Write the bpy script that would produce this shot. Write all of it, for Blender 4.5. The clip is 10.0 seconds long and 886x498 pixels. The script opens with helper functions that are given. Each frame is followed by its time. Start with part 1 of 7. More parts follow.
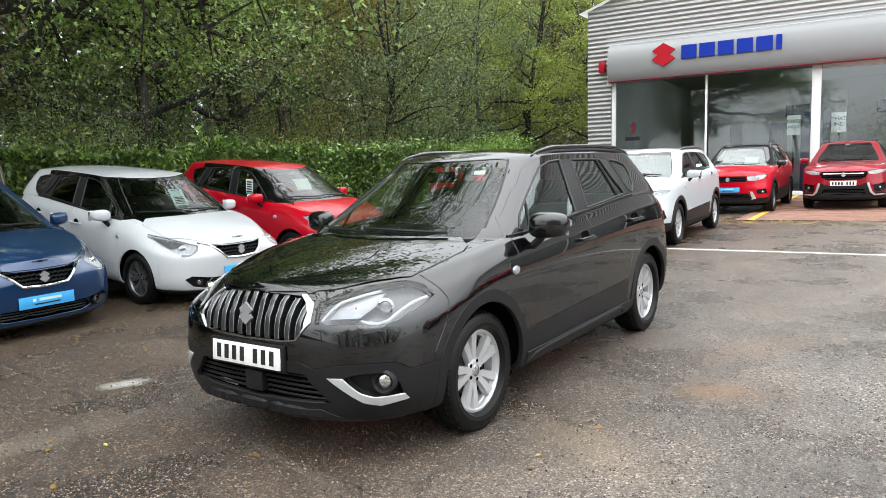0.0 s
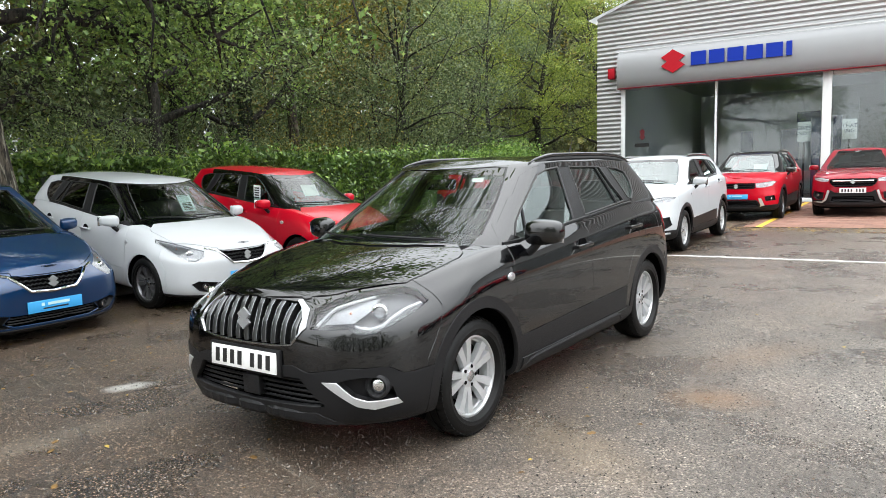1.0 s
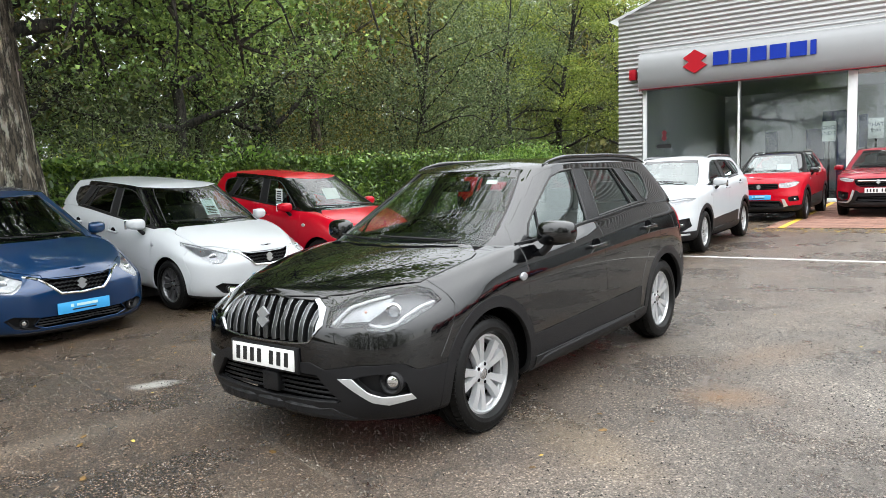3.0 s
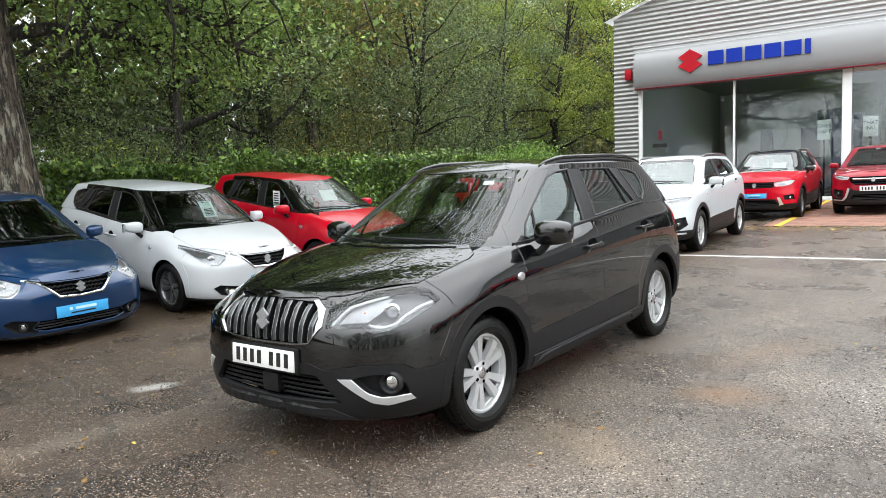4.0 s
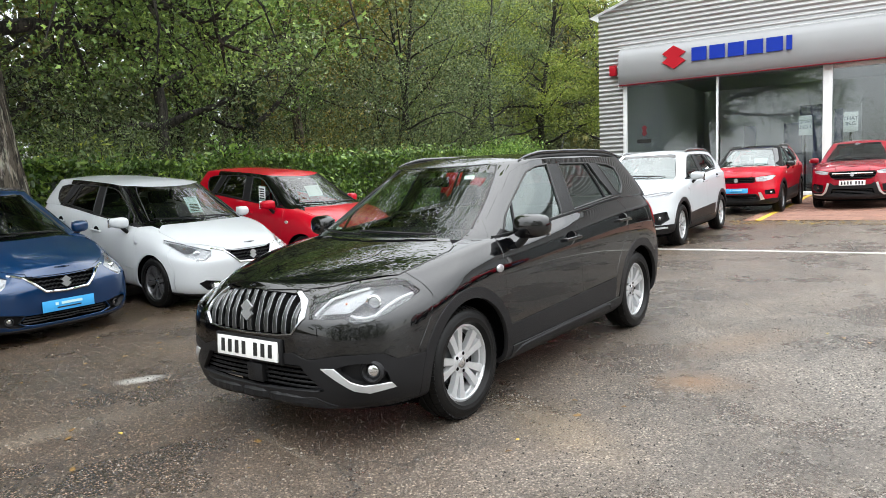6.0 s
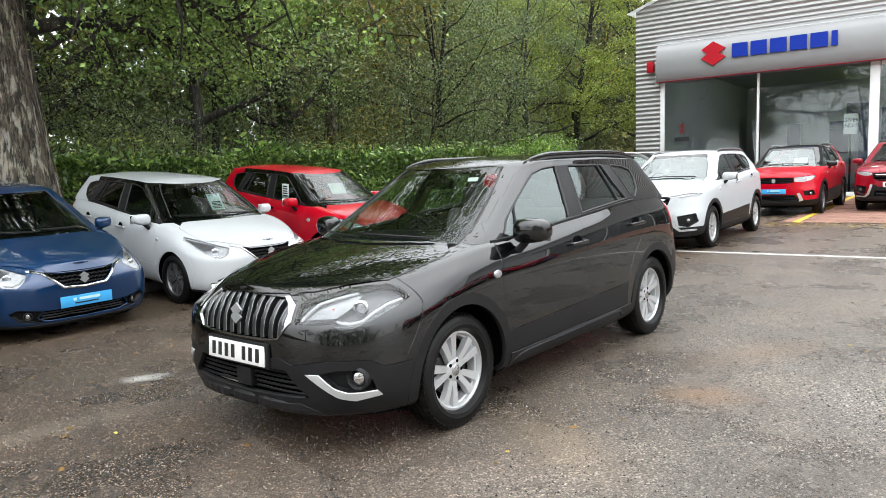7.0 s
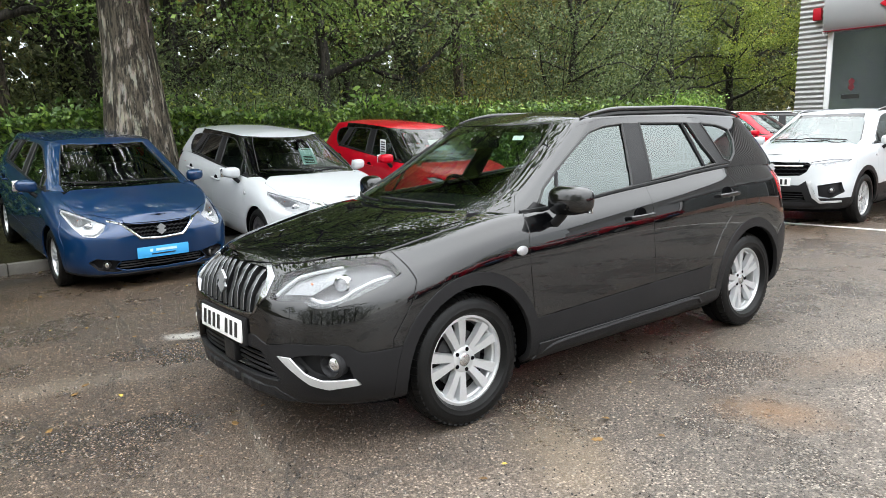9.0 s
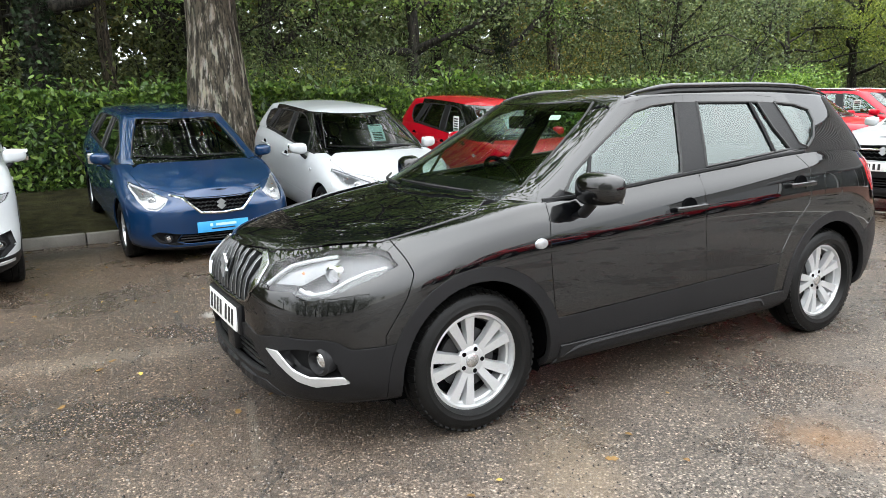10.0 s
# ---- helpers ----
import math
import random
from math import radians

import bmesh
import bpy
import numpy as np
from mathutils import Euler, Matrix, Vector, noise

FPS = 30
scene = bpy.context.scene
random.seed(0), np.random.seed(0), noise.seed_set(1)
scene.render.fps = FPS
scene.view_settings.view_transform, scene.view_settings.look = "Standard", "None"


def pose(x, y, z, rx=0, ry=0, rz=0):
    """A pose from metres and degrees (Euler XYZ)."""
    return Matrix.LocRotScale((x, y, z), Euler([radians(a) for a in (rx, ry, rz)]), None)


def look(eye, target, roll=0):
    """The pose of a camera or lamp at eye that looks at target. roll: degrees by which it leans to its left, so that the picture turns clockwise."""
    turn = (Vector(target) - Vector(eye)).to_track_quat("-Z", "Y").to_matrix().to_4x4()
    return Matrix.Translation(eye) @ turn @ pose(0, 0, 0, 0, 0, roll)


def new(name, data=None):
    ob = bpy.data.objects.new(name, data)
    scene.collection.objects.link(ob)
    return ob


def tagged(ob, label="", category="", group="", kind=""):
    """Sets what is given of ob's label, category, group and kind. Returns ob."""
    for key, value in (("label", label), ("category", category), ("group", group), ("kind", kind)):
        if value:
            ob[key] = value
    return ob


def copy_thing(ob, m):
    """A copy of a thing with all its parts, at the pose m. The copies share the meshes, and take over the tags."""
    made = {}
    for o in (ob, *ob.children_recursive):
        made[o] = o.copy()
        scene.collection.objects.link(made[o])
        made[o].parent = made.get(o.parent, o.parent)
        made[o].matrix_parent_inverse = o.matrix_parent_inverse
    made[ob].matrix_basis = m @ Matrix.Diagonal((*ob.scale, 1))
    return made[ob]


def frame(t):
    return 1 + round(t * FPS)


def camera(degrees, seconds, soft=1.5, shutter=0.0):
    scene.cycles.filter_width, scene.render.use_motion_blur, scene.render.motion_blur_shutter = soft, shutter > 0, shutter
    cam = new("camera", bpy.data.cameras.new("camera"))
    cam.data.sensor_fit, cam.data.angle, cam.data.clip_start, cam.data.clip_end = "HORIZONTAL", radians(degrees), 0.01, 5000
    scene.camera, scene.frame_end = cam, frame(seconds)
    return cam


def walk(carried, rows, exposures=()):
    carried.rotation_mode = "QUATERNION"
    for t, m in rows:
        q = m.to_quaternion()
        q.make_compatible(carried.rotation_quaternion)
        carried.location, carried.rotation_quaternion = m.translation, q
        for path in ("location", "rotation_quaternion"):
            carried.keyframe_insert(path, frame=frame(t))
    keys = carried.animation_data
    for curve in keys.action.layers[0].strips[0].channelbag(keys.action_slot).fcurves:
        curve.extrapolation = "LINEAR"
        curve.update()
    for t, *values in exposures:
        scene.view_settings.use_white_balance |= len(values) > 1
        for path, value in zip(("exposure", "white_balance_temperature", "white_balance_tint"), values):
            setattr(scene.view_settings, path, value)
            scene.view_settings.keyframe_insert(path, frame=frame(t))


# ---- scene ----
cam = camera(63.3, 10.0, 0.7)
PATH = [
    (0, (2.93, -3.24, 1.486), (1.774, -1.626, 1.246), -2.5),
    (0.5, (2.957, -3.233, 1.493), (1.789, -1.626, 1.261), -2.5),
    (1, (3.036, -3.234, 1.495), (1.854, -1.637, 1.272), -2.4),
    (1.5, (3.101, -3.25, 1.489), (1.903, -1.664, 1.268), -2.3),
    (2, (3.128, -3.26, 1.485), (1.914, -1.686, 1.268), -2.4),
    (2.5, (3.13, -3.266, 1.487), (1.901, -1.702, 1.273), -2.6),
    (4, (3.151, -3.304, 1.493), (1.924, -1.739, 1.282), -3.2),
    (4.5, (3.153, -3.331, 1.484), (1.944, -1.753, 1.269), -3.4),
    (5, (3.178, -3.395, 1.481), (1.99, -1.802, 1.258), -3.4),
    (6.5, (3.32, -3.285, 1.49), (2.094, -1.722, 1.263), -3.0),
    (7, (3.39, -3.121, 1.508), (2.106, -1.605, 1.279), -2.9),
    (7.5, (3.372, -2.962, 1.491), (2.023, -1.506, 1.248), -2.8),
    (8, (3.32, -2.718, 1.502), (1.901, -1.334, 1.235), -2.7),
    (8.5, (3.36, -2.481, 1.473), (1.875, -1.175, 1.176), -2.4),
    (9, (3.468, -2.196, 1.472), (1.913, -0.982, 1.144), -2.1),
    (9.5, (3.484, -1.953, 1.451), (1.859, -0.843, 1.092), -1.8),
    (10, (3.464, -1.671, 1.473), (1.762, -0.693, 1.089), -1.7),
]
walk(cam, [(t, look(eye, target, roll)) for t, eye, target, roll in PATH], [(0, 1.17), (7.5, 1.19), (8.5, 1.26), (10, 1.46)])

# ---- sky and light: a bright overcast day ----
world = bpy.data.worlds.new("overcast_sky")
scene.world = world
world.use_nodes = True
wn, wl = world.node_tree.nodes, world.node_tree.links
bg = wn["Background"]
sky = wn.new("ShaderNodeTexSky")
sky.sky_type, sky.sun_disc = "NISHITA", False
sky.sun_elevation, sky.sun_rotation = radians(58), radians(133)
cloud = wn.new("ShaderNodeTexNoise")
cloud.inputs["Scale"].default_value, cloud.inputs["Detail"].default_value = 2.2, 5
tone = wn.new("ShaderNodeValToRGB")
tone.color_ramp.elements[0].position, tone.color_ramp.elements[1].position = 0.3, 0.75
tone.color_ramp.elements[0].color, tone.color_ramp.elements[1].color = (7.0, 7.35, 7.6, 1), (9.2, 9.5, 9.6, 1)
veil = wn.new("ShaderNodeMix")
veil.data_type = "RGBA"
veil.inputs["Factor"].default_value = 0.88
wl.new(sky.outputs[0], veil.inputs["A"])
wl.new(cloud.outputs["Fac"], tone.inputs[0])
way, high, dome, lit = wn.new("ShaderNodeTexCoord"), wn.new("ShaderNodeSeparateXYZ"), wn.new("ShaderNodeMapRange"), wn.new("ShaderNodeVectorMath")
wl.new(way.outputs["Generated"], high.inputs[0])
wl.new(high.outputs["Z"], dome.inputs["Value"])
dome.inputs["To Min"].default_value, dome.inputs["To Max"].default_value = 0.36, 1.85
lit.operation = "SCALE"
wl.new(tone.outputs[0], lit.inputs[0])
wl.new(dome.outputs[0], lit.inputs["Scale"])
wl.new(lit.outputs[0], veil.inputs["B"])
wl.new(veil.outputs["Result"], bg.inputs["Color"])
bg.inputs["Strength"].default_value = 0.15
sun = new("sun", bpy.data.lights.new("sun", "SUN"))
sun.data.energy, sun.data.angle, sun.data.color = 0.8, radians(160), (1, 0.98, 0.95)
sun.matrix_world = look((8, -7.5, 17), (0, 0, 0))
scene.view_settings.exposure = 1.17

# ---- materials ----
def material(name, base, rough=0.5, metal=0.0, vary=0.15, scale=6.0, fine=90.0, bump=0.0, coat=0.0, island=0.0, tint=None, spec=0.5, translucent=0.0, emit=0.0, obj=0.0, coat_ior=1.46):
    """A surface with colour variation at two scales, optional fine relief, coat, and a colour shift from piece to piece."""
    m = bpy.data.materials.new(name)
    m.use_nodes = True
    n, l = m.node_tree.nodes, m.node_tree.links
    b = n["Principled BSDF"]
    b.inputs["Roughness"].default_value, b.inputs["Metallic"].default_value = rough, metal
    b.inputs["Coat Weight"].default_value, b.inputs["Coat Roughness"].default_value = coat, 0.012
    b.inputs["Coat IOR"].default_value = coat_ior
    b.inputs["Specular IOR Level"].default_value = spec
    co = n.new("ShaderNodeTexCoord")
    big, small = n.new("ShaderNodeTexNoise"), n.new("ShaderNodeTexNoise")
    big.inputs["Scale"].default_value, small.inputs["Scale"].default_value = scale, fine
    big.inputs["Detail"].default_value = small.inputs["Detail"].default_value = 4
    l.new(co.outputs["Object"], big.inputs["Vector"])
    l.new(co.outputs["Object"], small.inputs["Vector"])
    add = n.new("ShaderNodeMath")
    add.operation = "ADD"
    l.new(big.outputs["Fac"], add.inputs[0])
    l.new(small.outputs["Fac"], add.inputs[1])
    rng = n.new("ShaderNodeMapRange")
    rng.inputs["From Min"].default_value, rng.inputs["From Max"].default_value = 0.6, 1.4
    rng.inputs["To Min"].default_value, rng.inputs["To Max"].default_value = 1 - vary, 1 + vary
    l.new(add.outputs[0], rng.inputs["Value"])
    last = rng.outputs[0]
    if island or obj:
        src = n.new("ShaderNodeNewGeometry").outputs["Random Per Island"] if island else n.new("ShaderNodeObjectInfo").outputs["Random"]
        r2 = n.new("ShaderNodeMapRange")
        r2.inputs["To Min"].default_value, r2.inputs["To Max"].default_value = 1 - (island or obj), 1 + (island or obj)
        l.new(src, r2.inputs["Value"])
        mul = n.new("ShaderNodeMath")
        mul.operation = "MULTIPLY"
        l.new(last, mul.inputs[0])
        l.new(r2.outputs[0], mul.inputs[1])
        last = mul.outputs[0]
    sc = n.new("ShaderNodeVectorMath")
    sc.operation = "SCALE"
    if tint:
        mix = n.new("ShaderNodeMix")
        mix.data_type = "RGBA"
        mix.inputs["A"].default_value, mix.inputs["B"].default_value = (*base, 1), (*tint, 1)
        if island or obj:
            pw = n.new("ShaderNodeMath")
            pw.operation = "POWER"
            pw.inputs[1].default_value = 2.5
            l.new(src, pw.inputs[0])
            l.new(pw.outputs[0], mix.inputs["Factor"])
        else:
            l.new(big.outputs["Fac"], mix.inputs["Factor"])
        l.new(mix.outputs["Result"], sc.inputs[0])
    else:
        sc.inputs[0].default_value = base
    l.new(last, sc.inputs["Scale"])
    l.new(sc.outputs[0], b.inputs["Base Color"])
    if bump:
        bp = n.new("ShaderNodeBump")
        bp.inputs["Strength"].default_value, bp.inputs["Distance"].default_value = 1.0, bump
        l.new(add.outputs[0], bp.inputs["Height"])
        l.new(bp.outputs[0], b.inputs["Normal"])
    if emit:
        b.inputs["Emission Color"].default_value, b.inputs["Emission Strength"].default_value = (*base, 1), emit
    if translucent:
        tr = n.new("ShaderNodeBsdfTranslucent")
        ms = n.new("ShaderNodeMixShader")
        ms.inputs[0].default_value = translucent
        l.new(sc.outputs[0], tr.inputs["Color"])
        l.new(b.outputs[0], ms.inputs[1])
        l.new(tr.outputs[0], ms.inputs[2])
        l.new(ms.outputs[0], n["Material Output"].inputs["Surface"])
    return m


def pane_material(name, tint, gloss=(1.0, 1.0, 1.0), ior=1.5):
    """Thin sheet glass: clear tinted transmission with mirror gloss that grows at grazing angles."""
    m = bpy.data.materials.new(name)
    m.use_nodes = True
    n, l = m.node_tree.nodes, m.node_tree.links
    n.remove(n["Principled BSDF"])
    tr, gl, lw, mx = n.new("ShaderNodeBsdfTransparent"), n.new("ShaderNodeBsdfGlossy"), n.new("ShaderNodeLayerWeight"), n.new("ShaderNodeMixShader")
    tr.inputs["Color"].default_value = (*tint, 1)
    gl.inputs["Roughness"].default_value = 0.01
    gl.inputs["Color"].default_value = (*gloss, 1)
    pw, ma = n.new("ShaderNodeMath"), n.new("ShaderNodeMath")
    pw.operation, ma.operation = "POWER", "MULTIPLY_ADD"
    pw.inputs[1].default_value = 5.0
    f0 = 2 * ((ior - 1) / (ior + 1)) ** 2
    ma.inputs[1].default_value, ma.inputs[2].default_value = 1 - f0, f0
    lw.inputs["Blend"].default_value = 0.5
    l.new(lw.outputs["Facing"], pw.inputs[0])
    l.new(pw.outputs[0], ma.inputs[0])
    l.new(ma.outputs[0], mx.inputs[0])
    l.new(tr.outputs[0], mx.inputs[1])
    l.new(gl.outputs[0], mx.inputs[2])
    l.new(mx.outputs[0], n["Material Output"].inputs["Surface"])
    return m


def bark_material(name, base, tint, deep):
    """Furrowed bark: long upright ridges, pale streaks and fine grain."""
    m = bpy.data.materials.new(name)
    m.use_nodes = True
    n, l = m.node_tree.nodes, m.node_tree.links
    b = n["Principled BSDF"]
    b.inputs["Roughness"].default_value = 0.9
    co, mp = n.new("ShaderNodeTexCoord"), n.new("ShaderNodeMapping")
    mp.inputs["Scale"].default_value = (1, 1, 0.2)
    l.new(co.outputs["Object"], mp.inputs["Vector"])
    rid, st = n.new("ShaderNodeTexNoise"), n.new("ShaderNodeTexNoise")
    rid.inputs["Scale"].default_value, rid.inputs["Detail"].default_value, rid.inputs["Roughness"].default_value = 20, 8, 0.72
    st.inputs["Scale"].default_value, st.inputs["Detail"].default_value, st.inputs["Roughness"].default_value = 8, 7, 0.68
    for t in (rid, st):
        l.new(mp.outputs[0], t.inputs["Vector"])
    r1, r2 = n.new("ShaderNodeValToRGB"), n.new("ShaderNodeValToRGB")
    r1.color_ramp.elements[0].position, r1.color_ramp.elements[1].position = 0.44, 0.57
    r1.color_ramp.elements[0].color, r1.color_ramp.elements[1].color = (*[v * 0.18 for v in base], 1), (*base, 1)
    r2.color_ramp.elements[0].position, r2.color_ramp.elements[1].position = 0.52, 0.60
    r2.color_ramp.elements[0].color, r2.color_ramp.elements[1].color = (0, 0, 0, 1), (1, 1, 1, 1)
    l.new(rid.outputs["Fac"], r1.inputs[0])
    l.new(st.outputs["Fac"], r2.inputs[0])
    mx = n.new("ShaderNodeMix")
    mx.data_type = "RGBA"
    l.new(r2.outputs[0], mx.inputs["Factor"])
    l.new(r1.outputs[0], mx.inputs["A"])
    pale = n.new("ShaderNodeMix")
    pale.data_type, pale.blend_type = "RGBA", "MULTIPLY"
    pale.inputs["Factor"].default_value = 0.6
    pale.inputs["A"].default_value = (*tint, 1)
    l.new(rid.outputs["Color"], pale.inputs["B"])
    l.new(pale.outputs["Result"], mx.inputs["B"])
    l.new(mx.outputs["Result"], b.inputs["Base Color"])
    bp = n.new("ShaderNodeBump")
    bp.inputs["Strength"].default_value, bp.inputs["Distance"].default_value = 1.0, deep
    l.new(rid.outputs["Fac"], bp.inputs["Height"])
    l.new(bp.outputs[0], b.inputs["Normal"])
    return m


PAINT_BLACK = material("black_pearl_paint", (0.0018, 0.0019, 0.0023), 0.5, 0.0, 0.12, 3, 900, coat=1.0, spec=0.0, coat_ior=1.66)
PAINT_BLUE = material("blue_metallic_paint", (0.0020, 0.028, 0.092), 0.38, 0.35, 0.10, 3, 600, coat=1.0, spec=0.1, coat_ior=1.6)
PAINT_WHITE = material("white_paint", (0.50, 0.52, 0.535), 0.4, 0.0, 0.03, 3, 60, coat=0.8, spec=0.1)
PAINT_RED = material("red_paint", (0.46, 0.0015, 0.014), 0.4, 0.05, 0.06, 3, 300, coat=0.7, spec=0.05)
PAINT_DARKRED = material("deep_red_paint", (0.25, 0.002, 0.012), 0.4, 0.2, 0.06, 3, 300, coat=1.0, spec=0.1)
PLASTIC = material("black_textured_plastic", (0.0115, 0.0115, 0.0125), 0.42, 0, 0.3, 5, 700, bump=0.0005, spec=0.22)
PLASTIC_GREY = material("grey_worn_plastic", (0.021, 0.021, 0.0225), 0.48, 0, 0.3, 8, 500, bump=0.0005, spec=0.22)
RUBBER = material("tyre_rubber", (0.006, 0.006, 0.006), 0.45, 0, 0.4, 10, 200, bump=0.001, spec=0.22)
BADGE_METAL = material("brushed_badge_metal", (0.42, 0.43, 0.44), 0.30, 0.6, 0.1, 20, 90)
ALLOY = material("silver_alloy", (0.60, 0.61, 0.62), 0.30, 0.55, 0.06, 10, 120)
# darker than the wheel face, for the barrel and brake disc
RIM_DARK = material("dark_inner_rim", (0.05, 0.05, 0.052), 0.5, 0.6, 0.2, 10, 120)
ALLOY_DARK = material("dark_alloy", (0.19, 0.19, 0.20), 0.3, 0.7, 0.05, 10, 120)
CHROME = material("chrome", (0.80, 0.81, 0.82), 0.08, 1.0, 0.03, 10, 120)
POLISHED = material("polished_grille_trim", (0.36, 0.37, 0.38), 0.12, 1.0, 0.05, 10, 120)
SATIN = material("satin_silver_trim", (0.58, 0.59, 0.60), 0.24, 0.95, 0.03, 10, 120)
# near-black for dark parts, and for shade put into hollows and undersides
DARK = material("dark_parts_and_shade", (0.0025, 0.0025, 0.003), 0.8, 0, 0.2, 8, 200, spec=0.03)
DASH = material("dark_dashboard_plastic", (0.028, 0.028, 0.030), 0.6, 0, 0.15, 8, 200, spec=0.2)
CLOTH = material("dark_seat_cloth", (0.030, 0.030, 0.033), 0.9, 0, 0.25, 12, 400, bump=0.001)
LINING = material("pale_headlining", (0.20, 0.195, 0.18), 0.9, 0, 0.08, 8, 300)
PLATE_WHITE = material("white_plate", (0.78, 0.78, 0.76), 0.35, 0, 0.03, 8, 200)
PLATE_BLUE = material("blue_show_plate", (0.05, 0.36, 0.72), 0.4, 0, 0.04, 8, 200)
INK = material("black_ink", (0.012, 0.012, 0.012), 0.5, 0, 0.1)
PAPER = material("white_paper", (0.75, 0.77, 0.76), 0.7, 0, 0.04, 8, 200)
PAPER_TEAL = material("pale_teal_paper", (0.50, 0.72, 0.72), 0.7, 0, 0.04, 8, 200)
LAMP_WHITE = material("silver_lamp_reflector", (0.46, 0.47, 0.49), 0.30, 0.7, 0.3, 30, 200)
HOUSING = material("smoked_lamp_housing", (0.085, 0.086, 0.090), 0.30, 0.4, 0.35, 14, 50)
BAR_METAL = material("smoked_chrome", (0.075, 0.077, 0.08), 0.28, 0.85, 0.1, 12, 60)
HOUSING_PALE = material("silver_lamp_housing", (0.50, 0.505, 0.52), 0.32, 0.15, 0.4, 14, 60)
LAMP_GUIDE = material("white_light_guide", (0.44, 0.45, 0.46), 0.35, 0.0, 0.03)
BRIGHT_EDGE = material("dull_bright_trim", (0.42, 0.43, 0.44), 0.25, 0.7, 0.05)
LAMP_ORANGE = material("orange_lamp", (0.75, 0.22, 0.03), 0.3, 0, 0.05)
LAMP_RED = material("red_lamp_lens", (0.42, 0.010, 0.016), 0.12, 0, 0.15, 20, 90, coat=1.0)
GLASS = pane_material("car_window_glass", (0.55, 0.66, 0.62), (0.90, 1.0, 0.98), ior=1.66)
GLASS_SCREEN = pane_material("windscreen_glass", (0.42, 0.50, 0.46), ior=1.45)
GLASS_CLEAR = pane_material("clear_windscreen_glass", (0.68, 0.78, 0.72), ior=1.36)
GLASS_BRIGHT = pane_material("coated_windscreen_glass", (0.45, 0.52, 0.50), (0.94, 1.0, 0.99), ior=1.72)
GLASS_DARK = pane_material("privacy_glass", (0.05, 0.055, 0.055), ior=1.6)
GLASS_BAND = pane_material("shaded_glass", (0.02, 0.02, 0.02), ior=1.45)
LENS = pane_material("lamp_lens", (0.88, 0.89, 0.90), ior=1.34)

# ---- building tools ----
def link_mesh(name, me, parent=None, label="", mat=None):
    if mat is not None:
        me.materials.append(mat)
    ob = new(name, me)
    if parent is not None:
        ob.parent = parent
    if label:
        ob["label"] = label
    return ob


def part(name, bm, mat, parent=None, label="", smooth=True, m=None):
    """Links a bmesh as one mesh object under a thing or a part."""
    me = bpy.data.meshes.new(name)
    bm.to_mesh(me)
    bm.free()
    if smooth:
        me.shade_smooth()
        me.set_sharp_from_angle(angle=radians(38))
    ob = link_mesh(name, me, parent, label, mat)
    if m is not None:
        ob.matrix_local = m
    return ob


def thing(name, m, label, category, group="", kind=""):
    ob = new(name)
    ob.empty_display_size = 0.2
    ob.matrix_world = m
    return tagged(ob, label, category, group, kind)


def box(bm, c, size, bevel=0.0, rot=None, seg=2):
    """Adds a box, its edges rounded, to a bmesh."""
    m = Matrix.Translation(c) @ (rot or Matrix.Identity(4)) @ Matrix.Diagonal((*size, 1))
    made = bmesh.ops.create_cube(bm, size=1.0, matrix=m)["verts"]
    if bevel:
        edges = list({e for v in made for e in v.link_edges})
        bmesh.ops.bevel(bm, geom=edges, offset=bevel, segments=seg, affect="EDGES", profile=0.5)
    return bm


def prism(bm, pts, depth, m=None):
    """Adds a flat outline (x, z) pushed back by depth along +y."""
    n = len(pts)
    a = [bm.verts.new((p[0], 0, p[1])) for p in pts]
    b = [bm.verts.new((p[0], depth, p[1])) for p in pts]
    bm.faces.new(a)
    bm.faces.new(b[::-1])
    for i in range(n):
        bm.faces.new((a[i], b[i], b[(i + 1) % n], a[(i + 1) % n]))
    if m is not None:
        bmesh.ops.transform(bm, matrix=m, verts=a + b)
    bmesh.ops.recalc_face_normals(bm, faces=bm.faces)
    return bm


def lathe(bm, prof, seg=40, close=False):
    """Turns a profile of (radius, x) round the x axis."""
    rings = []
    for r, x in prof:
        rings.append([bm.verts.new((x, r * math.cos(2 * math.pi * k / seg), r * math.sin(2 * math.pi * k / seg))) for k in range(seg)])
    if close:
        rings.append(rings[0])
    for p, q in zip(rings, rings[1:]):
        for k in range(seg):
            bm.faces.new((p[k], p[(k + 1) % seg], q[(k + 1) % seg], q[k]))
    if not close:
        for r in (rings[0], rings[-1]):
            bm.faces.new(r)
    bmesh.ops.recalc_face_normals(bm, faces=bm.faces)
    return bm


def tube(bm, pts, radii, seg=8, ends=True):
    """A tapered round limb along points."""
    rings, side = [], None
    pts = [Vector(p) for p in pts]
    for i, p in enumerate(pts):
        d = (pts[min(i + 1, len(pts) - 1)] - pts[max(i - 1, 0)]).normalized()
        if side is None:
            side = d.orthogonal().normalized()
        side = (side - d * side.dot(d)).normalized()
        up = d.cross(side)
        rings.append([bm.verts.new(p + (side * math.cos(2 * math.pi * k / seg) + up * math.sin(2 * math.pi * k / seg)) * radii[i]) for k in range(seg)])
    for a, b in zip(rings, rings[1:]):
        for k in range(seg):
            bm.faces.new((a[k], a[(k + 1) % seg], b[(k + 1) % seg], b[k]))
    if ends:
        bm.faces.new(rings[0][::-1])
        bm.faces.new(rings[-1])
    return bm
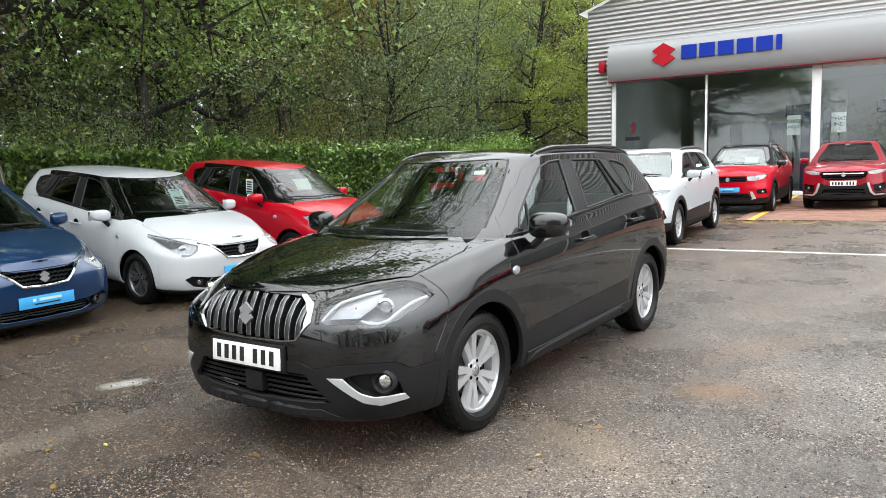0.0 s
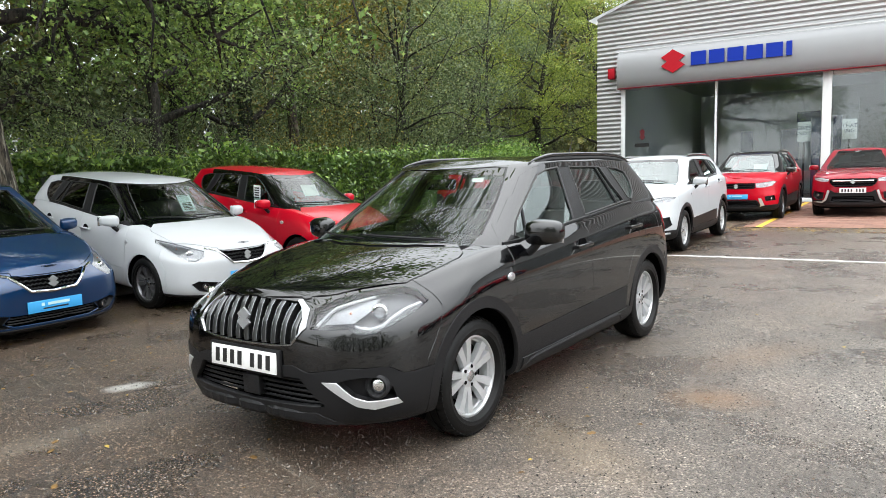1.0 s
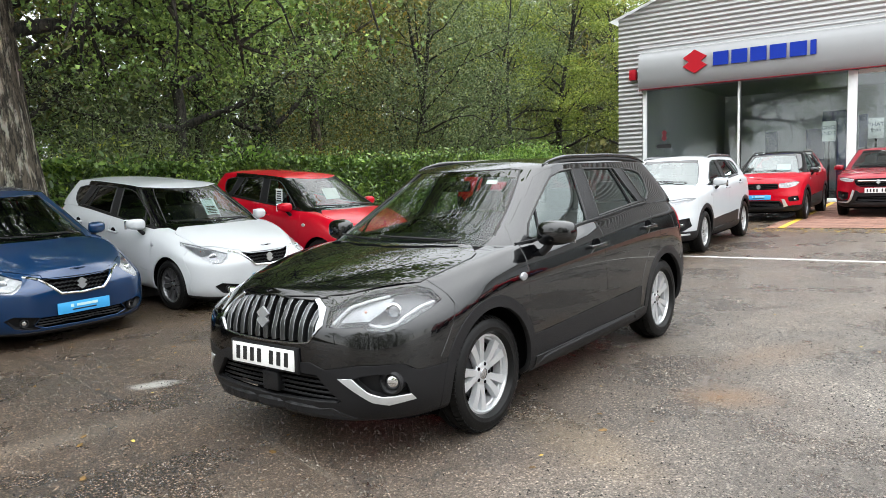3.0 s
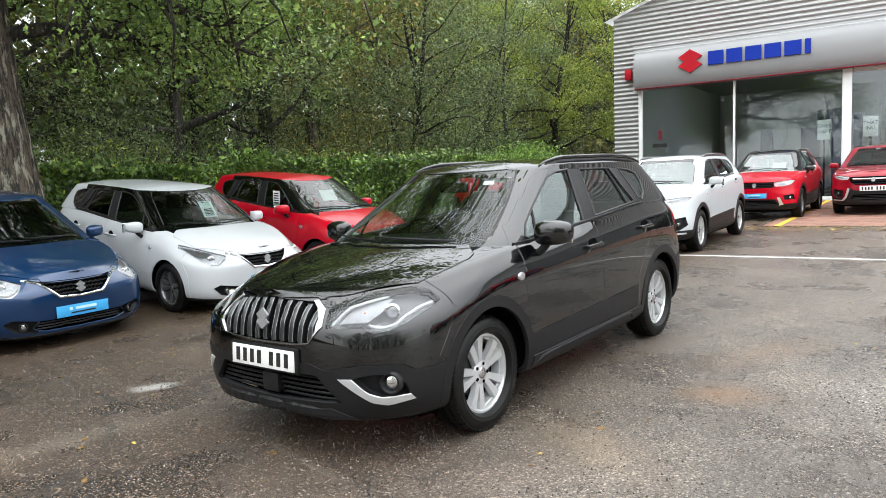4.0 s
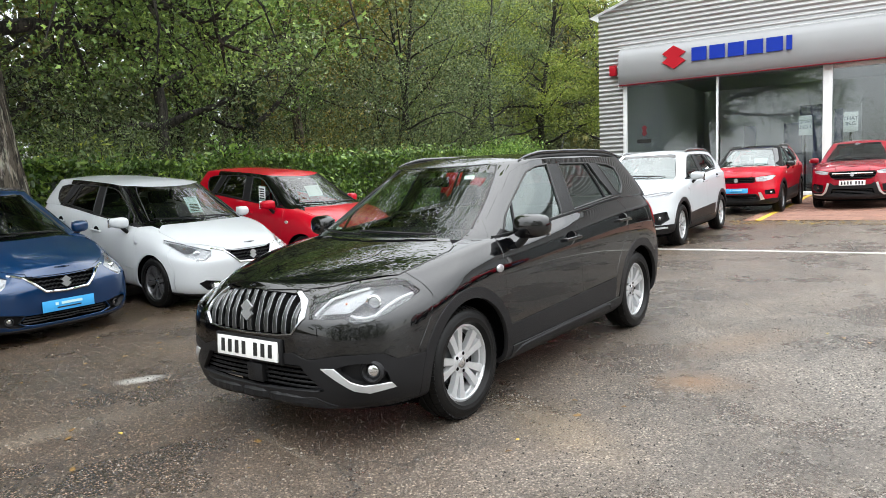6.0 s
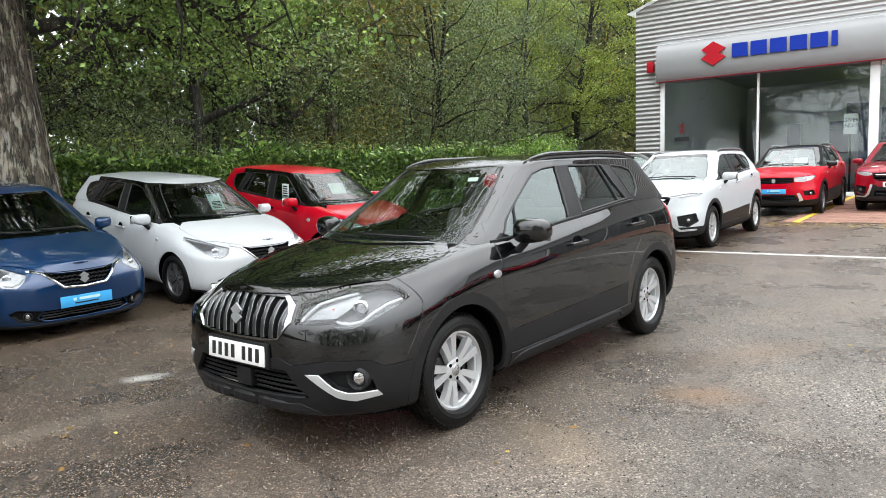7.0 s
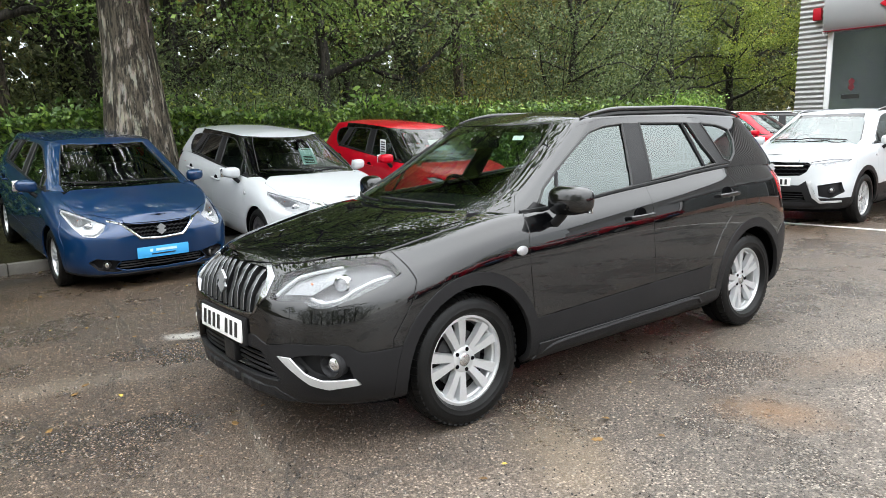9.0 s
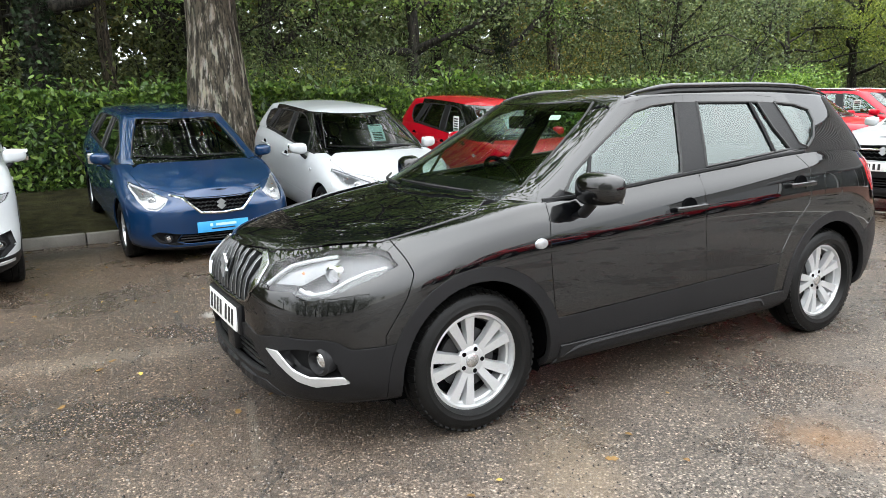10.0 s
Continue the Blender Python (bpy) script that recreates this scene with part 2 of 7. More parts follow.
# ---- car shells ----
def curve(xs, ys, q):
    """Smooth monotone interpolation through a few stations."""
    xs, ys, q = np.array(xs, float), np.array(ys, float), np.clip(np.array(q, float), xs[0], xs[-1])
    h, dl = np.diff(xs), np.diff(ys) / np.diff(xs)
    m = np.zeros(len(xs))
    m[0], m[-1] = dl[0], dl[-1]
    for i in range(1, len(xs) - 1):
        if dl[i - 1] * dl[i] > 0:
            w1, w2 = 2 * h[i] + h[i - 1], h[i] + 2 * h[i - 1]
            m[i] = (w1 + w2) / (w1 / dl[i - 1] + w2 / dl[i])
    k = np.clip(np.searchsorted(xs, q) - 1, 0, len(xs) - 2)
    t = (q - xs[k]) / h[k]
    return ((1 + 2 * t) * (1 - t) ** 2 * ys[k] + t * (1 - t) ** 2 * h[k] * m[k]
            + t * t * (3 - 2 * t) * ys[k + 1] + t * t * (t - 1) * h[k] * m[k + 1])


def plan(w, yf, yr, lf, lr, nf, nr, na=26, nb=44, nc=18):
    """Half outline seen from above: front middle, round the corner, along the side, to the rear middle."""
    th = np.linspace(0, math.pi / 2, na)
    sx, cx = np.sin(th), np.cos(th)
    fx, fy = w * sx ** (2 / nf), yf + lf * (1 - cx ** (2 / nf))
    side = np.linspace(yf + lf, yr - lr, nb + 2)[1:-1]
    th = np.linspace(math.pi / 2, 0, nc)
    rx, ry = w * np.sin(th) ** (2 / nr), yr - lr * (1 - np.cos(th) ** (2 / nr))
    return np.concatenate([fx, np.full(nb, w), rx]), np.concatenate([fy, side, ry])


def cabin_plan(w, yf, yr, k, round_, lr, nr, na=26, nb=44, nc=18):
    """Half outline of the cabin seen from above: a shallow bowed screen, a tight corner at the post, flat side glass."""
    u = 1 - (1 - np.linspace(0, 1, na)) ** 2.2
    fx = w * u
    fy = yf + k * fx ** 2 + round_ * u ** 60
    side = np.linspace(fy[-1], yr - lr, nb + 2)[1:-1]
    th = np.linspace(math.pi / 2, 0, nc)
    rx, ry = w * np.sin(th) ** (2 / nr), yr - lr * (1 - np.cos(th) ** (2 / nr))
    return np.concatenate([fx, np.full(nb, w), rx]), np.concatenate([fy, side, ry])


def coarse(s, *counts):
    return [max(6, int(c * s.get("fine", 1.0))) for c in counts]


def shell(s):
    """Points of half a car body from its stations: the tub's wrap, the bonnet, the cabin's wrap and the roof."""
    z, n = np.array(s["z"]), coarse(s, 34)[0]
    zz = np.linspace(0, 1, n)
    lev = np.interp(zz, np.linspace(0, 1, len(z)), np.arange(len(z)))
    k = np.arange(len(z))
    tub = []
    for i in lev:
        w, yf, yr = (float(curve(k, s[q], i)) for q in ("w", "yf", "yr"))
        nf, nr = float(curve(k, s["nf"], i)), float(curve(k, s["nr"], i))
        x, y = plan(w, yf, yr, s["lf"], s["lr"], nf, nr, *coarse(s, 26, 44, 18))
        f = (float(curve(k, z, i)) - z[0]) / (z[-1] - z[0])
        top = curve(*s["belt"], y)
        if "waist" in s:
            x = x - s["waist"] * np.clip((y - 1.6) / 1.6, 0, 1) ** 2
        x = np.maximum(x, 0)
        x[0] = x[-1] = 0
        tub.append(np.stack([x, y, z[0] + f * (top - z[0])], 1))
    tub = np.array(tub)
    edge = tub[-1]
    cab, m = [], coarse(s, 24)[0]
    gx, gy = cabin_plan(s["cw"][0], s["cf"][0], s["cr"][0], s["bow"][0], 0.07, s["clr"], s["cnr"], *coarse(s, 26, 44, 18))
    crown = curve(*s["bonnet"], gy) - curve(*s["belt"], gy)
    zb = curve(*s["belt"], gy) + np.maximum(crown, 0) * np.clip(1 - (gx / 0.78) ** 2, 0, 1) - 0.012
    zb[gy > 1.2] = curve(*s["belt"], gy[gy > 1.2])
    for q in np.linspace(0, 1, m):
        w = s["cw"][0] + (s["cw"][1] - s["cw"][0]) * q ** s["cq"]
        qf = q ** 1.08
        yf, yr = s["cf"][0] + (s["cf"][1] - s["cf"][0]) * qf, s["cr"][0] + (s["cr"][1] - s["cr"][0]) * q ** 1.3
        x, y = cabin_plan(w, yf, yr, s["bow"][0] + (s["bow"][1] - s["bow"][0]) * q, 0.07, s["clr"] * (1 - 0.3 * q), s["cnr"], *coarse(s, 26, 44, 18))
        if "waist" in s:
            x = np.maximum(x - s["waist"] * np.clip((y - 1.6) / 1.6, 0, 1) ** 2, 0)
        x[0] = x[-1] = 0
        cab.append(np.stack([x, y, zb + q * (curve(*s["roof"], y) - zb)], 1))
    cab = np.array(cab)
    across = np.linspace(1, 0, 14)

    def lid(e, mid, taper=False):
        c = curve(*mid, e[:, 1])
        if taper:
            c = e[:, 2] + (c - e[:, 2]) * np.clip(e[:, 0] / e[:, 0].max(), 0, 1) ** 1.5
        out = []
        for a in across:
            out.append(np.stack([e[:, 0] * a, e[:, 1], e[:, 2] + (np.maximum(c, e[:, 2] + 0.002) - e[:, 2]) * (1 - a ** 2.2)], 1))
        return np.array(out)

    keep = edge[:, 1] < s["cowl"]
    return tub, lid(edge[keep], s["bonnet"]), cab, lid(cab[-1], s["crown"], True)


HERO = dict(
    z=(0.232, 0.28, 0.40, 0.55, 0.70, 0.82, 0.93, 1.03),
    w=(0.80, 0.855, 0.880, 0.888, 0.887, 0.884, 0.868, 0.802),
    yf=(-0.80, -0.875, -0.895, -0.905, -0.907, -0.902, -0.870, -0.820),
    yr=(3.28, 3.34, 3.39, 3.41, 3.40, 3.37, 3.34, 3.30),
    nf=(3.2, 3.4, 3.6, 3.5, 3.4, 3.2, 2.4, 1.9), nr=(3.4, 3.4, 3.4, 3.4, 3.2, 3.0, 3.0, 3.0), lf=0.92, lr=0.60,
    belt=((-0.85, -0.42, 0.0, 0.34, 0.55, 1.44, 2.5, 3.0, 3.35), (0.885, 0.912, 0.975, 1.02, 1.028, 1.090, 1.150, 1.135, 1.09)),
    bonnet=((-0.85, -0.6, -0.3, 0.0, 0.3, 0.6), (0.90, 0.955, 1.005, 1.045, 1.075, 1.09)), cowl=0.6,
    cw=(0.800, 0.585), cf=(0.02, 0.90), cr=(3.30, 3.10), bow=(0.56, 0.735), clr=0.45, cnr=2.8, cq=1.15,
    roof=((0.5, 0.95, 1.5, 2.1, 2.7, 3.15), (1.44, 1.490, 1.518, 1.520, 1.500, 1.46)),
    crown=((0.5, 0.95, 1.5, 2.1, 2.7, 3.15), (1.47, 1.530, 1.565, 1.565, 1.545, 1.49)), waist=0.02)


def inside(p, poly):
    x, y = p
    hit, j = False, len(poly) - 1
    for i in range(len(poly)):
        (xi, yi), (xj, yj) = poly[i], poly[j]
        if (yi > y) != (yj > y) and x < (xj - xi) * (y - yi) / (yj - yi) + xi:
            hit = not hit
        j = i
    return hit


def disc(cy, cz, r, n=44):
    return [(cy + r * math.cos(2 * math.pi * k / n), cz + r * math.sin(2 * math.pi * k / n)) for k in range(n)]


AXES = {"x": (1, 2), "y": (0, 2), "z": (0, 1)}


class Shell:
    """Half a car body as one mesh, cut along the outlines of its panels and sorted into them."""

    def __init__(self, spec, regions):
        self.grids = shell(spec)
        tub, bon, cab, roof = self.grids
        bm = bmesh.new()
        tag = bm.faces.layers.int.new("zone")
        for zone, g in enumerate((tub, bon, cab, roof)):
            vs = [[bm.verts.new(p) for p in row] for row in g]
            for i in range(len(vs) - 1):
                for j in range(len(vs[0]) - 1):
                    f = bm.faces.new((vs[i][j], vs[i][j + 1], vs[i + 1][j + 1], vs[i + 1][j]))
                    f[tag] = zone
        bmesh.ops.remove_doubles(bm, verts=bm.verts, dist=2e-4)
        bmesh.ops.dissolve_degenerate(bm, edges=bm.edges, dist=1e-4)
        bm.normal_update()
        for f in bm.faces:
            c = f.calc_center_median()
            if f.normal.dot(c - Vector((0, min(max(c.y, 0.1), 2.7), 0.75 if c.z < 1.1 else 1.1))) < 0:
                f.normal_flip()
        for name, axis, poly, dom in regions:
            self.cut(bm, axis, poly, dom)
        bm.normal_update()
        bm.verts.index_update()
        self.V = np.array([v.co[:] for v in bm.verts])
        self.N = np.array([v.normal[:] for v in bm.verts])
        mid = np.abs(self.V[:, 0]) < 1e-4
        self.N[mid, 0] = 0
        self.N /= np.maximum(np.linalg.norm(self.N, axis=1), 1e-6)[:, None]
        self.faces = {}
        boxes = [(min(p[0] for p in r[2]), max(p[0] for p in r[2]), min(p[1] for p in r[2]), max(p[1] for p in r[2])) for r in regions]
        for f in bm.faces:
            c, z = f.calc_center_median(), f[tag]
            got = ("tub", "bonnet_rest", "cabin_frame", "roof")[z]
            for (name, axis, poly, dom), b in zip(regions, boxes):
                i, j = AXES[axis]
                p = (c[i], c[j])
                if b[0] <= p[0] <= b[1] and b[2] <= p[1] <= b[3] and dom(c, f.normal, z) and inside(p, poly):
                    got = name
                    break
            self.faces.setdefault(got, []).append([v.index for v in f.verts])
        bm.free()
        front = np.concatenate([tub.reshape(-1, 3), bon.reshape(-1, 3)])
        self.front = front[front[:, 1] < 0.3]
        c = cab.reshape(-1, 3)
        self.cabpts = c[(c[:, 1] < 1.3) & (c[:, 0] < 0.7)]
        self.sidepts = np.concatenate([tub.reshape(-1, 3), cab.reshape(-1, 3)])

    def cut(self, bm, axis, poly, dom):
        i, j = AXES[axis]
        tag = bm.faces.layers.int["zone"]
        lo, hi = [min(p[k] for p in poly) for k in (0, 1)], [max(p[k] for p in poly) for k in (0, 1)]
        pool = []
        for f in bm.faces:
            c = f.calc_center_median()
            if lo[0] - 0.15 < c[i] < hi[0] + 0.15 and lo[1] - 0.15 < c[j] < hi[1] + 0.15 and dom(c, f.normal, f[tag]):
                pool.append(f)
        for k in range(len(poly)):
            p, q = poly[k - 1], poly[k]
            a0, a1, b0, b1 = min(p[0], q[0]) - 1e-3, max(p[0], q[0]) + 1e-3, min(p[1], q[1]) - 1e-3, max(p[1], q[1]) + 1e-3
            sel = []
            for f in pool:
                if not f.is_valid:
                    continue
                cs = [v.co for v in f.verts]
                if min(c[i] for c in cs) <= a1 and max(c[i] for c in cs) >= a0 and min(c[j] for c in cs) <= b1 and max(c[j] for c in cs) >= b0:
                    sel.append(f)
            if not sel:
                continue
            co, no = Vector((0, 0, 0)), Vector((0, 0, 0))
            co[i], co[j] = p
            no[i], no[j] = q[1] - p[1], p[0] - q[0]
            if no.length < 1e-6:
                continue
            es, vs = {e for f in sel for e in f.edges}, {v for f in sel for v in f.verts}
            out = bmesh.ops.bisect_plane(bm, geom=list(sel) + list(es) + list(vs), dist=1e-4, plane_co=co, plane_no=no.normalized())
            pool = [f for f in pool if f.is_valid] + [g for g in out["geom"] if isinstance(g, bmesh.types.BMFace)]
            pool = list(dict.fromkeys(pool))

    def y_at(self, x, z):
        """How far forward the nose stands at (x, z)."""
        d = (self.front[:, 0] - abs(x)) ** 2 + (self.front[:, 2] - z) ** 2
        k = np.argsort(d)[:6]
        w = 1 / (d[k] + 1e-6)
        return float((self.front[k, 1] * w).sum() / w.sum())

    def cab_y(self, x, z):
        """How far forward the windscreen stands at (x, z)."""
        g = self.cabpts
        d = (g[:, 0] - abs(x)) ** 2 + (g[:, 2] - z) ** 2
        k = np.argsort(d)[:6]
        w = 1 / (d[k] + 1e-6)
        return float((g[k, 1] * w).sum() / w.sum())

    def x_at(self, y, z):
        """Half width of the side at (y, z)."""
        d = (self.sidepts[:, 1] - y) ** 2 + (self.sidepts[:, 2] - z) ** 2
        k = np.argsort(d)[:6]
        w = 1 / (d[k] + 1e-6)
        return float((self.sidepts[k, 0] * w).sum() / w.sum())

    def rim_loop(self, key):
        """The outline of one panel as an ordered ring of points on the half body."""
        use = {}
        for f in self.faces.get(key, []):
            for p, q in zip(f, f[1:] + f[:1]):
                use[(min(p, q), max(p, q))] = use.get((min(p, q), max(p, q)), 0) + 1
        near = {}
        for (p, q), k in use.items():
            if k == 1:
                near.setdefault(p, []).append(q)
                near.setdefault(q, []).append(p)
        if not near:
            return []
        start = min(near)
        ring, last = [start], None
        while len(ring) <= len(near):
            step = [v for v in near[ring[-1]] if v != last and v not in ring[1:]]
            if not step or (step[0] == start and len(ring) > 2):
                break
            last = ring[-1]
            ring.append(step[0])
        return [Vector(self.V[v]) for v in ring]

    def panel(self, keys, name, mat, parent, side=0, proud=0.0, gap=0.003, rim=0.016, label="", depth=0.0):
        """One panel with turned-in edges. side 0: both halves in one, 1: left, -1: right."""
        faces = [f for k in keys for f in self.faces.get(k, [])]
        if not faces:
            return None
        idx = {}
        for f in faces:
            for v in f:
                idx.setdefault(v, len(idx))
        old = np.array(list(idx))
        co, no = self.V[old] + self.N[old] * proud, self.N[old].copy()
        fs = [[idx[v] for v in f] for f in faces]
        use = {}
        for f in fs:
            for a, b in zip(f, f[1:] + f[:1]):
                use.setdefault((min(a, b), max(a, b)), []).append((a, b))
        rimmed = [e[0] for e in use.values() if len(e) == 1 and not (abs(co[e[0][0], 0]) < 1e-3 and abs(co[e[0][1], 0]) < 1e-3)]
        shift = np.zeros_like(co)
        on = {v for e in rimmed for v in e}
        for f in fs:
            c = co[f].mean(0)
            for v in f:
                if v in on:
                    shift[v] += c - co[v]
        for v in on:
            s = shift[v] - no[v] * (shift[v] @ no[v])
            if abs(co[v, 0]) < 1e-3:
                s[0] = 0
            co[v] += s / max(np.linalg.norm(s), 1e-6) * gap
        n0 = len(co)
        if rim:
            back = {v: n0 + k for k, v in enumerate(sorted(on))}
            ids = sorted(on)
            co = np.concatenate([co, co[ids] - no[ids] * rim]) if ids else co
            no = np.concatenate([no, no[ids]]) if ids else no
            rims = [[b, a, back[a], back[b]] for a, b in rimmed]
        else:
            rims = []
        allf = [(f, True) for f in fs] + [(f, False) for f in rims]
        if depth:
            co = co - no * depth
        if side == -1:
            co, no = co * (-1, 1, 1), no * (-1, 1, 1)
            allf = [(f[::-1], s) for f, s in allf]
        elif side == 0:
            mid = np.abs(co[:, 0]) < 1e-3
            co[mid, 0] = 0
            k, remap = len(co), {}
            extra = []
            for i in range(len(co)):
                if mid[i]:
                    remap[i] = i
                else:
                    remap[i] = k + len(extra)
                    extra.append(i)
            allf = allf + [([remap[v] for v in f][::-1], s) for f, s in allf]
            co = np.concatenate([co, co[extra] * (-1, 1, 1)]) if extra else co
            no = np.concatenate([no, no[extra] * (-1, 1, 1)]) if extra else no
        me = bpy.data.meshes.new(name)
        me.from_pydata(co.tolist(), [], [f for f, s in allf])
        me.shade_smooth()
        loops = []
        for f, s in allf:
            loops += [tuple(no[v]) if s else (0.0, 0.0, 0.0) for v in f]
        if len(loops) == len(me.loops):
            me.normals_split_custom_set(loops)
        return link_mesh(name, me, parent, label, mat)


def spoke(bm, a, r0, r1, w0, w1, x0, x1, t, lean=0.0):
    """One wheel spoke from the hub outwards, with a raised ridge."""
    pts = []
    for r, w, x, da in ((r0, w0, x0, 0.0), ((r0 + r1) / 2, (w0 + w1) * 0.46, x0 + (x1 - x0) * 0.7, lean * 0.45), (r1, w1, x1, lean)):
        c, s = math.cos(a + da), math.sin(a + da)
        row = []
        for u, d in ((-w, -t), (-w * 0.8, 0), (w * 0.8, 0), (w, -t)):
            row.append(bm.verts.new((x + d, r * c - u * s, r * s + u * c)))
        pts.append(row)
    for p, q in zip(pts, pts[1:]):
        for k in range(3):
            bm.faces.new((p[k], p[k + 1], q[k + 1], q[k]))
        bm.faces.new((p[3], p[0], q[0], q[3]))
    bm.faces.new(pts[0])
    bm.faces.new(pts[-1])


def wheel(parent, x, y, r, side, rim_r, face, pairs=5, twin=0.21, width=0.215):
    """A tyre on an alloy rim, turned with its face outwards."""
    h = width / 2
    m = pose(x * side, y, r, 17, 0, 0 if side > 0 else 180)
    bm = bmesh.new()
    lathe(bm, [(rim_r + 0.004, h * 0.62), (rim_r + 0.02, h * 0.86), (r - 0.085, h * 0.985), (r - 0.066, h * 1.0), (r - 0.064, h * 1.012), (r - 0.060, h * 1.012), (r - 0.058, h * 1.0), (r - 0.045, h * 0.995), (r - 0.018, h * 0.90), (r - 0.004, h * 0.72),
               (r, h * 0.55), (r, h * 0.52), (r - 0.007, h * 0.50), (r - 0.007, h * 0.44), (r, h * 0.42), (r, h * 0.08), (r - 0.007, h * 0.06), (r - 0.007, -h * 0.06),
               (r, -h * 0.08), (r, -h * 0.5), (r - 0.018, -h * 0.90), (r - 0.06, -h), (rim_r, -h * 0.7)], 56, close=True)
    # shoulder blocks of the tread
    for k in range(56):
        a = 2 * math.pi * (k + 0.5) / 56
        rot = Matrix.Rotation(a, 4, "X")
        box(bm, rot @ Vector((h * 0.70, 0, r - 0.0075)), (0.040, 0.021, 0.013), 0, rot @ Matrix.Rotation(0.35, 4, "Y"))
    tyre = part("tyre", bm, RUBBER, parent, m=m)
    bm = bmesh.new()
    lathe(bm, [(rim_r + 0.006, h * 0.62), (rim_r + 0.010, h * 0.70), (rim_r - 0.002, h * 0.72), (rim_r - 0.009, h * 0.62), (rim_r - 0.012, h * 0.45), (rim_r - 0.008, h * 0.40)], 56, close=True)
    part("rim", bm, face, tyre)
    bm = bmesh.new()
    lathe(bm, [(rim_r - 0.010, h * 0.44), (rim_r - 0.022, h * 0.40), (rim_r - 0.030, -h * 0.05), (rim_r - 0.016, -h * 0.10)], 56, close=True)
    part("rim_flange", bm, face, tyre)
    bm = bmesh.new()
    lathe(bm, [(rim_r - 0.016, -h * 0.08), (rim_r - 0.031, -h * 0.06), (rim_r - 0.035, -h * 0.6), (rim_r - 0.02, -h * 0.7)], 56, close=True)
    part("rim_barrel", bm, RIM_DARK, tyre)
    bm = bmesh.new()
    for k in range(pairs):
        a = 2 * math.pi * k / pairs + 0.31
        for s in (-1, 1):
            spoke(bm, a + s * twin * 0.86, 0.042, rim_r - 0.004, 0.0200, 0.0320, h * 0.46, h * 0.62, 0.034, s * twin * 0.06)
    lathe(bm, [(0.072, h * 0.30), (0.074, h * 0.45), (0.060, h * 0.52), (0.036, h * 0.53)], 30)
    bmesh.ops.recalc_face_normals(bm, faces=bm.faces)
    part("spokes", bm, face, tyre)
    bm = bmesh.new()
    lathe(bm, [(0.034, h * 0.50), (0.033, h * 0.57), (0.027, h * 0.60)], 24)
    part("centre_cap", bm, SATIN, tyre)
    bm = bmesh.new()
    lathe(bm, [(0.011, h * 0.46), (0.011, h * 0.545), (0.006, h * 0.55)], 8)
    nut = part("wheel_nut", bm, DARK, tyre)
    for k in range(5):
        a = 2 * math.pi * k / 5 + 0.9
        o = nut if k == 0 else new("wheel_nut", nut.data)
        o.parent = tyre
        o.matrix_local = pose(0, 0.054 * math.cos(a), 0.054 * math.sin(a))
    bm = bmesh.new()
    lathe(bm, [(0.145, -0.01), (0.145, 0.012), (0.07, 0.014)], 36)
    part("brake_disc", bm, RIM_DARK, tyre)
    bm = bmesh.new()
    lathe(bm, [(rim_r - 0.02, -0.05), (rim_r - 0.02, -0.048)], 30)
    part("wheel_back", bm, DARK, tyre)
    return tyre


def seat(parent, x, y, z, wide=0.5, name="front_seat"):
    bm = bmesh.new()
    box(bm, (x, y, z + 0.08), (wide, 0.50, 0.20), 0.05)
    box(bm, (x, y + 0.30, z + 0.42), (wide, 0.16, 0.66), 0.06, Matrix.Rotation(radians(-14), 4, "X"))
    part(name, bm, CLOTH, parent)
    for hx in ((x,) if wide < 0.8 else (x - 0.4, x + 0.4)):
        bm = bmesh.new()
        box(bm, (hx, y + 0.42, z + 0.83), (0.27, 0.11, 0.18), 0.045, Matrix.Rotation(radians(-10), 4, "X"))
        part("headrest", bm, CLOTH, parent)


def cabin(parent, s):
    """Dashboard, steering wheel, seats and driving mirror."""
    fy, z0 = s["cf"][0], s["belt"][1][3]
    bm = bmesh.new()
    box(bm, (0, fy + 0.50, z0 - 0.13), (1.46, 0.75, 0.26), 0.08)
    part("dashboard", bm, DASH, parent)
    bm = bmesh.new()
    lathe(bm, [(0.165, -0.012), (0.185, -0.012), (0.19, 0.0), (0.185, 0.012), (0.165, 0.012)], 32, close=True)
    box(bm, (0, 0, 0), (0.03, 0.33, 0.05), 0.01)
    box(bm, (0, 0, -0.08), (0.03, 0.05, 0.16), 0.01)
    part("steering_wheel", bm, DARK, parent, m=pose(-0.36, fy + 0.98, z0 - 0.02, 0, 28, -90))
    seat(parent, -0.36, fy + 1.35, z0 - 0.62)
    seat(parent, 0.36, fy + 1.35, z0 - 0.62)
    seat(parent, 0, fy + 2.15, z0 - 0.60, 1.28, "rear_bench")
    bm = bmesh.new()
    box(bm, (0, s["cf"][1] - 0.02, s["roof"][1][1] - 0.11), (0.25, 0.03, 0.075), 0.014)
    box(bm, (0, s["cf"][1] + 0.03, s["roof"][1][1] - 0.05), (0.03, 0.06, 0.06), 0.008)
    part("driving_mirror", bm, DARK, parent)


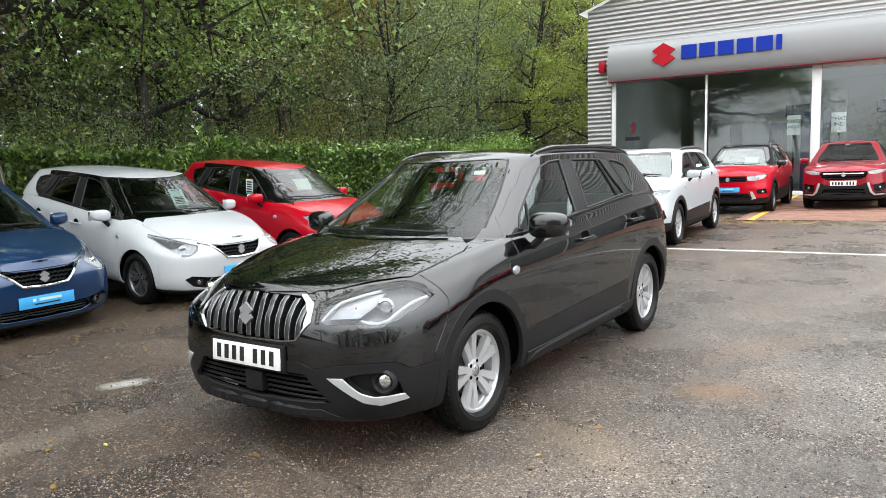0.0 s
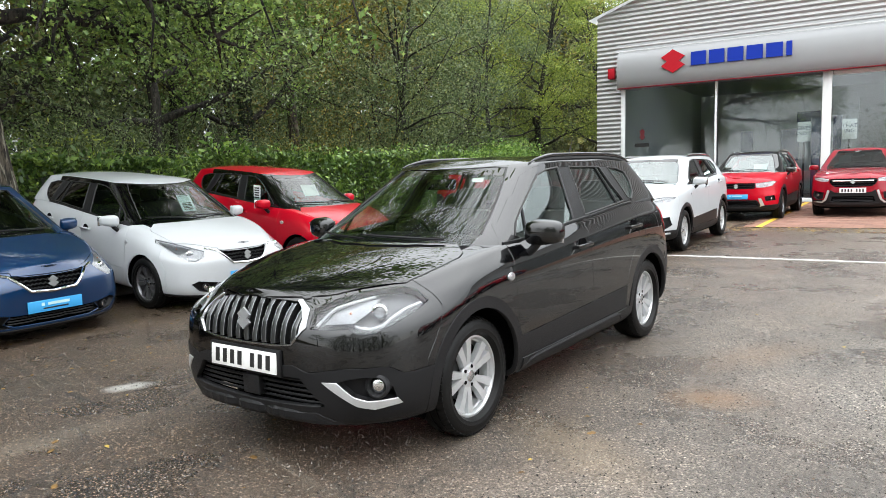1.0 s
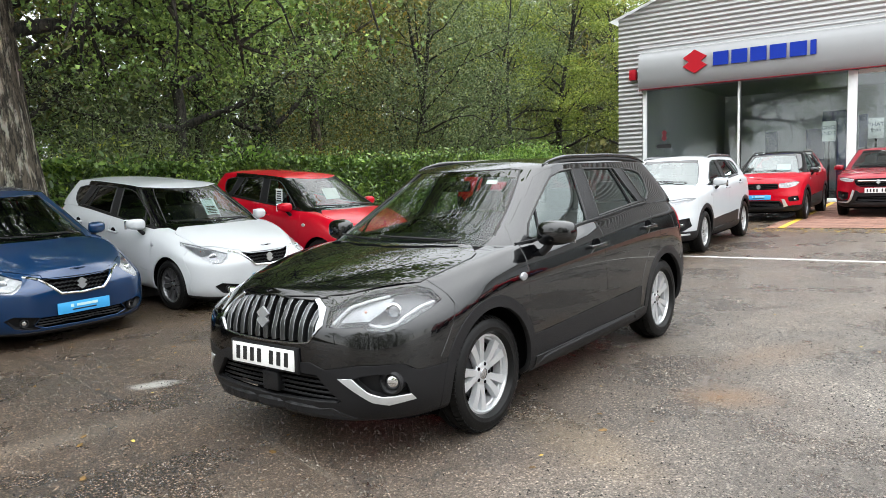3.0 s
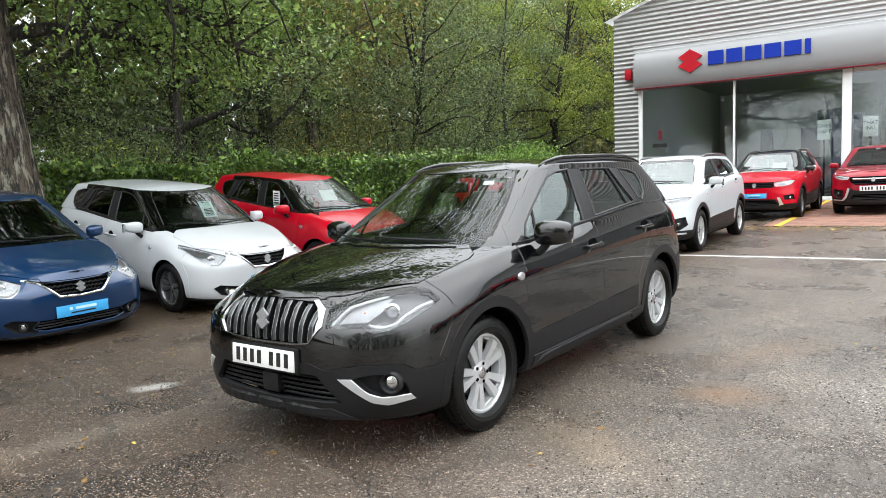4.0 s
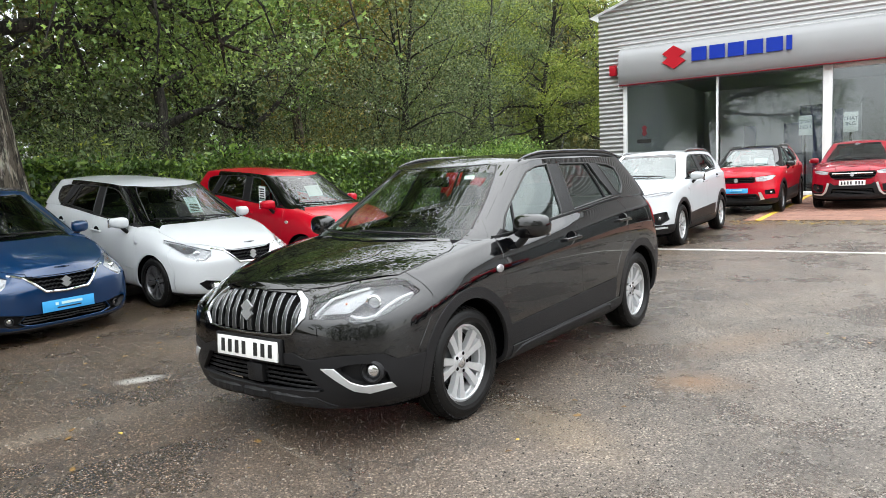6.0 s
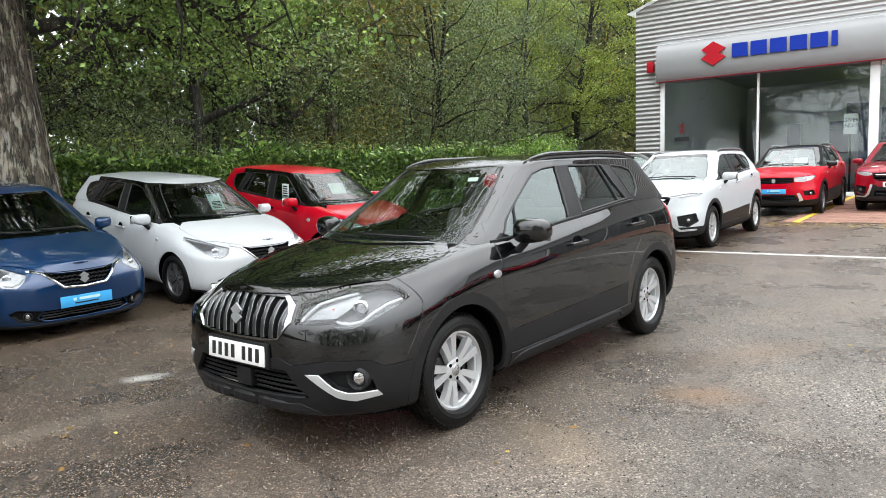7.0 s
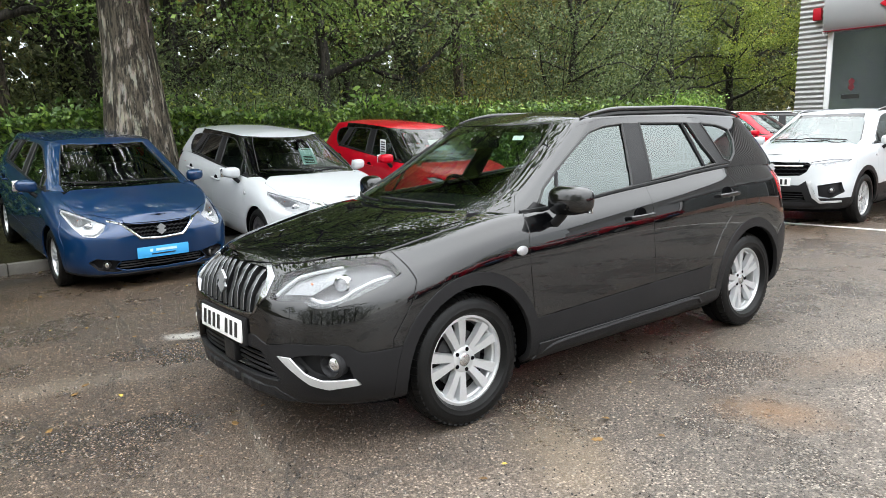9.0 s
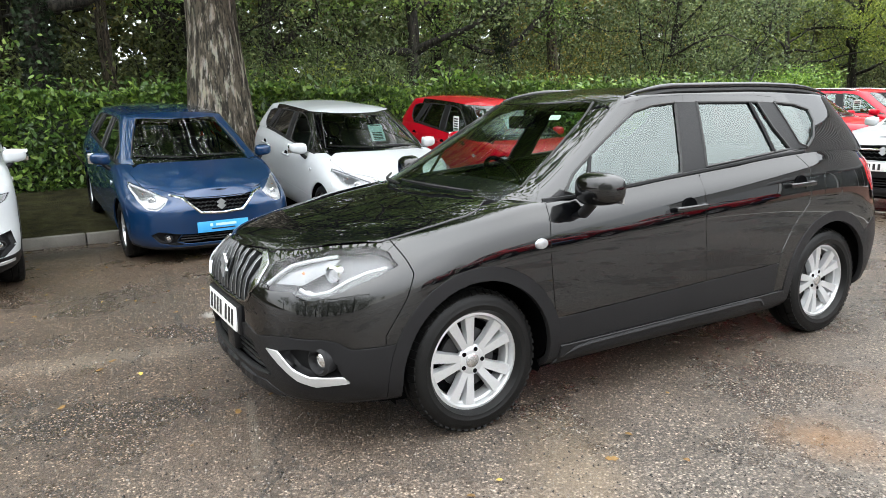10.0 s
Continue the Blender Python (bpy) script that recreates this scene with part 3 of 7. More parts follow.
def door_mirror(parent, y, z, x, side, cap, scale=1.0):
    bm = bmesh.new()
    bmesh.ops.create_uvsphere(bm, u_segments=28, v_segments=18, radius=1.0)
    puff = lambda c, e: math.copysign(abs(c) ** e, c)
    for v in bm.verts:
        x_, y_, z_ = puff(v.co.x, 0.62), puff(v.co.y, 0.75), puff(v.co.z, 0.66)
        x_ = 0.105 + 0.120 * x_
        k = x_ / 0.225
        z_ *= 0.080 * (1.0 - 0.22 * max(0.0, k - 0.35))
        y_ = max(y_ * 0.085, -0.085) if y_ < 0 else y_ * 0.045
        v.co = (x_, 0.035 + y_ + 0.035 * k * k, 0.062 + z_ + 0.006 * k)
    bmesh.ops.transform(bm, matrix=Matrix.Diagonal((side * scale, scale, scale, 1)), verts=bm.verts)
    if side < 0:
        bmesh.ops.reverse_faces(bm, faces=bm.faces)
    shell_ob = part("door_mirror", bm, cap, parent, m=pose(side * x, y, z))
    bm = bmesh.new()
    tube(bm, [(-0.05, 0.02, -0.085), (0.0, 0.018, -0.066), (0.045, 0.02, -0.025), (0.07, 0.03, 0.02)], (0.026, 0.025, 0.024, 0.028), 12)
    bmesh.ops.transform(bm, matrix=Matrix.Diagonal((side, 1.3, 1, 1)), verts=bm.verts)
    if side < 0:
        bmesh.ops.reverse_faces(bm, faces=bm.faces)
    part("mirror_foot", bm, PLASTIC, shell_ob)
    bm = bmesh.new()
    box(bm, (side * 0.115, 0.088, 0.055), (0.19, 0.008, 0.115), 0.003)
    part("mirror_glass", bm, CHROME, shell_ob)


def plate(parent, y, z, mat, lean=4, bars=7, w=0.52, h=0.111):
    bm = bmesh.new()
    box(bm, (0, 0, 0), (w, 0.010, h), 0.003)
    p = part("number_plate", bm, mat, parent, m=pose(0, y, z, -lean))
    if bars:
        for k in range(bars):
            bm = bmesh.new()
            x = -0.205 + k * 0.061 + (0.04 if k > 3 else 0)
            box(bm, (x, -0.006, 0), (0.031, 0.003, 0.074))
            part("plain_bar", bm, INK, p)
    else:
        for x, zz, ww, hh in ((0.03, 0.018, 0.21, 0.026), (-0.12, 0.018, 0.03, 0.03), (0.0, -0.022, 0.24, 0.012)):
            bm = bmesh.new()
            box(bm, (x, -0.006, zz), (ww, 0.003, hh))
            part("plain_bar", bm, PAPER_TEAL if zz > 0 else INK, p)
    return p


def badge(parent, y, z, size=0.075, lean=0, mat=None):
    """A plain slanted lozenge in place of a maker's mark."""
    bm = bmesh.new()
    s = size
    prism(bm, [(-s * 0.62, s * 0.25), (0, s * 0.72), (s * 0.62, s * 0.25), (s * 0.3, 0), (s * 0.62, -s * 0.25), (0, -s * 0.72), (-s * 0.62, -s * 0.25), (-s * 0.3, 0)], 0.012)
    return part("badge", bm, mat or BADGE_METAL, parent, m=pose(0, y, z, lean))


# panel outlines of the crossover, seen from the side (y, z) and from the front (x, z)
SIDE = dict(
    glass_f=[(0.52, 1.030), (0.635, 1.140), (0.77, 1.222), (0.86, 1.274), (1.005, 1.354), (1.15, 1.426), (1.29, 1.456), (1.47, 1.468), (1.405, 1.283), (1.335, 1.098), (0.964, 1.054)],
    glass_r=[(1.640, 1.466), (2.150, 1.456), (2.190, 1.305), (2.262, 1.178), (1.530, 1.120)],
    glass_q=[(2.307, 1.450), (2.483, 1.434), (2.610, 1.400), (2.600, 1.323), (2.529, 1.236), (2.432, 1.181), (2.365, 1.204)],
    front_door=[(0.470, 1.20), (0.420, 1.02), (0.395, 0.90), (0.388, 0.806), (0.412, 0.519), (0.428, 0.481), (1.454, 0.512), (1.446, 0.70), (1.434, 0.804), (1.444, 1.02), (1.46, 1.1)],
    rear_door=[(1.46, 1.1), (1.444, 1.02), (1.434, 0.804), (1.446, 0.70), (1.454, 0.512), (2.075, 0.528), (2.10, 0.60), (2.19, 0.73), (2.34, 0.86), (2.36, 0.95), (2.359, 1.064), (2.285, 1.155), (2.28, 1.2)],
    door_cladding=[(0.428, 0.481), (2.075, 0.528), (2.06, 0.352), (0.449, 0.338)],
    sill=[(0.30, 0.338), (2.2, 0.352), (2.2, 0.15), (0.30, 0.15)],
    fuel_flap=[(2.50, 1.030), (2.665, 1.030), (2.672, 0.895), (2.66, 0.885), (2.50, 0.885), (2.49, 0.895)],
    b_post=[(1.47, 1.468), (1.405, 1.283), (1.335, 1.098), (1.34, 1.088), (1.53, 1.112), (1.53, 1.12), (1.640, 1.466)],
    c_post=[(2.150, 1.456), (2.307, 1.450), (2.365, 1.204), (2.42, 1.178), (2.262, 1.172), (2.19, 1.305)],
    sail=[(0.40, 1.0), (0.62, 1.02), (0.62, 1.036), (0.53, 1.075), (0.45, 1.034)],
    door_frame_front=[(0.36, 1.0), (0.50, 1.135), (0.65, 1.245), (0.75, 1.305), (0.915, 1.395), (1.11, 1.470), (1.29, 1.500), (1.55, 1.508), (1.48, 1.283), (1.41, 1.0)],
    door_frame_rear=[(1.55, 1.508), (2.15, 1.498), (2.33, 1.484), (2.40, 1.30), (2.45, 1.1), (1.41, 1.0), (1.48, 1.283)],
    rear_pillar=[(2.30, 1.05), (2.42, 1.178), (2.60, 1.323), (2.61, 1.400), (2.483, 1.434), (2.40, 1.444), (2.45, 1.56), (3.6, 1.56), (3.6, 1.05)],
    tail_lamp=[(2.93, 1.085), (3.05, 1.085), (3.6, 1.07), (3.6, 0.88), (3.06, 0.875), (2.97, 0.965)],
    front_fender=[(-0.36, 1.0), (-0.315, 0.80), (-0.36, 0.70), (-0.46, 0.55), (-0.46, 0.15), (0.30, 0.15), (0.449, 0.338), (0.412, 0.519), (0.388, 0.806), (0.395, 0.90), (0.420, 1.02), (0.43, 1.2), (-0.30, 1.2)],
    rear_bumper=[(2.96, 0.15), (2.96, 0.63), (3.05, 0.70), (3.6, 0.70), (3.6, 0.15)])
FRONT = dict(
    grille=[(0, 0.872), (0.30, 0.856), (0.345, 0.825), (0.382, 0.78), (0.390, 0.72), (0.345, 0.662), (0.25, 0.650), (0, 0.645), (-0.02, 0.76)],
    grille_chrome=[(0.30, 0.860), (0.322, 0.862), (0.388, 0.824), (0.424, 0.744), (0.398, 0.714), (0.350, 0.656), (0.25, 0.643), (0, 0.637), (-0.02, 0.641), (0, 0.645), (0.25, 0.650), (0.345, 0.662), (0.390, 0.72), (0.382, 0.78), (0.345, 0.825), (0.30, 0.856)],
    headlamp=[(0.405, 0.828), (0.445, 0.740), (0.525, 0.736), (0.622, 0.742), (0.677, 0.714), (0.726, 0.713), (0.783, 0.750), (0.807, 0.796), (0.810, 0.834), (0.745, 0.877), (0.675, 0.899), (0.554, 0.888), (0.465, 0.857)],
    low_grille=[(-0.02, 0.492), (0.39, 0.492), (0.432, 0.440), (0.520, 0.362), (0.24, 0.346), (-0.02, 0.335)],
    fog_trim=[(0.515, 0.486), (0.587, 0.486), (0.66, 0.413), (0.711, 0.389), (0.80, 0.391), (0.807, 0.363), (0.727, 0.346), (0.667, 0.366)],
    fog_pod=[(0.590, 0.486), (0.682, 0.507), (0.746, 0.502), (0.79, 0.449), (0.797, 0.391), (0.711, 0.389), (0.66, 0.413)],
    lip=[(-0.02, 0.300), (0.24, 0.297), (0.46, 0.325), (0.56, 0.282), (0.62, 0.255), (0.95, 0.26), (0.95, 0.1), (-0.02, 0.1)],
    front_cladding=[(-0.02, 0.525), (0.15, 0.527), (0.34, 0.558), (0.442, 0.526), (0.62, 0.555), (0.761, 0.553), (0.79, 0.544), (0.82, 0.507), (0.95, 0.513), (0.95, 0.1), (-0.02, 0.1)])
SCREEN = [(-0.02, 1.03), (0.640, 1.03), (0.642, 1.085), (0.616, 1.135), (0.594, 1.19), (0.546, 1.30), (0.496, 1.40), (0.452, 1.482), (0.25, 1.512), (-0.02, 1.53)]
REAR_SCREEN = [(-0.02, 1.16), (0.56, 1.16), (0.50, 1.40), (0.44, 1.44), (-0.02, 1.455)]
BONNET = [(-0.02, -1.1), (0.33, -1.1), (0.345, -0.76), (0.40, -0.725), (0.47, -0.655), (0.555, -0.545), (0.678, -0.385), (0.705, -0.255), (0.722, -0.12), (0.730, 0.03), (0.705, 0.108), (0.582, 0.235), (0.3, 0.13), (-0.02, 0.10)]


def side_regions(sd, wheels, r_open, r_clad, cladding=True):
    """Panel outlines on the side, in the order in which they claim faces."""
    at_side = lambda c, n, z: z == 0 and c.x > 0.45
    out = [("opening", "x", disc(y, zc, r_open), at_side) for y, zc in wheels]
    if cladding:
        out += [("arch_front" if k == 0 else "arch_rear", "x", disc(y, zc, r_clad), at_side) for k, (y, zc) in enumerate(wheels)]
    cab = lambda c, n, z: z == 2 and abs(n.x) > 0.35
    for k in ("sail", "glass_f", "glass_r", "glass_q", "b_post", "c_post", "rear_pillar", "door_frame_front", "door_frame_rear"):
        if k in sd:
            out.append((k, "x", sd[k], cab))
    if "tail_lamp" in sd:
        out.append(("tail_lamp", "x", sd["tail_lamp"], lambda c, n, z: c.y > 2.4 and c.x > 0.42 and z != 3))
    for k in ("door_cladding", "sill"):
        if k in sd and cladding:
            out.append((k, "x", sd[k], at_side))
    for k in ("fuel_flap", "front_door", "rear_door"):
        if k in sd:
            out.append((k, "x", sd[k], at_side))
    return out


def build_car(name, m, label, s, sd, fr, screen, rear, bonnet, paint, wheel_r=0.332, rim_r=0.212, wb=2.6, track=0.765, face=None, cladding=True,
              group="", glass_back=None, roof_paint=None, mirror_paint=None, rails=False, nose=None, mirror_at=None, detail=True, pairs=5, twin=0.25, headlining=True, pillar_paint=None, screen_glass=None):
    """A parked car: painted panels, glass, cabin, wheels, lamps and trim."""
    car = thing(name, m, label, "car", group)
    front = lambda c, n, z: z == 0 and c.y < -0.12
    cab = lambda c, n, z: z == 2
    wheels = [(0.0, wheel_r), (wb, wheel_r)]
    reg = side_regions(sd, wheels, wheel_r + (0.058 if cladding else 0.042), wheel_r + 0.122, cladding)
    order = ("headlamp", "fog_trim", "fog_pod", "fog_lamp_area", "grille_chrome", "grille", "low_grille", "lip", "front_cladding")
    reg += [(k, "y", fr[k], front) for k in order if k in fr]
    zt = max(p[1] for p in screen)
    band = [(-0.02, zt - 0.075), (0.30, zt - 0.085), (0.60, zt - 0.105), (0.60, zt + 0.1), (-0.02, zt + 0.1)]
    reg += [("screen_band", "y", band, lambda c, n, z: z == 2 and c.y < 1.35 and n.y < -0.2 and inside((c.x, c.z), screen))]
    reg += [("screen", "y", screen, lambda c, n, z: z == 2 and c.y < 1.35 and n.y < -0.2), ("rear_screen", "y", rear, lambda c, n, z: z == 2 and c.y > 2.5)]
    top = max(p[1] for p in fr["grille"]) - 0.004
    reg += [("bonnet", "z", bonnet, lambda c, n, z: z in (0, 1) and c.z > top and n.z > 0.12)]
    reg += [("cowl", "z", [(-0.02, -0.3), (0.66, -0.3), (0.66, 0.7), (-0.02, 0.7)], lambda c, n, z: z == 1 and c.y > -0.1)]
    reg += [(k, "x", sd[k], lambda c, n, z: z in (0, 1) and (c.x > 0.3 or c.y > 1)) for k in ("rear_bumper", "front_fender") if k in sd]
    reg += [("front_bumper", "x", [(-1.2, 0), (0.3, 0), (0.3, 1.3), (-1.2, 1.3)], lambda c, n, z: z in (0, 1)),
            ("tailgate", "y", [(-0.02, 0.6), (0.63, 0.6), (0.63, 1.3), (-0.02, 1.3)], lambda c, n, z: z == 0 and c.y > 2.6)]
    b = Shell(s, reg)
    clad = PLASTIC if cladding else paint
    dark_glass = glass_back or GLASS
    b.panel(["bonnet"], "bonnet", paint, car, gap=0.0055, proud=0.005)
    b.panel(["front_bumper"], "front_bumper", paint, car)
    b.panel(["tailgate"], "tailgate", paint, car)
    b.panel(["rear_bumper"], "rear_bumper", clad, car)
    b.panel(["roof"], "roof", roof_paint or paint, car, gap=0.0)
    b.panel(["cabin_frame"], "cabin_frame", pillar_paint or paint, car, gap=0.0, rim=0.03)
    b.panel(["cowl", "bonnet_rest"], "cowl", DARK, car, gap=0.0, rim=0.0, depth=0.008)
    b.panel(["screen"], "windscreen", screen_glass or GLASS_SCREEN, car, gap=0.0, rim=0.0, depth=0.004)
    b.panel(["screen_band"], "windscreen_shade_band", GLASS_BAND, car, gap=0.0, rim=0.0, depth=0.004)
    b.panel(["rear_screen"], "rear_screen", GLASS_DARK, car, gap=0.0, rim=0.0, depth=0.004)
    if headlining:
        b.panel(["roof"], "headlining", LINING, car, gap=0.02, rim=0.0, depth=0.035)
    for sgn in (1, -1):
        b.panel(["front_fender"], "front_wing", paint, car, sgn)
        b.panel(["tub"], "rear_wing", paint, car, sgn)
        b.panel(["front_door"], "front_door", paint, car, sgn)
        b.panel(["rear_door"], "rear_door", paint, car, sgn)
        b.panel(["glass_f"], "door_window", GLASS, car, sgn, gap=0.0, rim=0.0, depth=0.006)
        b.panel(["glass_r"], "rear_door_window", dark_glass, car, sgn, gap=0.0, rim=0.0, depth=0.006)
        b.panel(["glass_q"], "quarter_window", dark_glass, car, sgn, gap=0.0, rim=0.0, depth=0.004)
        b.panel(["door_frame_front"], "door_frame", pillar_paint or paint, car, sgn, gap=0.0025, rim=0.02)
        b.panel(["door_frame_rear"], "door_frame", pillar_paint or paint, car, sgn, gap=0.0025, rim=0.02)
        b.panel(["rear_pillar"], "rear_pillar", paint, car, sgn, gap=0.0, rim=0.03)
        b.panel(["b_post"], "door_post_cover", PLASTIC, car, sgn, gap=0.0, rim=0.006, proud=0.001)
        b.panel(["c_post"], "rear_post_cover", PLASTIC, car, sgn, gap=0.0, rim=0.006, proud=0.001)
        b.panel(["sail"], "mirror_sail", PLASTIC, car, sgn, gap=0.0, rim=0.006, proud=0.001)
        b.panel(["tail_lamp"], "tail_lamp", LAMP_RED, car, sgn, proud=0.004)
        b.panel(["fuel_flap"], "fuel_flap", paint, car, sgn) if sgn > 0 else b.panel(["fuel_flap"], "rear_wing_panel", paint, car, sgn, gap=0)
        if cladding:
            b.panel(["arch_front"], "arch_cladding", PLASTIC, car, sgn, proud=0.005, gap=0.001, rim=0.03)
            b.panel(["arch_rear"], "arch_cladding", PLASTIC, car, sgn, proud=0.005, gap=0.001, rim=0.03)
            b.panel(["door_cladding"], "door_cladding", PLASTIC, car, sgn, proud=0.003)
            b.panel(["sill"], "sill", PLASTIC, car, sgn, proud=0.012, rim=0.03)
        # headlamp: housing behind, clear lens in front
        b.panel(["headlamp"], "headlamp_housing", HOUSING if detail else HOUSING_PALE, car, sgn, gap=0.0, rim=0.0, depth=0.05 if detail else 0.02)
        b.panel(["headlamp"], "headlamp_lens", LENS, car, sgn, gap=0.002, rim=0.0, proud=0.001)
        b.panel(["fog_trim"], "fog_lamp_trim", ALLOY, car, sgn, proud=0.010, gap=0.001, rim=0.03)
        b.panel(["fog_pod"], "fog_lamp_recess", PLASTIC, car, sgn, gap=0.0, rim=-0.05, depth=0.05)
    b.panel(["grille_chrome"], "grille_surround", POLISHED, car, proud=0.007, gap=0.001, rim=0.02)
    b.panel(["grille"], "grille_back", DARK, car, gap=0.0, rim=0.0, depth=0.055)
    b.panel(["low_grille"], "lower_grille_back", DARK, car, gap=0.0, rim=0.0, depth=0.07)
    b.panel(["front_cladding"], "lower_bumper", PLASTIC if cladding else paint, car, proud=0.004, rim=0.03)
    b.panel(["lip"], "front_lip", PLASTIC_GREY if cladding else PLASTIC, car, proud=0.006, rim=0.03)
    # inner shell against light leaks, floor and wheel wells, near-black to deepen their shade
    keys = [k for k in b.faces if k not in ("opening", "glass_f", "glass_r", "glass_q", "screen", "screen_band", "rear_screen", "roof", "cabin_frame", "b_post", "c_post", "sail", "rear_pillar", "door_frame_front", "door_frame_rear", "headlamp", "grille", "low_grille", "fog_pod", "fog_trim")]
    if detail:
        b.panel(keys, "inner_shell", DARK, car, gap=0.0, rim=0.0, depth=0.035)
    outline = b.grids[0][1]
    bm = bmesh.new()
    ring = [bm.verts.new((sg * p[0] * 0.90, p[1] * (0.82 if p[1] < 0 else 0.95), 0.185)) for sg, line in ((1, outline[1:-1]), (-1, outline[1:-1][::-1])) for p in line]
    bm.faces.new(ring)
    low = bmesh.ops.extrude_face_region(bm, geom=bm.faces[:])["geom"]
    bmesh.ops.translate(bm, vec=(0, 0, 0.12), verts=[g for g in low if isinstance(g, bmesh.types.BMVert)])
    bmesh.ops.recalc_face_normals(bm, faces=bm.faces)
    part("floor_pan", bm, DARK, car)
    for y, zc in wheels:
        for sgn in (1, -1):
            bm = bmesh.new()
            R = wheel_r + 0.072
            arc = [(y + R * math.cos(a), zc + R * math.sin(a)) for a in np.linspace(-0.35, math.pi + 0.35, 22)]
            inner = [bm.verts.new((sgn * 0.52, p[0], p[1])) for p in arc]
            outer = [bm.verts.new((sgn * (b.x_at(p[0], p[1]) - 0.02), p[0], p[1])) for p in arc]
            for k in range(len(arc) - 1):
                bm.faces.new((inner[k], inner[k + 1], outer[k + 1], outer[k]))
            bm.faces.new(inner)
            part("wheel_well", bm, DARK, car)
            wheel(car, track, y, wheel_r, sgn, rim_r, face or ALLOY, pairs, twin)
    cabin(car, s)
    for sgn in (1, -1):
        y, z, x = mirror_at or (0.585, 1.02, 0.845)
        door_mirror(car, y, z, x, sgn, mirror_paint or paint, 1.0 if detail else 0.86)
        for hy, hz in ((sd["front_door"][-2][0] - 0.13, 0.0), (sd["rear_door"][-4][0] - 0.11, 0.05)):
            zc = s["z"][4] + (s["z"][6] - s["z"][4]) * 0.98 + hz
            hx = b.x_at(hy, zc)
            bm = bmesh.new()
            box(bm, (sgn * (hx + 0.022), hy, zc), (0.020, 0.235, 0.028), 0.009, None, 3)
            box(bm, (sgn * (hx + 0.006), hy - 0.10, zc), (0.034, 0.030, 0.026), 0.008)
            box(bm, (sgn * (hx + 0.006), hy + 0.10, zc), (0.034, 0.034, 0.034), 0.010)
            h = part("door_handle", bm, paint, car)
            # flat dark disc in place of the shaded hollow behind the handle
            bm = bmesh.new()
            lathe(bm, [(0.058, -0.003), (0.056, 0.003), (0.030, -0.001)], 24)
            part("handle_shade_disc", bm, DARK, h, m=pose(sgn * (hx + 0.001), hy, zc - 0.004, 0, 0, 0 if sgn > 0 else 180))
    # wipers
    for x0, x1, yy in ((0.50, -0.06, 0.02), (-0.02, -0.60, 0.0)):
        bm = bmesh.new()
        pts = []
        for k in np.linspace(0, 1, 8):
            x = x0 + (x1 - x0) * k
            d = (b.grids[2][2][:, 0] - abs(x)) ** 2
            q = b.grids[2][2][np.argmin(d + (b.grids[2][2][:, 1] > 1.0) * 9)]
            pts.append((x, q[1] - 0.012 + 0.03 * k, q[2] + 0.010 + 0.020 * k))
        tube(bm, pts, [0.006, 0.008, 0.009, 0.010, 0.010, 0.009, 0.008, 0.005], 6)
        part("wiper", bm, PLASTIC, car)
    # black window surrounds along the waist
    for sgn in (1, -1):
        bm = bmesh.new()
        y0, y1 = sd["glass_f"][0][0] - 0.1, sd["glass_r"][-2][0] + 0.12
        pts = [(sgn * (b.x_at(y, float(curve(*s["belt"], y)) + 0.012) + 0.004), y, float(curve(*s["belt"], y)) + 0.008) for y in np.linspace(y0, y1, 14)]
        tube(bm, pts, [0.011] * 14, 6)
        part("waist_trim", bm, PLASTIC, car)
        bm = bmesh.new()
        g = sd["glass_r"]
        a, c = Vector((0, g[1][0] - 0.13 * (g[1][0] - g[0][0]), g[1][1] - 0.002)), Vector((0, g[3][0] - 0.20 * (g[3][0] - g[4][0]), g[3][1] - 0.01))
        pts = [a.lerp(c, k) for k in (0, 0.5, 1)]
        tube(bm, [(sgn * (b.x_at(p.y, p.z) - 0.002), p.y, p.z) for p in pts], [0.011] * 3, 6)
        part("window_divider", bm, PLASTIC, car)
        bm = bmesh.new()
        g = sd["glass_f"]
        a, c = (g[2][0], g[2][1] - 0.004), (g[2][0] - 0.085, g[-1][1] - 0.020)
        tube(bm, [(sgn * (b.x_at(y, z) - 0.002), y, z) for y, z in (a, ((a[0] + c[0]) / 2, (a[1] + c[1]) / 2), c)], [0.009] * 3, 6)
        part("window_divider", bm, PLASTIC, car)
        # rubber seals round the side windows and beside the windscreen
        for key in ("glass_f", "glass_r", "glass_q"):
            ring = b.rim_loop(key)
            if len(ring) > 8:
                bm = bmesh.new()
                ring = [Vector((sgn * p.x, p.y, p.z)) for p in ring]
                tube(bm, ring + ring[:1], [0.008] * (len(ring) + 1), 5, ends=False)
                part("window_seal", bm, INK, car)
        bm = bmesh.new()
        edge = [(screen[k][0] + 0.004, screen[k][1]) for k in range(2, 8)]
        tube(bm, [(sgn * x, b.cab_y(x, z) - 0.001, z) for x, z in edge], [0.007] * 6, 6)
        part("windscreen_seal", bm, INK, car)
    # indicator repeater on the wing
    for sgn in (1, -1):
        bm = bmesh.new()
        rz = s["z"][5] + 0.03
        lathe(bm, [(0.030, 0), (0.027, 0.008), (0.014, 0.012)], 20)
        bmesh.ops.transform(bm, matrix=Matrix.Diagonal((1, 1.25, 0.85, 1)), verts=bm.verts)
        part("side_repeater", bm, LAMP_WHITE, car, m=pose(sgn * b.x_at(0.335, rz), 0.335, rz, 0, 0, 0 if sgn > 0 else 180))
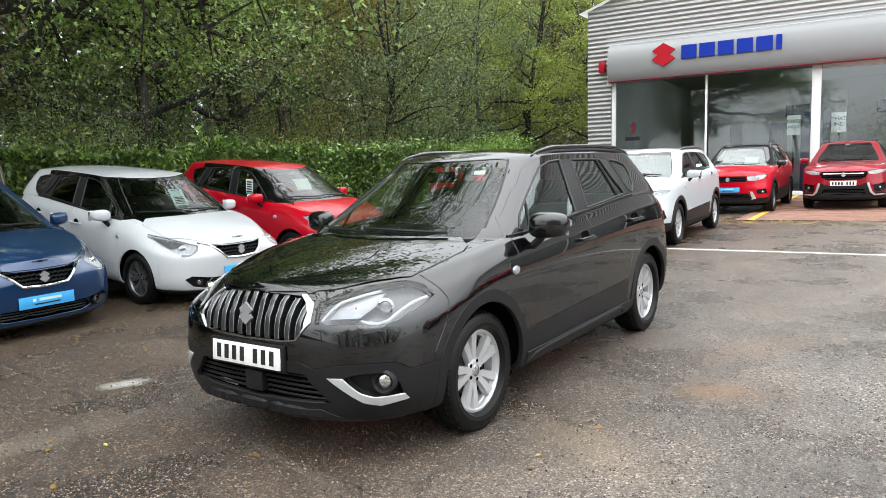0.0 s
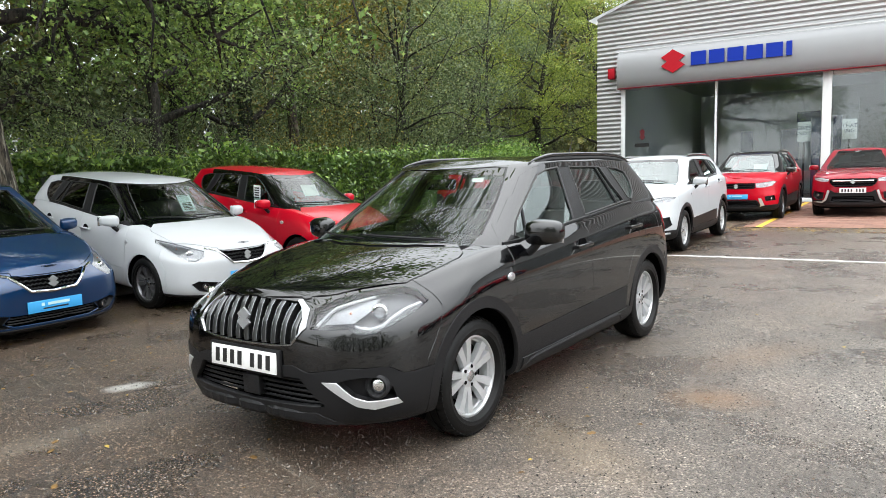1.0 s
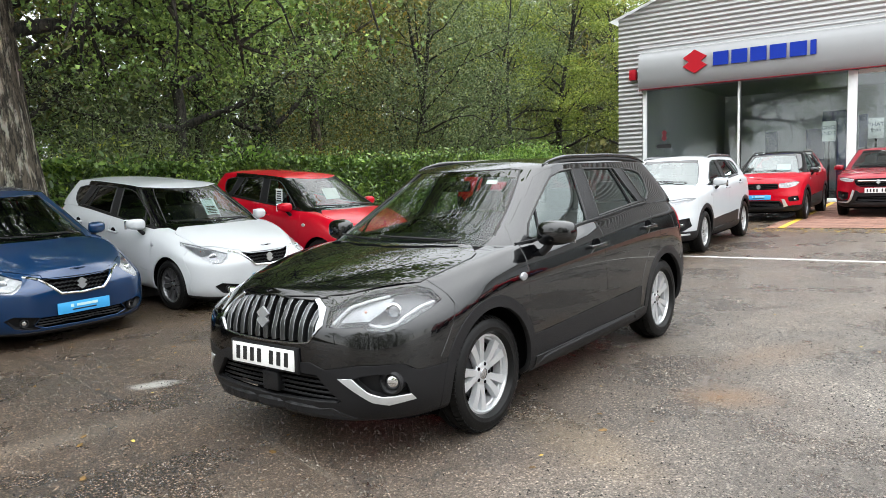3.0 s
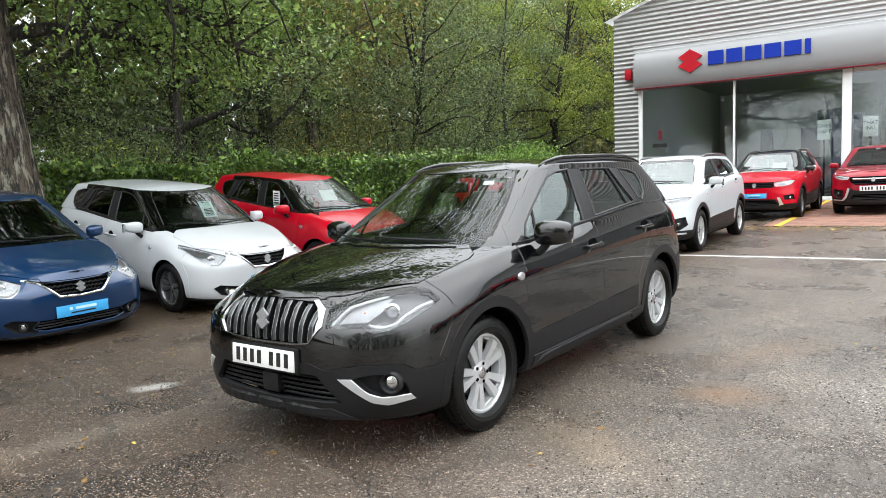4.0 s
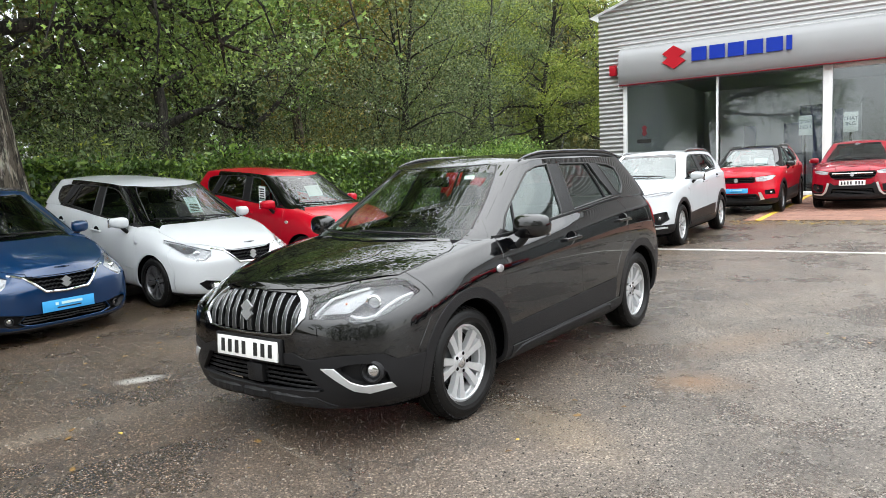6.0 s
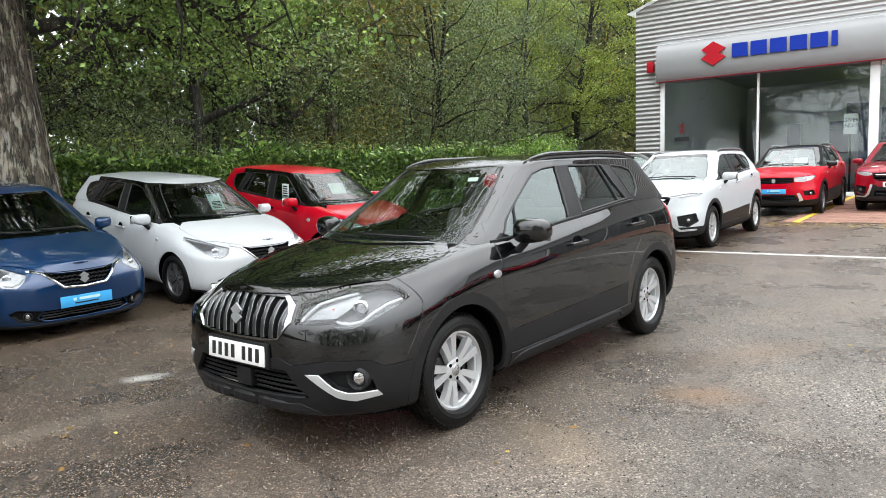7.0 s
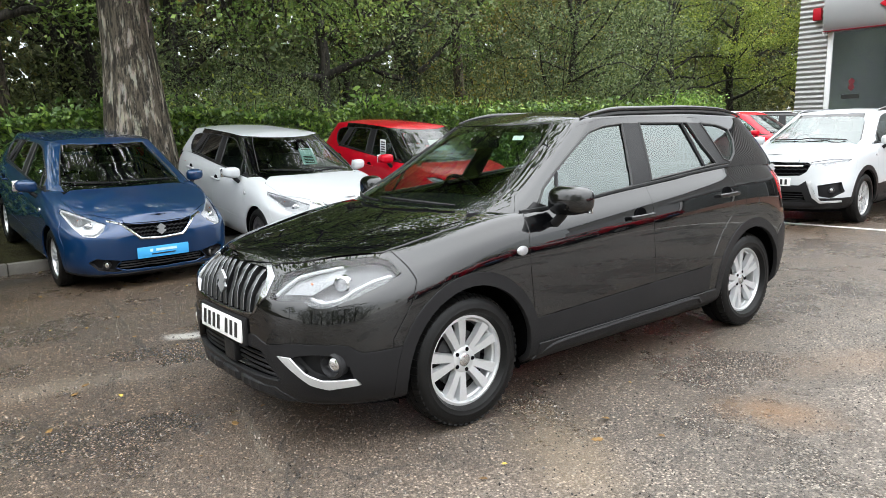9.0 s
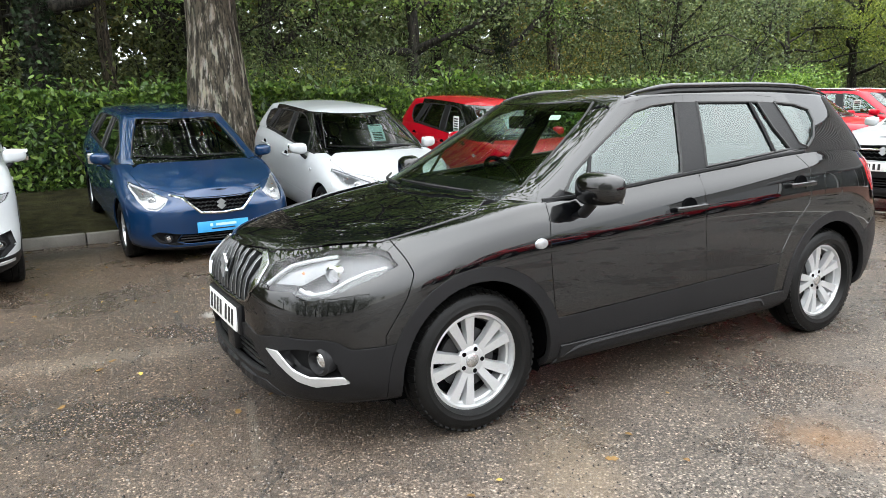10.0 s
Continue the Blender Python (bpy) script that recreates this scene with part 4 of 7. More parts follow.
    if rails:
        for sgn in (1, -1):
            bm = bmesh.new()
            y0, y1 = s["cf"][1] + 0.24, s["cr"][1] - 0.16
            pts = []
            for y in np.linspace(y0, y1, 22):
                lift = 0.036 * min(1, (y - y0) / 0.30, (y1 - y) / 0.30) ** 0.6
                pts.append((sgn * (s["cw"][1] - 0.020 - 0.012 * max(0.0, (y - 1.6) / 1.6)), y, float(curve(*s["roof"], y)) + 0.004 + lift))
            tube(bm, pts, [0.0165 * min(1, 0.3 + 4 * min(i, 21 - i) / 21) for i in range(22)], 10)
            part("roof_rail", bm, SATIN if rails == 2 else PAINT_BLACK, car)
            bm = bmesh.new()
            tube(bm, [(p[0] + sgn * 0.004, p[1], p[2] - 0.026) for p in pts[1:-1]], [0.014] * 20, 6)
            part("rail_foot", bm, INK, car)
    if nose:
        nose(car, b)
    return car


def lamp_guts(car, b, sgn, strip, ring, inner=None):
    """Light guide, projector and reflector behind a headlamp's lens."""
    def at(x, z, d):
        return (sgn * x, b.y_at(x, z) + d, z)
    bm = bmesh.new()
    for pts, w in strip:
        tube(bm, [at(x, z, 0.014) for x, z in pts], [w] * len(pts), 8)
    part("light_guide", bm, LAMP_GUIDE, car)
    x, z, r = ring
    bm = bmesh.new()
    lathe(bm, [(r, -0.02), (r, 0.012), (r * 0.8, 0.018), (r * 0.72, 0.0), (r * 0.72, -0.02)], 28, close=True)
    p = part("projector_ring", bm, CHROME, car, m=pose(*at(x, z, 0.035), 0, 0, -90 + sgn * 32))
    bm = bmesh.new()
    bmesh.ops.create_uvsphere(bm, u_segments=20, v_segments=10, radius=r * 0.72)
    part("projector_lens", bm, LAMP_WHITE, p, m=Matrix.Diagonal((0.5, 1, 1, 1)))
    if inner:
        bm = bmesh.new()
        vs = [bm.verts.new(at(px, pz, 0.035)) for px, pz in inner]
        bm.faces.new(vs)
        bmesh.ops.solidify(bm, geom=bm.faces[:], thickness=0.004)
        part("reflector", bm, LAMP_WHITE, car)
        bm = bmesh.new()
        cx, cz = sum(p[0] for p in inner) / len(inner), sum(p[1] for p in inner) / len(inner)
        bmesh.ops.create_uvsphere(bm, u_segments=12, v_segments=8, radius=0.006)
        part("indicator_bulb", bm, LAMP_ORANGE, car, m=Matrix.Translation(at(cx, cz, 0.028)))


def hero_nose(car, b):
    # ten upright grille bars with bright edges
    for k in range(11):
        x = -0.345 + k * 0.069
        zt, zb = 0.866 - 0.045 * (abs(x) / 0.35) ** 3, 0.650 + 0.012 * (abs(x) / 0.35) ** 3
        bm = bmesh.new()
        rows = []
        for z in np.linspace(zb, zt, 9):
            y = b.y_at(x, z) + 0.010
            rows.append([bm.verts.new(p) for p in ((x - 0.017, y + 0.045, z), (x - 0.015, y + 0.004, z), (x - 0.005, y - 0.006, z), (x + 0.005, y - 0.006, z), (x + 0.015, y + 0.004, z), (x + 0.017, y + 0.045, z))])
        for p, q in zip(rows, rows[1:]):
            for j in range(5):
                bm.faces.new((p[j], p[j + 1], q[j + 1], q[j]))
        bar = part("grille_bar", bm, BAR_METAL, car, smooth=False)
        for sg in (-1, 1):
            bm = bmesh.new()
            tube(bm, [(x + sg * 0.0155, b.y_at(x, z) + 0.013, z) for z in np.linspace(zb, zt, 7)], [0.0014] * 7, 5)
            part("bright_edge", bm, BRIGHT_EDGE, bar)
    badge(car, b.y_at(0, 0.765) - 0.016, 0.765, 0.080, -6, BADGE_METAL)
    plate(car, -0.922, 0.556, PLATE_WHITE, 5)
    bm = bmesh.new()
    box(bm, (0, -0.905, 0.555), (0.56, 0.03, 0.14), 0.01)
    part("plate_holder", bm, PLASTIC, car)
    for k in range(5):
        z = 0.365 + k * 0.027
        bm = bmesh.new()
        w = 0.50 - 0.024 * k
        tube(bm, [(x, b.y_at(x, z) + 0.035, z) for x in np.linspace(-w, w, 15)], [0.0075] * 15, 6)
        part("lower_grille_bar", bm, PLASTIC, car)
    # skid lip under the lower grille and the raised edge along each sill
    bm = bmesh.new()
    rows = []
    for x in np.linspace(-0.56, 0.56, 31):
        y, out = b.y_at(x, 0.31), 1 - (abs(x) / 0.56) ** 3
        rows.append([bm.verts.new((x, y + dy * out + 0.012 * (1 - out), z)) for dy, z in ((-0.006, 0.328), (-0.020, 0.312), (-0.018, 0.280), (-0.004, 0.262), (0.05, 0.262), (0.05, 0.328))])
    for p, q in zip(rows, rows[1:]):
        for j in range(6):
            bm.faces.new((p[j], p[(j + 1) % 6], q[(j + 1) % 6], q[j]))
    bm.faces.new(rows[0])
    bm.faces.new(rows[-1])
    bmesh.ops.recalc_face_normals(bm, faces=bm.faces)
    part("skid_lip", bm, PLASTIC, car, smooth=False)
    for sgn in (1, -1):
        bm = bmesh.new()
        line = [(0.44, 0.245), (0.49, 0.285), (0.56, 0.312)] + [(y, 0.318 + 0.012 * (y - 0.6)) for y in np.linspace(0.64, 1.86, 9)] + [(1.93, 0.325), (1.97, 0.29)]
        tube(bm, [(sgn * (b.x_at(y, z) + 0.012), y, z) for y, z in line], [0.011] * len(line), 6)
        part("sill_edge", bm, PLASTIC_GREY, car)
    bm = bmesh.new()
    box(bm, (0.02, -0.875, 0.415), (0.13, 0.05, 0.105), 0.008)
    part("radar_sensor", bm, PLASTIC, car)
    for sgn in (1, -1):
        lamp_guts(car, b, sgn, [([(0.468, 0.750), (0.482, 0.79), (0.505, 0.824), (0.555, 0.844), (0.615, 0.860)], 0.0085),
                                ([(0.675, 0.742), (0.705, 0.732), (0.738, 0.742), (0.752, 0.775), (0.768, 0.806), (0.792, 0.822)], 0.0085),
                                ([(0.640, 0.748), (0.675, 0.736), (0.705, 0.732)], 0.008)],
                  (0.682, 0.800, 0.040), [(0.485, 0.752), (0.62, 0.758), (0.645, 0.80), (0.640, 0.852), (0.56, 0.836), (0.505, 0.80)])
        x, z = 0.728, 0.458
        bm = bmesh.new()
        lathe(bm, [(0.060, -0.02), (0.062, 0.035), (0.050, 0.045), (0.044, 0.03), (0.042, -0.02)], 28, close=True)
        p = part("fog_lamp_ring", bm, PLASTIC_GREY, car, m=pose(sgn * x, b.y_at(x, z) + 0.055, z, 0, 0, -90 + sgn * 22))
        bm = bmesh.new()
        bmesh.ops.create_uvsphere(bm, u_segments=20, v_segments=10, radius=0.041)
        part("fog_lamp", bm, CHROME, p, m=pose(0.012, 0, 0) @ Matrix.Diagonal((0.45, 1, 1, 1)))


HERO_AT = pose(0, 0, 0)
hero = build_car("crossover_car", HERO_AT, "black crossover car, wet, parked alone on the tarmac", HERO, SIDE, FRONT, SCREEN, REAR_SCREEN, BONNET, PAINT_BLACK,
          rails=1, nose=hero_nose, track=0.738, rim_r=0.220, screen_glass=GLASS_CLEAR)
bm = bmesh.new()
tube(bm, [(0, 2.86, 1.535), (0, 2.875, 1.55), (0, 2.93, 1.64), (0, 3.0, 1.755)], (0.016, 0.008, 0.004, 0.0025), 8)
part("aerial", bm, PLASTIC, hero)


HY, HZ = (-0.92, 0.0, 0.55, 1.45, 2.6, 3.42), (0.0, 0.2, 0.55, 0.9, 1.03, 1.15, 1.53, 1.6)


def variant(ys, zs, ws, **over):
    """Stations and side outlines of another model, from the crossover's by its own landmarks."""
    fy = lambda v: tuple(float(q) for q in np.interp(v, HY, ys))
    fz = lambda v: tuple(float(q) for q in np.interp(v, HZ, zs))
    s = dict(HERO, fine=0.62)
    for k in ("yf", "yr", "cf", "cr"):
        s[k] = fy(HERO[k])
    for k in ("belt", "bonnet", "roof", "crown"):
        s[k] = (fy(HERO[k][0]), fz(HERO[k][1]))
    s["z"] = fz(HERO["z"])
    s["w"], s["cw"] = tuple(v * ws for v in HERO["w"]), tuple(v * ws for v in HERO["cw"])
    s["cowl"] = fy([HERO["cowl"]])[0]
    s.update(over)
    sd = {k: list(zip(fy([p[0] for p in v]), fz([p[1] for p in v]))) for k, v in SIDE.items()}
    warp = lambda poly: [(p[0] * ws, fz([p[1]])[0]) for p in poly]
    bon = [(p[0] * ws, fy([p[1]])[0]) for p in BONNET]
    mir = (fy([0.585])[0], fz([1.02])[0], 0.845 * ws)
    return s, sd, warp(SCREEN), warp(REAR_SCREEN), bon, mir


def simple_nose(plate_mat, bars, pz, mesh_rows=4, badge_z=None, lamps=None, chrome_bar=None, chrome_v=None):
    """Grille mesh, badge, plate and headlamp works for the other cars."""
    def nose(car, b):
        g = b.faces.get("grille", [])
        if g:
            pts = b.V[[v for f in g for v in f]]
            z0, z1 = pts[:, 2].min(), pts[:, 2].max()
            for k in range(mesh_rows):
                z = z0 + (z1 - z0) * (k + 0.6) / (mesh_rows + 0.2)
                row = pts[np.abs(pts[:, 2] - z) < (z1 - z0) * 0.15]
                w = float(row[:, 0].max()) * 0.97 if len(row) else 0.2
                bm = bmesh.new()
                n = 25
                tube(bm, [(x, b.y_at(x, z) + 0.022, z + (0.008 if i % 2 else -0.008)) for i, x in enumerate(np.linspace(-w, w, n))], [0.007] * n, 5)
                part("grille_bar", bm, PLASTIC, car)
        if chrome_bar:
            z, w = chrome_bar
            bm = bmesh.new()
            tube(bm, [(x, b.y_at(x, z) - 0.002, z) for x in np.linspace(-w, w, 17)], [0.013] * 17, 6)
            part("grille_bright_bar", bm, CHROME, car)
        if chrome_v:
            half = []
            for (xa, za), (xb, zb) in zip(chrome_v, chrome_v[1:]):
                half += [(xa + (xb - xa) * q / 6, za + (zb - za) * q / 6) for q in range(6)]
            half.append(chrome_v[-1])
            line = [(x, b.y_at(x, z) - 0.003, z) for x, z in half] + [(-x, b.y_at(x, z) - 0.003, z) for x, z in half[-2::-1]]
            bm = bmesh.new()
            tube(bm, line, [0.013] * len(line), 6)
            part("grille_bright_bar", bm, CHROME, car)
        lg = b.faces.get("low_grille", [])
        if lg:
            pts = b.V[[v for f in lg for v in f]]
            for z in np.linspace(pts[:, 2].min(), pts[:, 2].max(), 5)[1:-1]:
                w = float(pts[:, 0].max()) * 0.9
                bm = bmesh.new()
                tube(bm, [(x, b.y_at(x, z) + 0.03, z) for x in np.linspace(-w, w, 13)], [0.008] * 13, 5)
                part("lower_grille_bar", bm, PLASTIC, car)
        bz = badge_z or pz + 0.25
        badge(car, b.y_at(0, bz) - 0.012, bz, 0.078, -6)
        plate(car, b.y_at(0, pz) - 0.012, pz, plate_mat, 3, bars)
        for sgn in (1, -1):
            if lamps:
                lamp_guts(car, b, sgn, lamps[0], lamps[1], lamps[2])
            f = b.faces.get("fog_pod", [])
            if f:
                c = b.V[[v for q in f for v in q]].mean(0)
                bm = bmesh.new()
                lathe(bm, [(0.040, -0.02), (0.042, 0.02), (0.034, 0.028), (0.030, -0.01)], 20, close=True)
                p = part("fog_lamp_ring", bm, PLASTIC_GREY, car, m=pose(sgn * c[0], c[1] + 0.03, c[2], 0, 0, -90 + sgn * 22))
                bm = bmesh.new()
                bmesh.ops.create_uvsphere(bm, u_segments=14, v_segments=8, radius=0.032)
                part("fog_lamp", bm, CHROME, p, m=Matrix.Diagonal((0.4, 1, 1, 1)))
    return nose


def screen_card(car, x, y, z, w, h, mat, lean, bars=0, turn=0):
    """A price card behind a car's glass."""
    bm = bmesh.new()
    box(bm, (0, 0, 0), (w, 0.004, h))
    c = part("price_card", bm, mat, car, "pale price card behind the glass", m=pose(x, y, z, lean, 0, turn))
    for k in range(bars):
        bm = bmesh.new()
        box(bm, (0, -0.004, h * (0.32 - 0.64 * k / max(bars - 1, 1))), (w * 0.7, 0.002, h * 0.09))
        part("plain_bar", bm, INK, c)


HATCH = variant((-0.83, 0.0, 0.50, 1.38, 2.52, 3.18), (0.0, 0.155, 0.50, 0.80, 0.945, 1.07, 1.42, 1.48), 0.985)
HATCH_FRONT = dict(
    grille=[(-0.02, 0.712), (0.22, 0.718), (0.350, 0.734), (0.20, 0.592), (-0.02, 0.580)],
    headlamp=[(0.485, 0.728), (0.53, 0.668), (0.61, 0.615), (0.70, 0.620), (0.757, 0.70), (0.800, 0.822), (0.770, 0.834), (0.66, 0.798), (0.56, 0.756)],
    low_grille=[(-0.02, 0.365), (0.40, 0.37), (0.46, 0.30), (0.36, 0.265), (-0.02, 0.262)],
    fog_pod=[(0.41, 0.370), (0.62, 0.402), (0.685, 0.365), (0.61, 0.285), (0.48, 0.258), (0.40, 0.262), (0.465, 0.30)],
    lip=[(-0.02, 0.235), (0.95, 0.235), (0.95, 0.1), (-0.02, 0.1)])
HATCH_LAMPS = ([([(0.53, 0.69), (0.57, 0.655), (0.62, 0.635), (0.68, 0.640)], 0.010)], (0.625, 0.690, 0.040), [(0.66, 0.70), (0.72, 0.69), (0.770, 0.805), (0.69, 0.780), (0.58, 0.742)])
CITY = variant((-0.79, 0.0, 0.60, 1.36, 2.43, 3.06), (0.0, 0.155, 0.50, 0.84, 0.985, 1.075, 1.455, 1.52), 0.955)
CITY_FRONT = dict(
    grille=[(-0.02, 0.66), (0.40, 0.66), (0.36, 0.56), (-0.02, 0.55)],
    headlamp=[(0.46, 0.72), (0.50, 0.64), (0.66, 0.62), (0.74, 0.72), (0.77, 0.84), (0.70, 0.86), (0.58, 0.80)],
    low_grille=[(-0.02, 0.40), (0.40, 0.40), (0.46, 0.28), (-0.02, 0.27)],
    lip=[(-0.02, 0.235), (0.95, 0.235), (0.95, 0.1), (-0.02, 0.1)])
CITY_LAMPS = ([([(0.52, 0.70), (0.62, 0.68)], 0.010)], (0.63, 0.73, 0.042), [(0.66, 0.75), (0.71, 0.75), (0.74, 0.83), (0.69, 0.82)])
NEWX = variant((-0.93, 0.0, 0.55, 1.45, 2.6, 3.37), (0.0, 0.2, 0.58, 0.975, 1.06, 1.17, 1.53, 1.6), 1.0, nf=(3.2, 3.4, 3.7, 3.6, 3.0, 2.8, 2.6, 2.2))
NEWX_FRONT = dict(
    grille=[(-0.02, 0.865), (0.44, 0.865), (0.48, 0.835), (0.44, 0.74), (0.36, 0.69), (-0.02, 0.68)],
    headlamp=[(0.475, 0.868), (0.495, 0.805), (0.62, 0.800), (0.80, 0.845), (0.835, 0.892), (0.70, 0.905)],
    low_grille=[(-0.02, 0.47), (0.40, 0.47), (0.44, 0.36), (-0.02, 0.34)],
    fog_trim=[(0.46, 0.60), (0.50, 0.62), (0.56, 0.42), (0.62, 0.355), (0.80, 0.36), (0.80, 0.335), (0.60, 0.325), (0.52, 0.40)],
    fog_pod=[(0.58, 0.56), (0.80, 0.60), (0.83, 0.47), (0.72, 0.39), (0.60, 0.42)],
    lip=[(-0.02, 0.33), (0.50, 0.33), (0.58, 0.27), (0.95, 0.27), (0.95, 0.1), (-0.02, 0.1)],
    front_cladding=[(-0.02, 0.56), (0.36, 0.56), (0.44, 0.62), (0.50, 0.45), (0.56, 0.39), (0.95, 0.39), (0.95, 0.1), (-0.02, 0.1)])
NEWX_LAMPS = ([([(0.50, 0.845), (0.60, 0.85), (0.72, 0.87), (0.80, 0.885)], 0.008)], (0.60, 0.825, 0.022), [(0.66, 0.825), (0.76, 0.85), (0.76, 0.865), (0.66, 0.85)])
SUV = variant((-0.86, 0.0, 0.48, 1.40, 2.5, 3.32), (0.0, 0.2, 0.60, 0.985, 1.07, 1.15, 1.56, 1.62), 0.995, nf=(3.2, 3.4, 3.7, 3.6, 3.0, 2.9, 2.6, 2.2))
SUV_FRONT = dict(
    grille=[(-0.02, 0.865), (0.40, 0.865), (0.41, 0.76), (0.36, 0.74), (-0.02, 0.735)],
    headlamp=[(0.415, 0.868), (0.425, 0.765), (0.60, 0.765), (0.74, 0.80), (0.80, 0.885), (0.74, 0.905), (0.58, 0.885)],
    low_grille=[(-0.02, 0.45), (0.42, 0.45), (0.47, 0.36), (-0.02, 0.34)],
    fog_trim=[(0.47, 0.52), (0.53, 0.52), (0.60, 0.36), (0.50, 0.33), (0.52, 0.36)],
    fog_pod=[(0.60, 0.56), (0.78, 0.58), (0.80, 0.47), (0.62, 0.46)],
    lip=[(-0.02, 0.33), (0.50, 0.33), (0.58, 0.27), (0.95, 0.27), (0.95, 0.1), (-0.02, 0.1)],
    front_cladding=[(-0.02, 0.48), (0.44, 0.48), (0.50, 0.40), (0.56, 0.36), (0.95, 0.38), (0.95, 0.1), (-0.02, 0.1)])
SUV_LAMPS = ([([(0.44, 0.85), (0.56, 0.86), (0.70, 0.88)], 0.009)], (0.60, 0.815, 0.040), [(0.44, 0.785), (0.54, 0.785), (0.54, 0.83), (0.44, 0.83)])


def parked(kind, name, at, label, paint, nose, group="", **kw):
    s, sd, sc, rs, bon, mir = kind[0]
    return build_car(name, at, label, s, sd, kind[1], sc, rs, bon, paint, nose=nose, mirror_at=mir, group=group, detail=False, **kw)


HATCH_SET, CITY_SET, NEWX_SET, SUV_SET = (HATCH, HATCH_FRONT), (CITY, CITY_FRONT), (NEWX, NEWX_FRONT), (SUV, SUV_FRONT)
NOSE_DOWN = 5.2
screen_card(hero, 0.32, 0.865, 1.405, 0.085, 0.03, PAPER, -35, 0)
ROW = "cars backed up to the hedge"
blue = parked(HATCH_SET, "small_hatchback", pose(-4.91, 0.0, 0, 0, 0, 92.2) @ pose(0, 0, 0, NOSE_DOWN), "wet dark blue hatchback with a light blue show plate", PAINT_BLUE,
              simple_nose(PLATE_BLUE, 0, 0.43, 4, 0.655, HATCH_LAMPS, chrome_v=((0.47, 0.750), (0.365, 0.726), (0.212, 0.580), (0.0, 0.566))), ROW, wheel_r=0.303, rim_r=0.205, wb=2.52, track=0.745, cladding=False, glass_back=GLASS_DARK)
white = parked(HATCH_SET, "small_hatchback", pose(-4.76, 2.22, 0, 0, 0, 90) @ pose(0, 0, 0, NOSE_DOWN), "white hatchback with dark wheels and a windscreen price card", PAINT_WHITE,
               simple_nose(PLATE_BLUE, 0, 0.43, 4, 0.655, HATCH_LAMPS, chrome_v=((0.47, 0.750), (0.365, 0.726), (0.212, 0.580), (0.0, 0.566))), ROW, wheel_r=0.303, rim_r=0.205, wb=2.52, track=0.745, cladding=False, glass_back=GLASS_DARK, face=ALLOY_DARK, pillar_paint=PAINT_BLACK)
screen_card(white, 0.22, 0.76, 1.18, 0.20, 0.10, PAPER_TEAL, -38, 1)
screen_card(white, 0.22, 0.68, 1.08, 0.20, 0.15, PAPER_TEAL, -38, 5)
city = parked(CITY_SET, "city_hatchback", pose(-4.70, 4.54, 0, 0, 0, 90) @ pose(0, 0, 0, NOSE_DOWN), "bright red hatchback with blacked-out pillars and price cards in its windows", PAINT_RED,
              simple_nose(PLATE_WHITE, 7, 0.45, 3, 0.60, CITY_LAMPS), ROW, wheel_r=0.305, rim_r=0.205, wb=2.43, track=0.73, cladding=False, glass_back=GLASS_DARK, pillar_paint=PAINT_BLACK)
screen_card(city, -0.715, 1.02, 1.16, 0.15, 0.22, PAPER, 0, 5, -90)
screen_card(city, 0.15, 0.80, 1.17, 0.30, 0.20, PAPER, -38, 0)
newx = parked(NEWX_SET, "crossover_car", pose(-1.555, 8.375, 0, 0, 0, 2.6), "white crossover car with grey wheel arches and silver roof rails", PAINT_WHITE,
              simple_nose(PLATE_WHITE, 7, 0.605, 3, 0.80, NEWX_LAMPS, (0.815, 0.40)), wheel_r=0.334, rim_r=0.225, rails=2, screen_glass=GLASS_BRIGHT)
suv = parked(SUV_SET, "compact_suv", pose(-1.37, 14.9, 0, 0, 0, 2), "red compact SUV with black roof and blue show plate", PAINT_RED,
             simple_nose(PLATE_BLUE, 0, 0.56, 3, 0.80, SUV_LAMPS), wheel_r=0.345, rim_r=0.225, wb=2.5, roof_paint=PAINT_BLACK, pillar_paint=PAINT_BLACK, mirror_paint=PAINT_BLACK, rails=2, face=ALLOY_DARK, screen_glass=GLASS_BRIGHT)
redx = parked(NEWX_SET, "crossover_car", pose(0.83, 16.05, 0.02, 0, 0, 3), "deep red crossover car on the block paving before the showroom", PAINT_DARKRED,
              simple_nose(PLATE_WHITE, 7, 0.605, 3, 0.80, NEWX_LAMPS, (0.815, 0.40)), wheel_r=0.334, rim_r=0.225, rails=1, screen_glass=GLASS_BRIGHT)

carA = parked(SUV_SET, "compact_suv", pose(-4.7, 12.1, 0, 0, 0, 92) @ pose(0, 0, 0, 1.8), "red compact SUV backed up to the hedge", PAINT_RED,
              simple_nose(PLATE_BLUE, 0, 0.56, 3, 0.80, SUV_LAMPS), ROW, wheel_r=0.345, rim_r=0.225, wb=2.5, rails=2)
screen_card(suv, 0.25, 0.62, 1.20, 0.30, 0.20, PAPER_TEAL, -40, 0)
screen_card(carA, -0.70, 1.05, 1.24, 0.16, 0.24, PAPER, 0, 5, -90)
copy_thing(carA, pose(-4.7, 14.7, 0, 0, 0, 92) @ pose(0, 0, 0, 1.8))
dark = parked(NEWX_SET, "crossover_car", pose(-4.6, 17.4, 0, 0, 0, 91) @ pose(0, 0, 0, 1.8), "dark grey crossover car backed up to the hedge", PAINT_BLACK,
              simple_nose(PLATE_WHITE, 7, 0.605, 3, 0.80, NEWX_LAMPS, (0.815, 0.40)), ROW, wheel_r=0.334, rim_r=0.225, rails=2)
copy_thing(newx, pose(-4.25, -2.66, 0, 0, 0, 92) @ pose(0, 0, 0, 3))
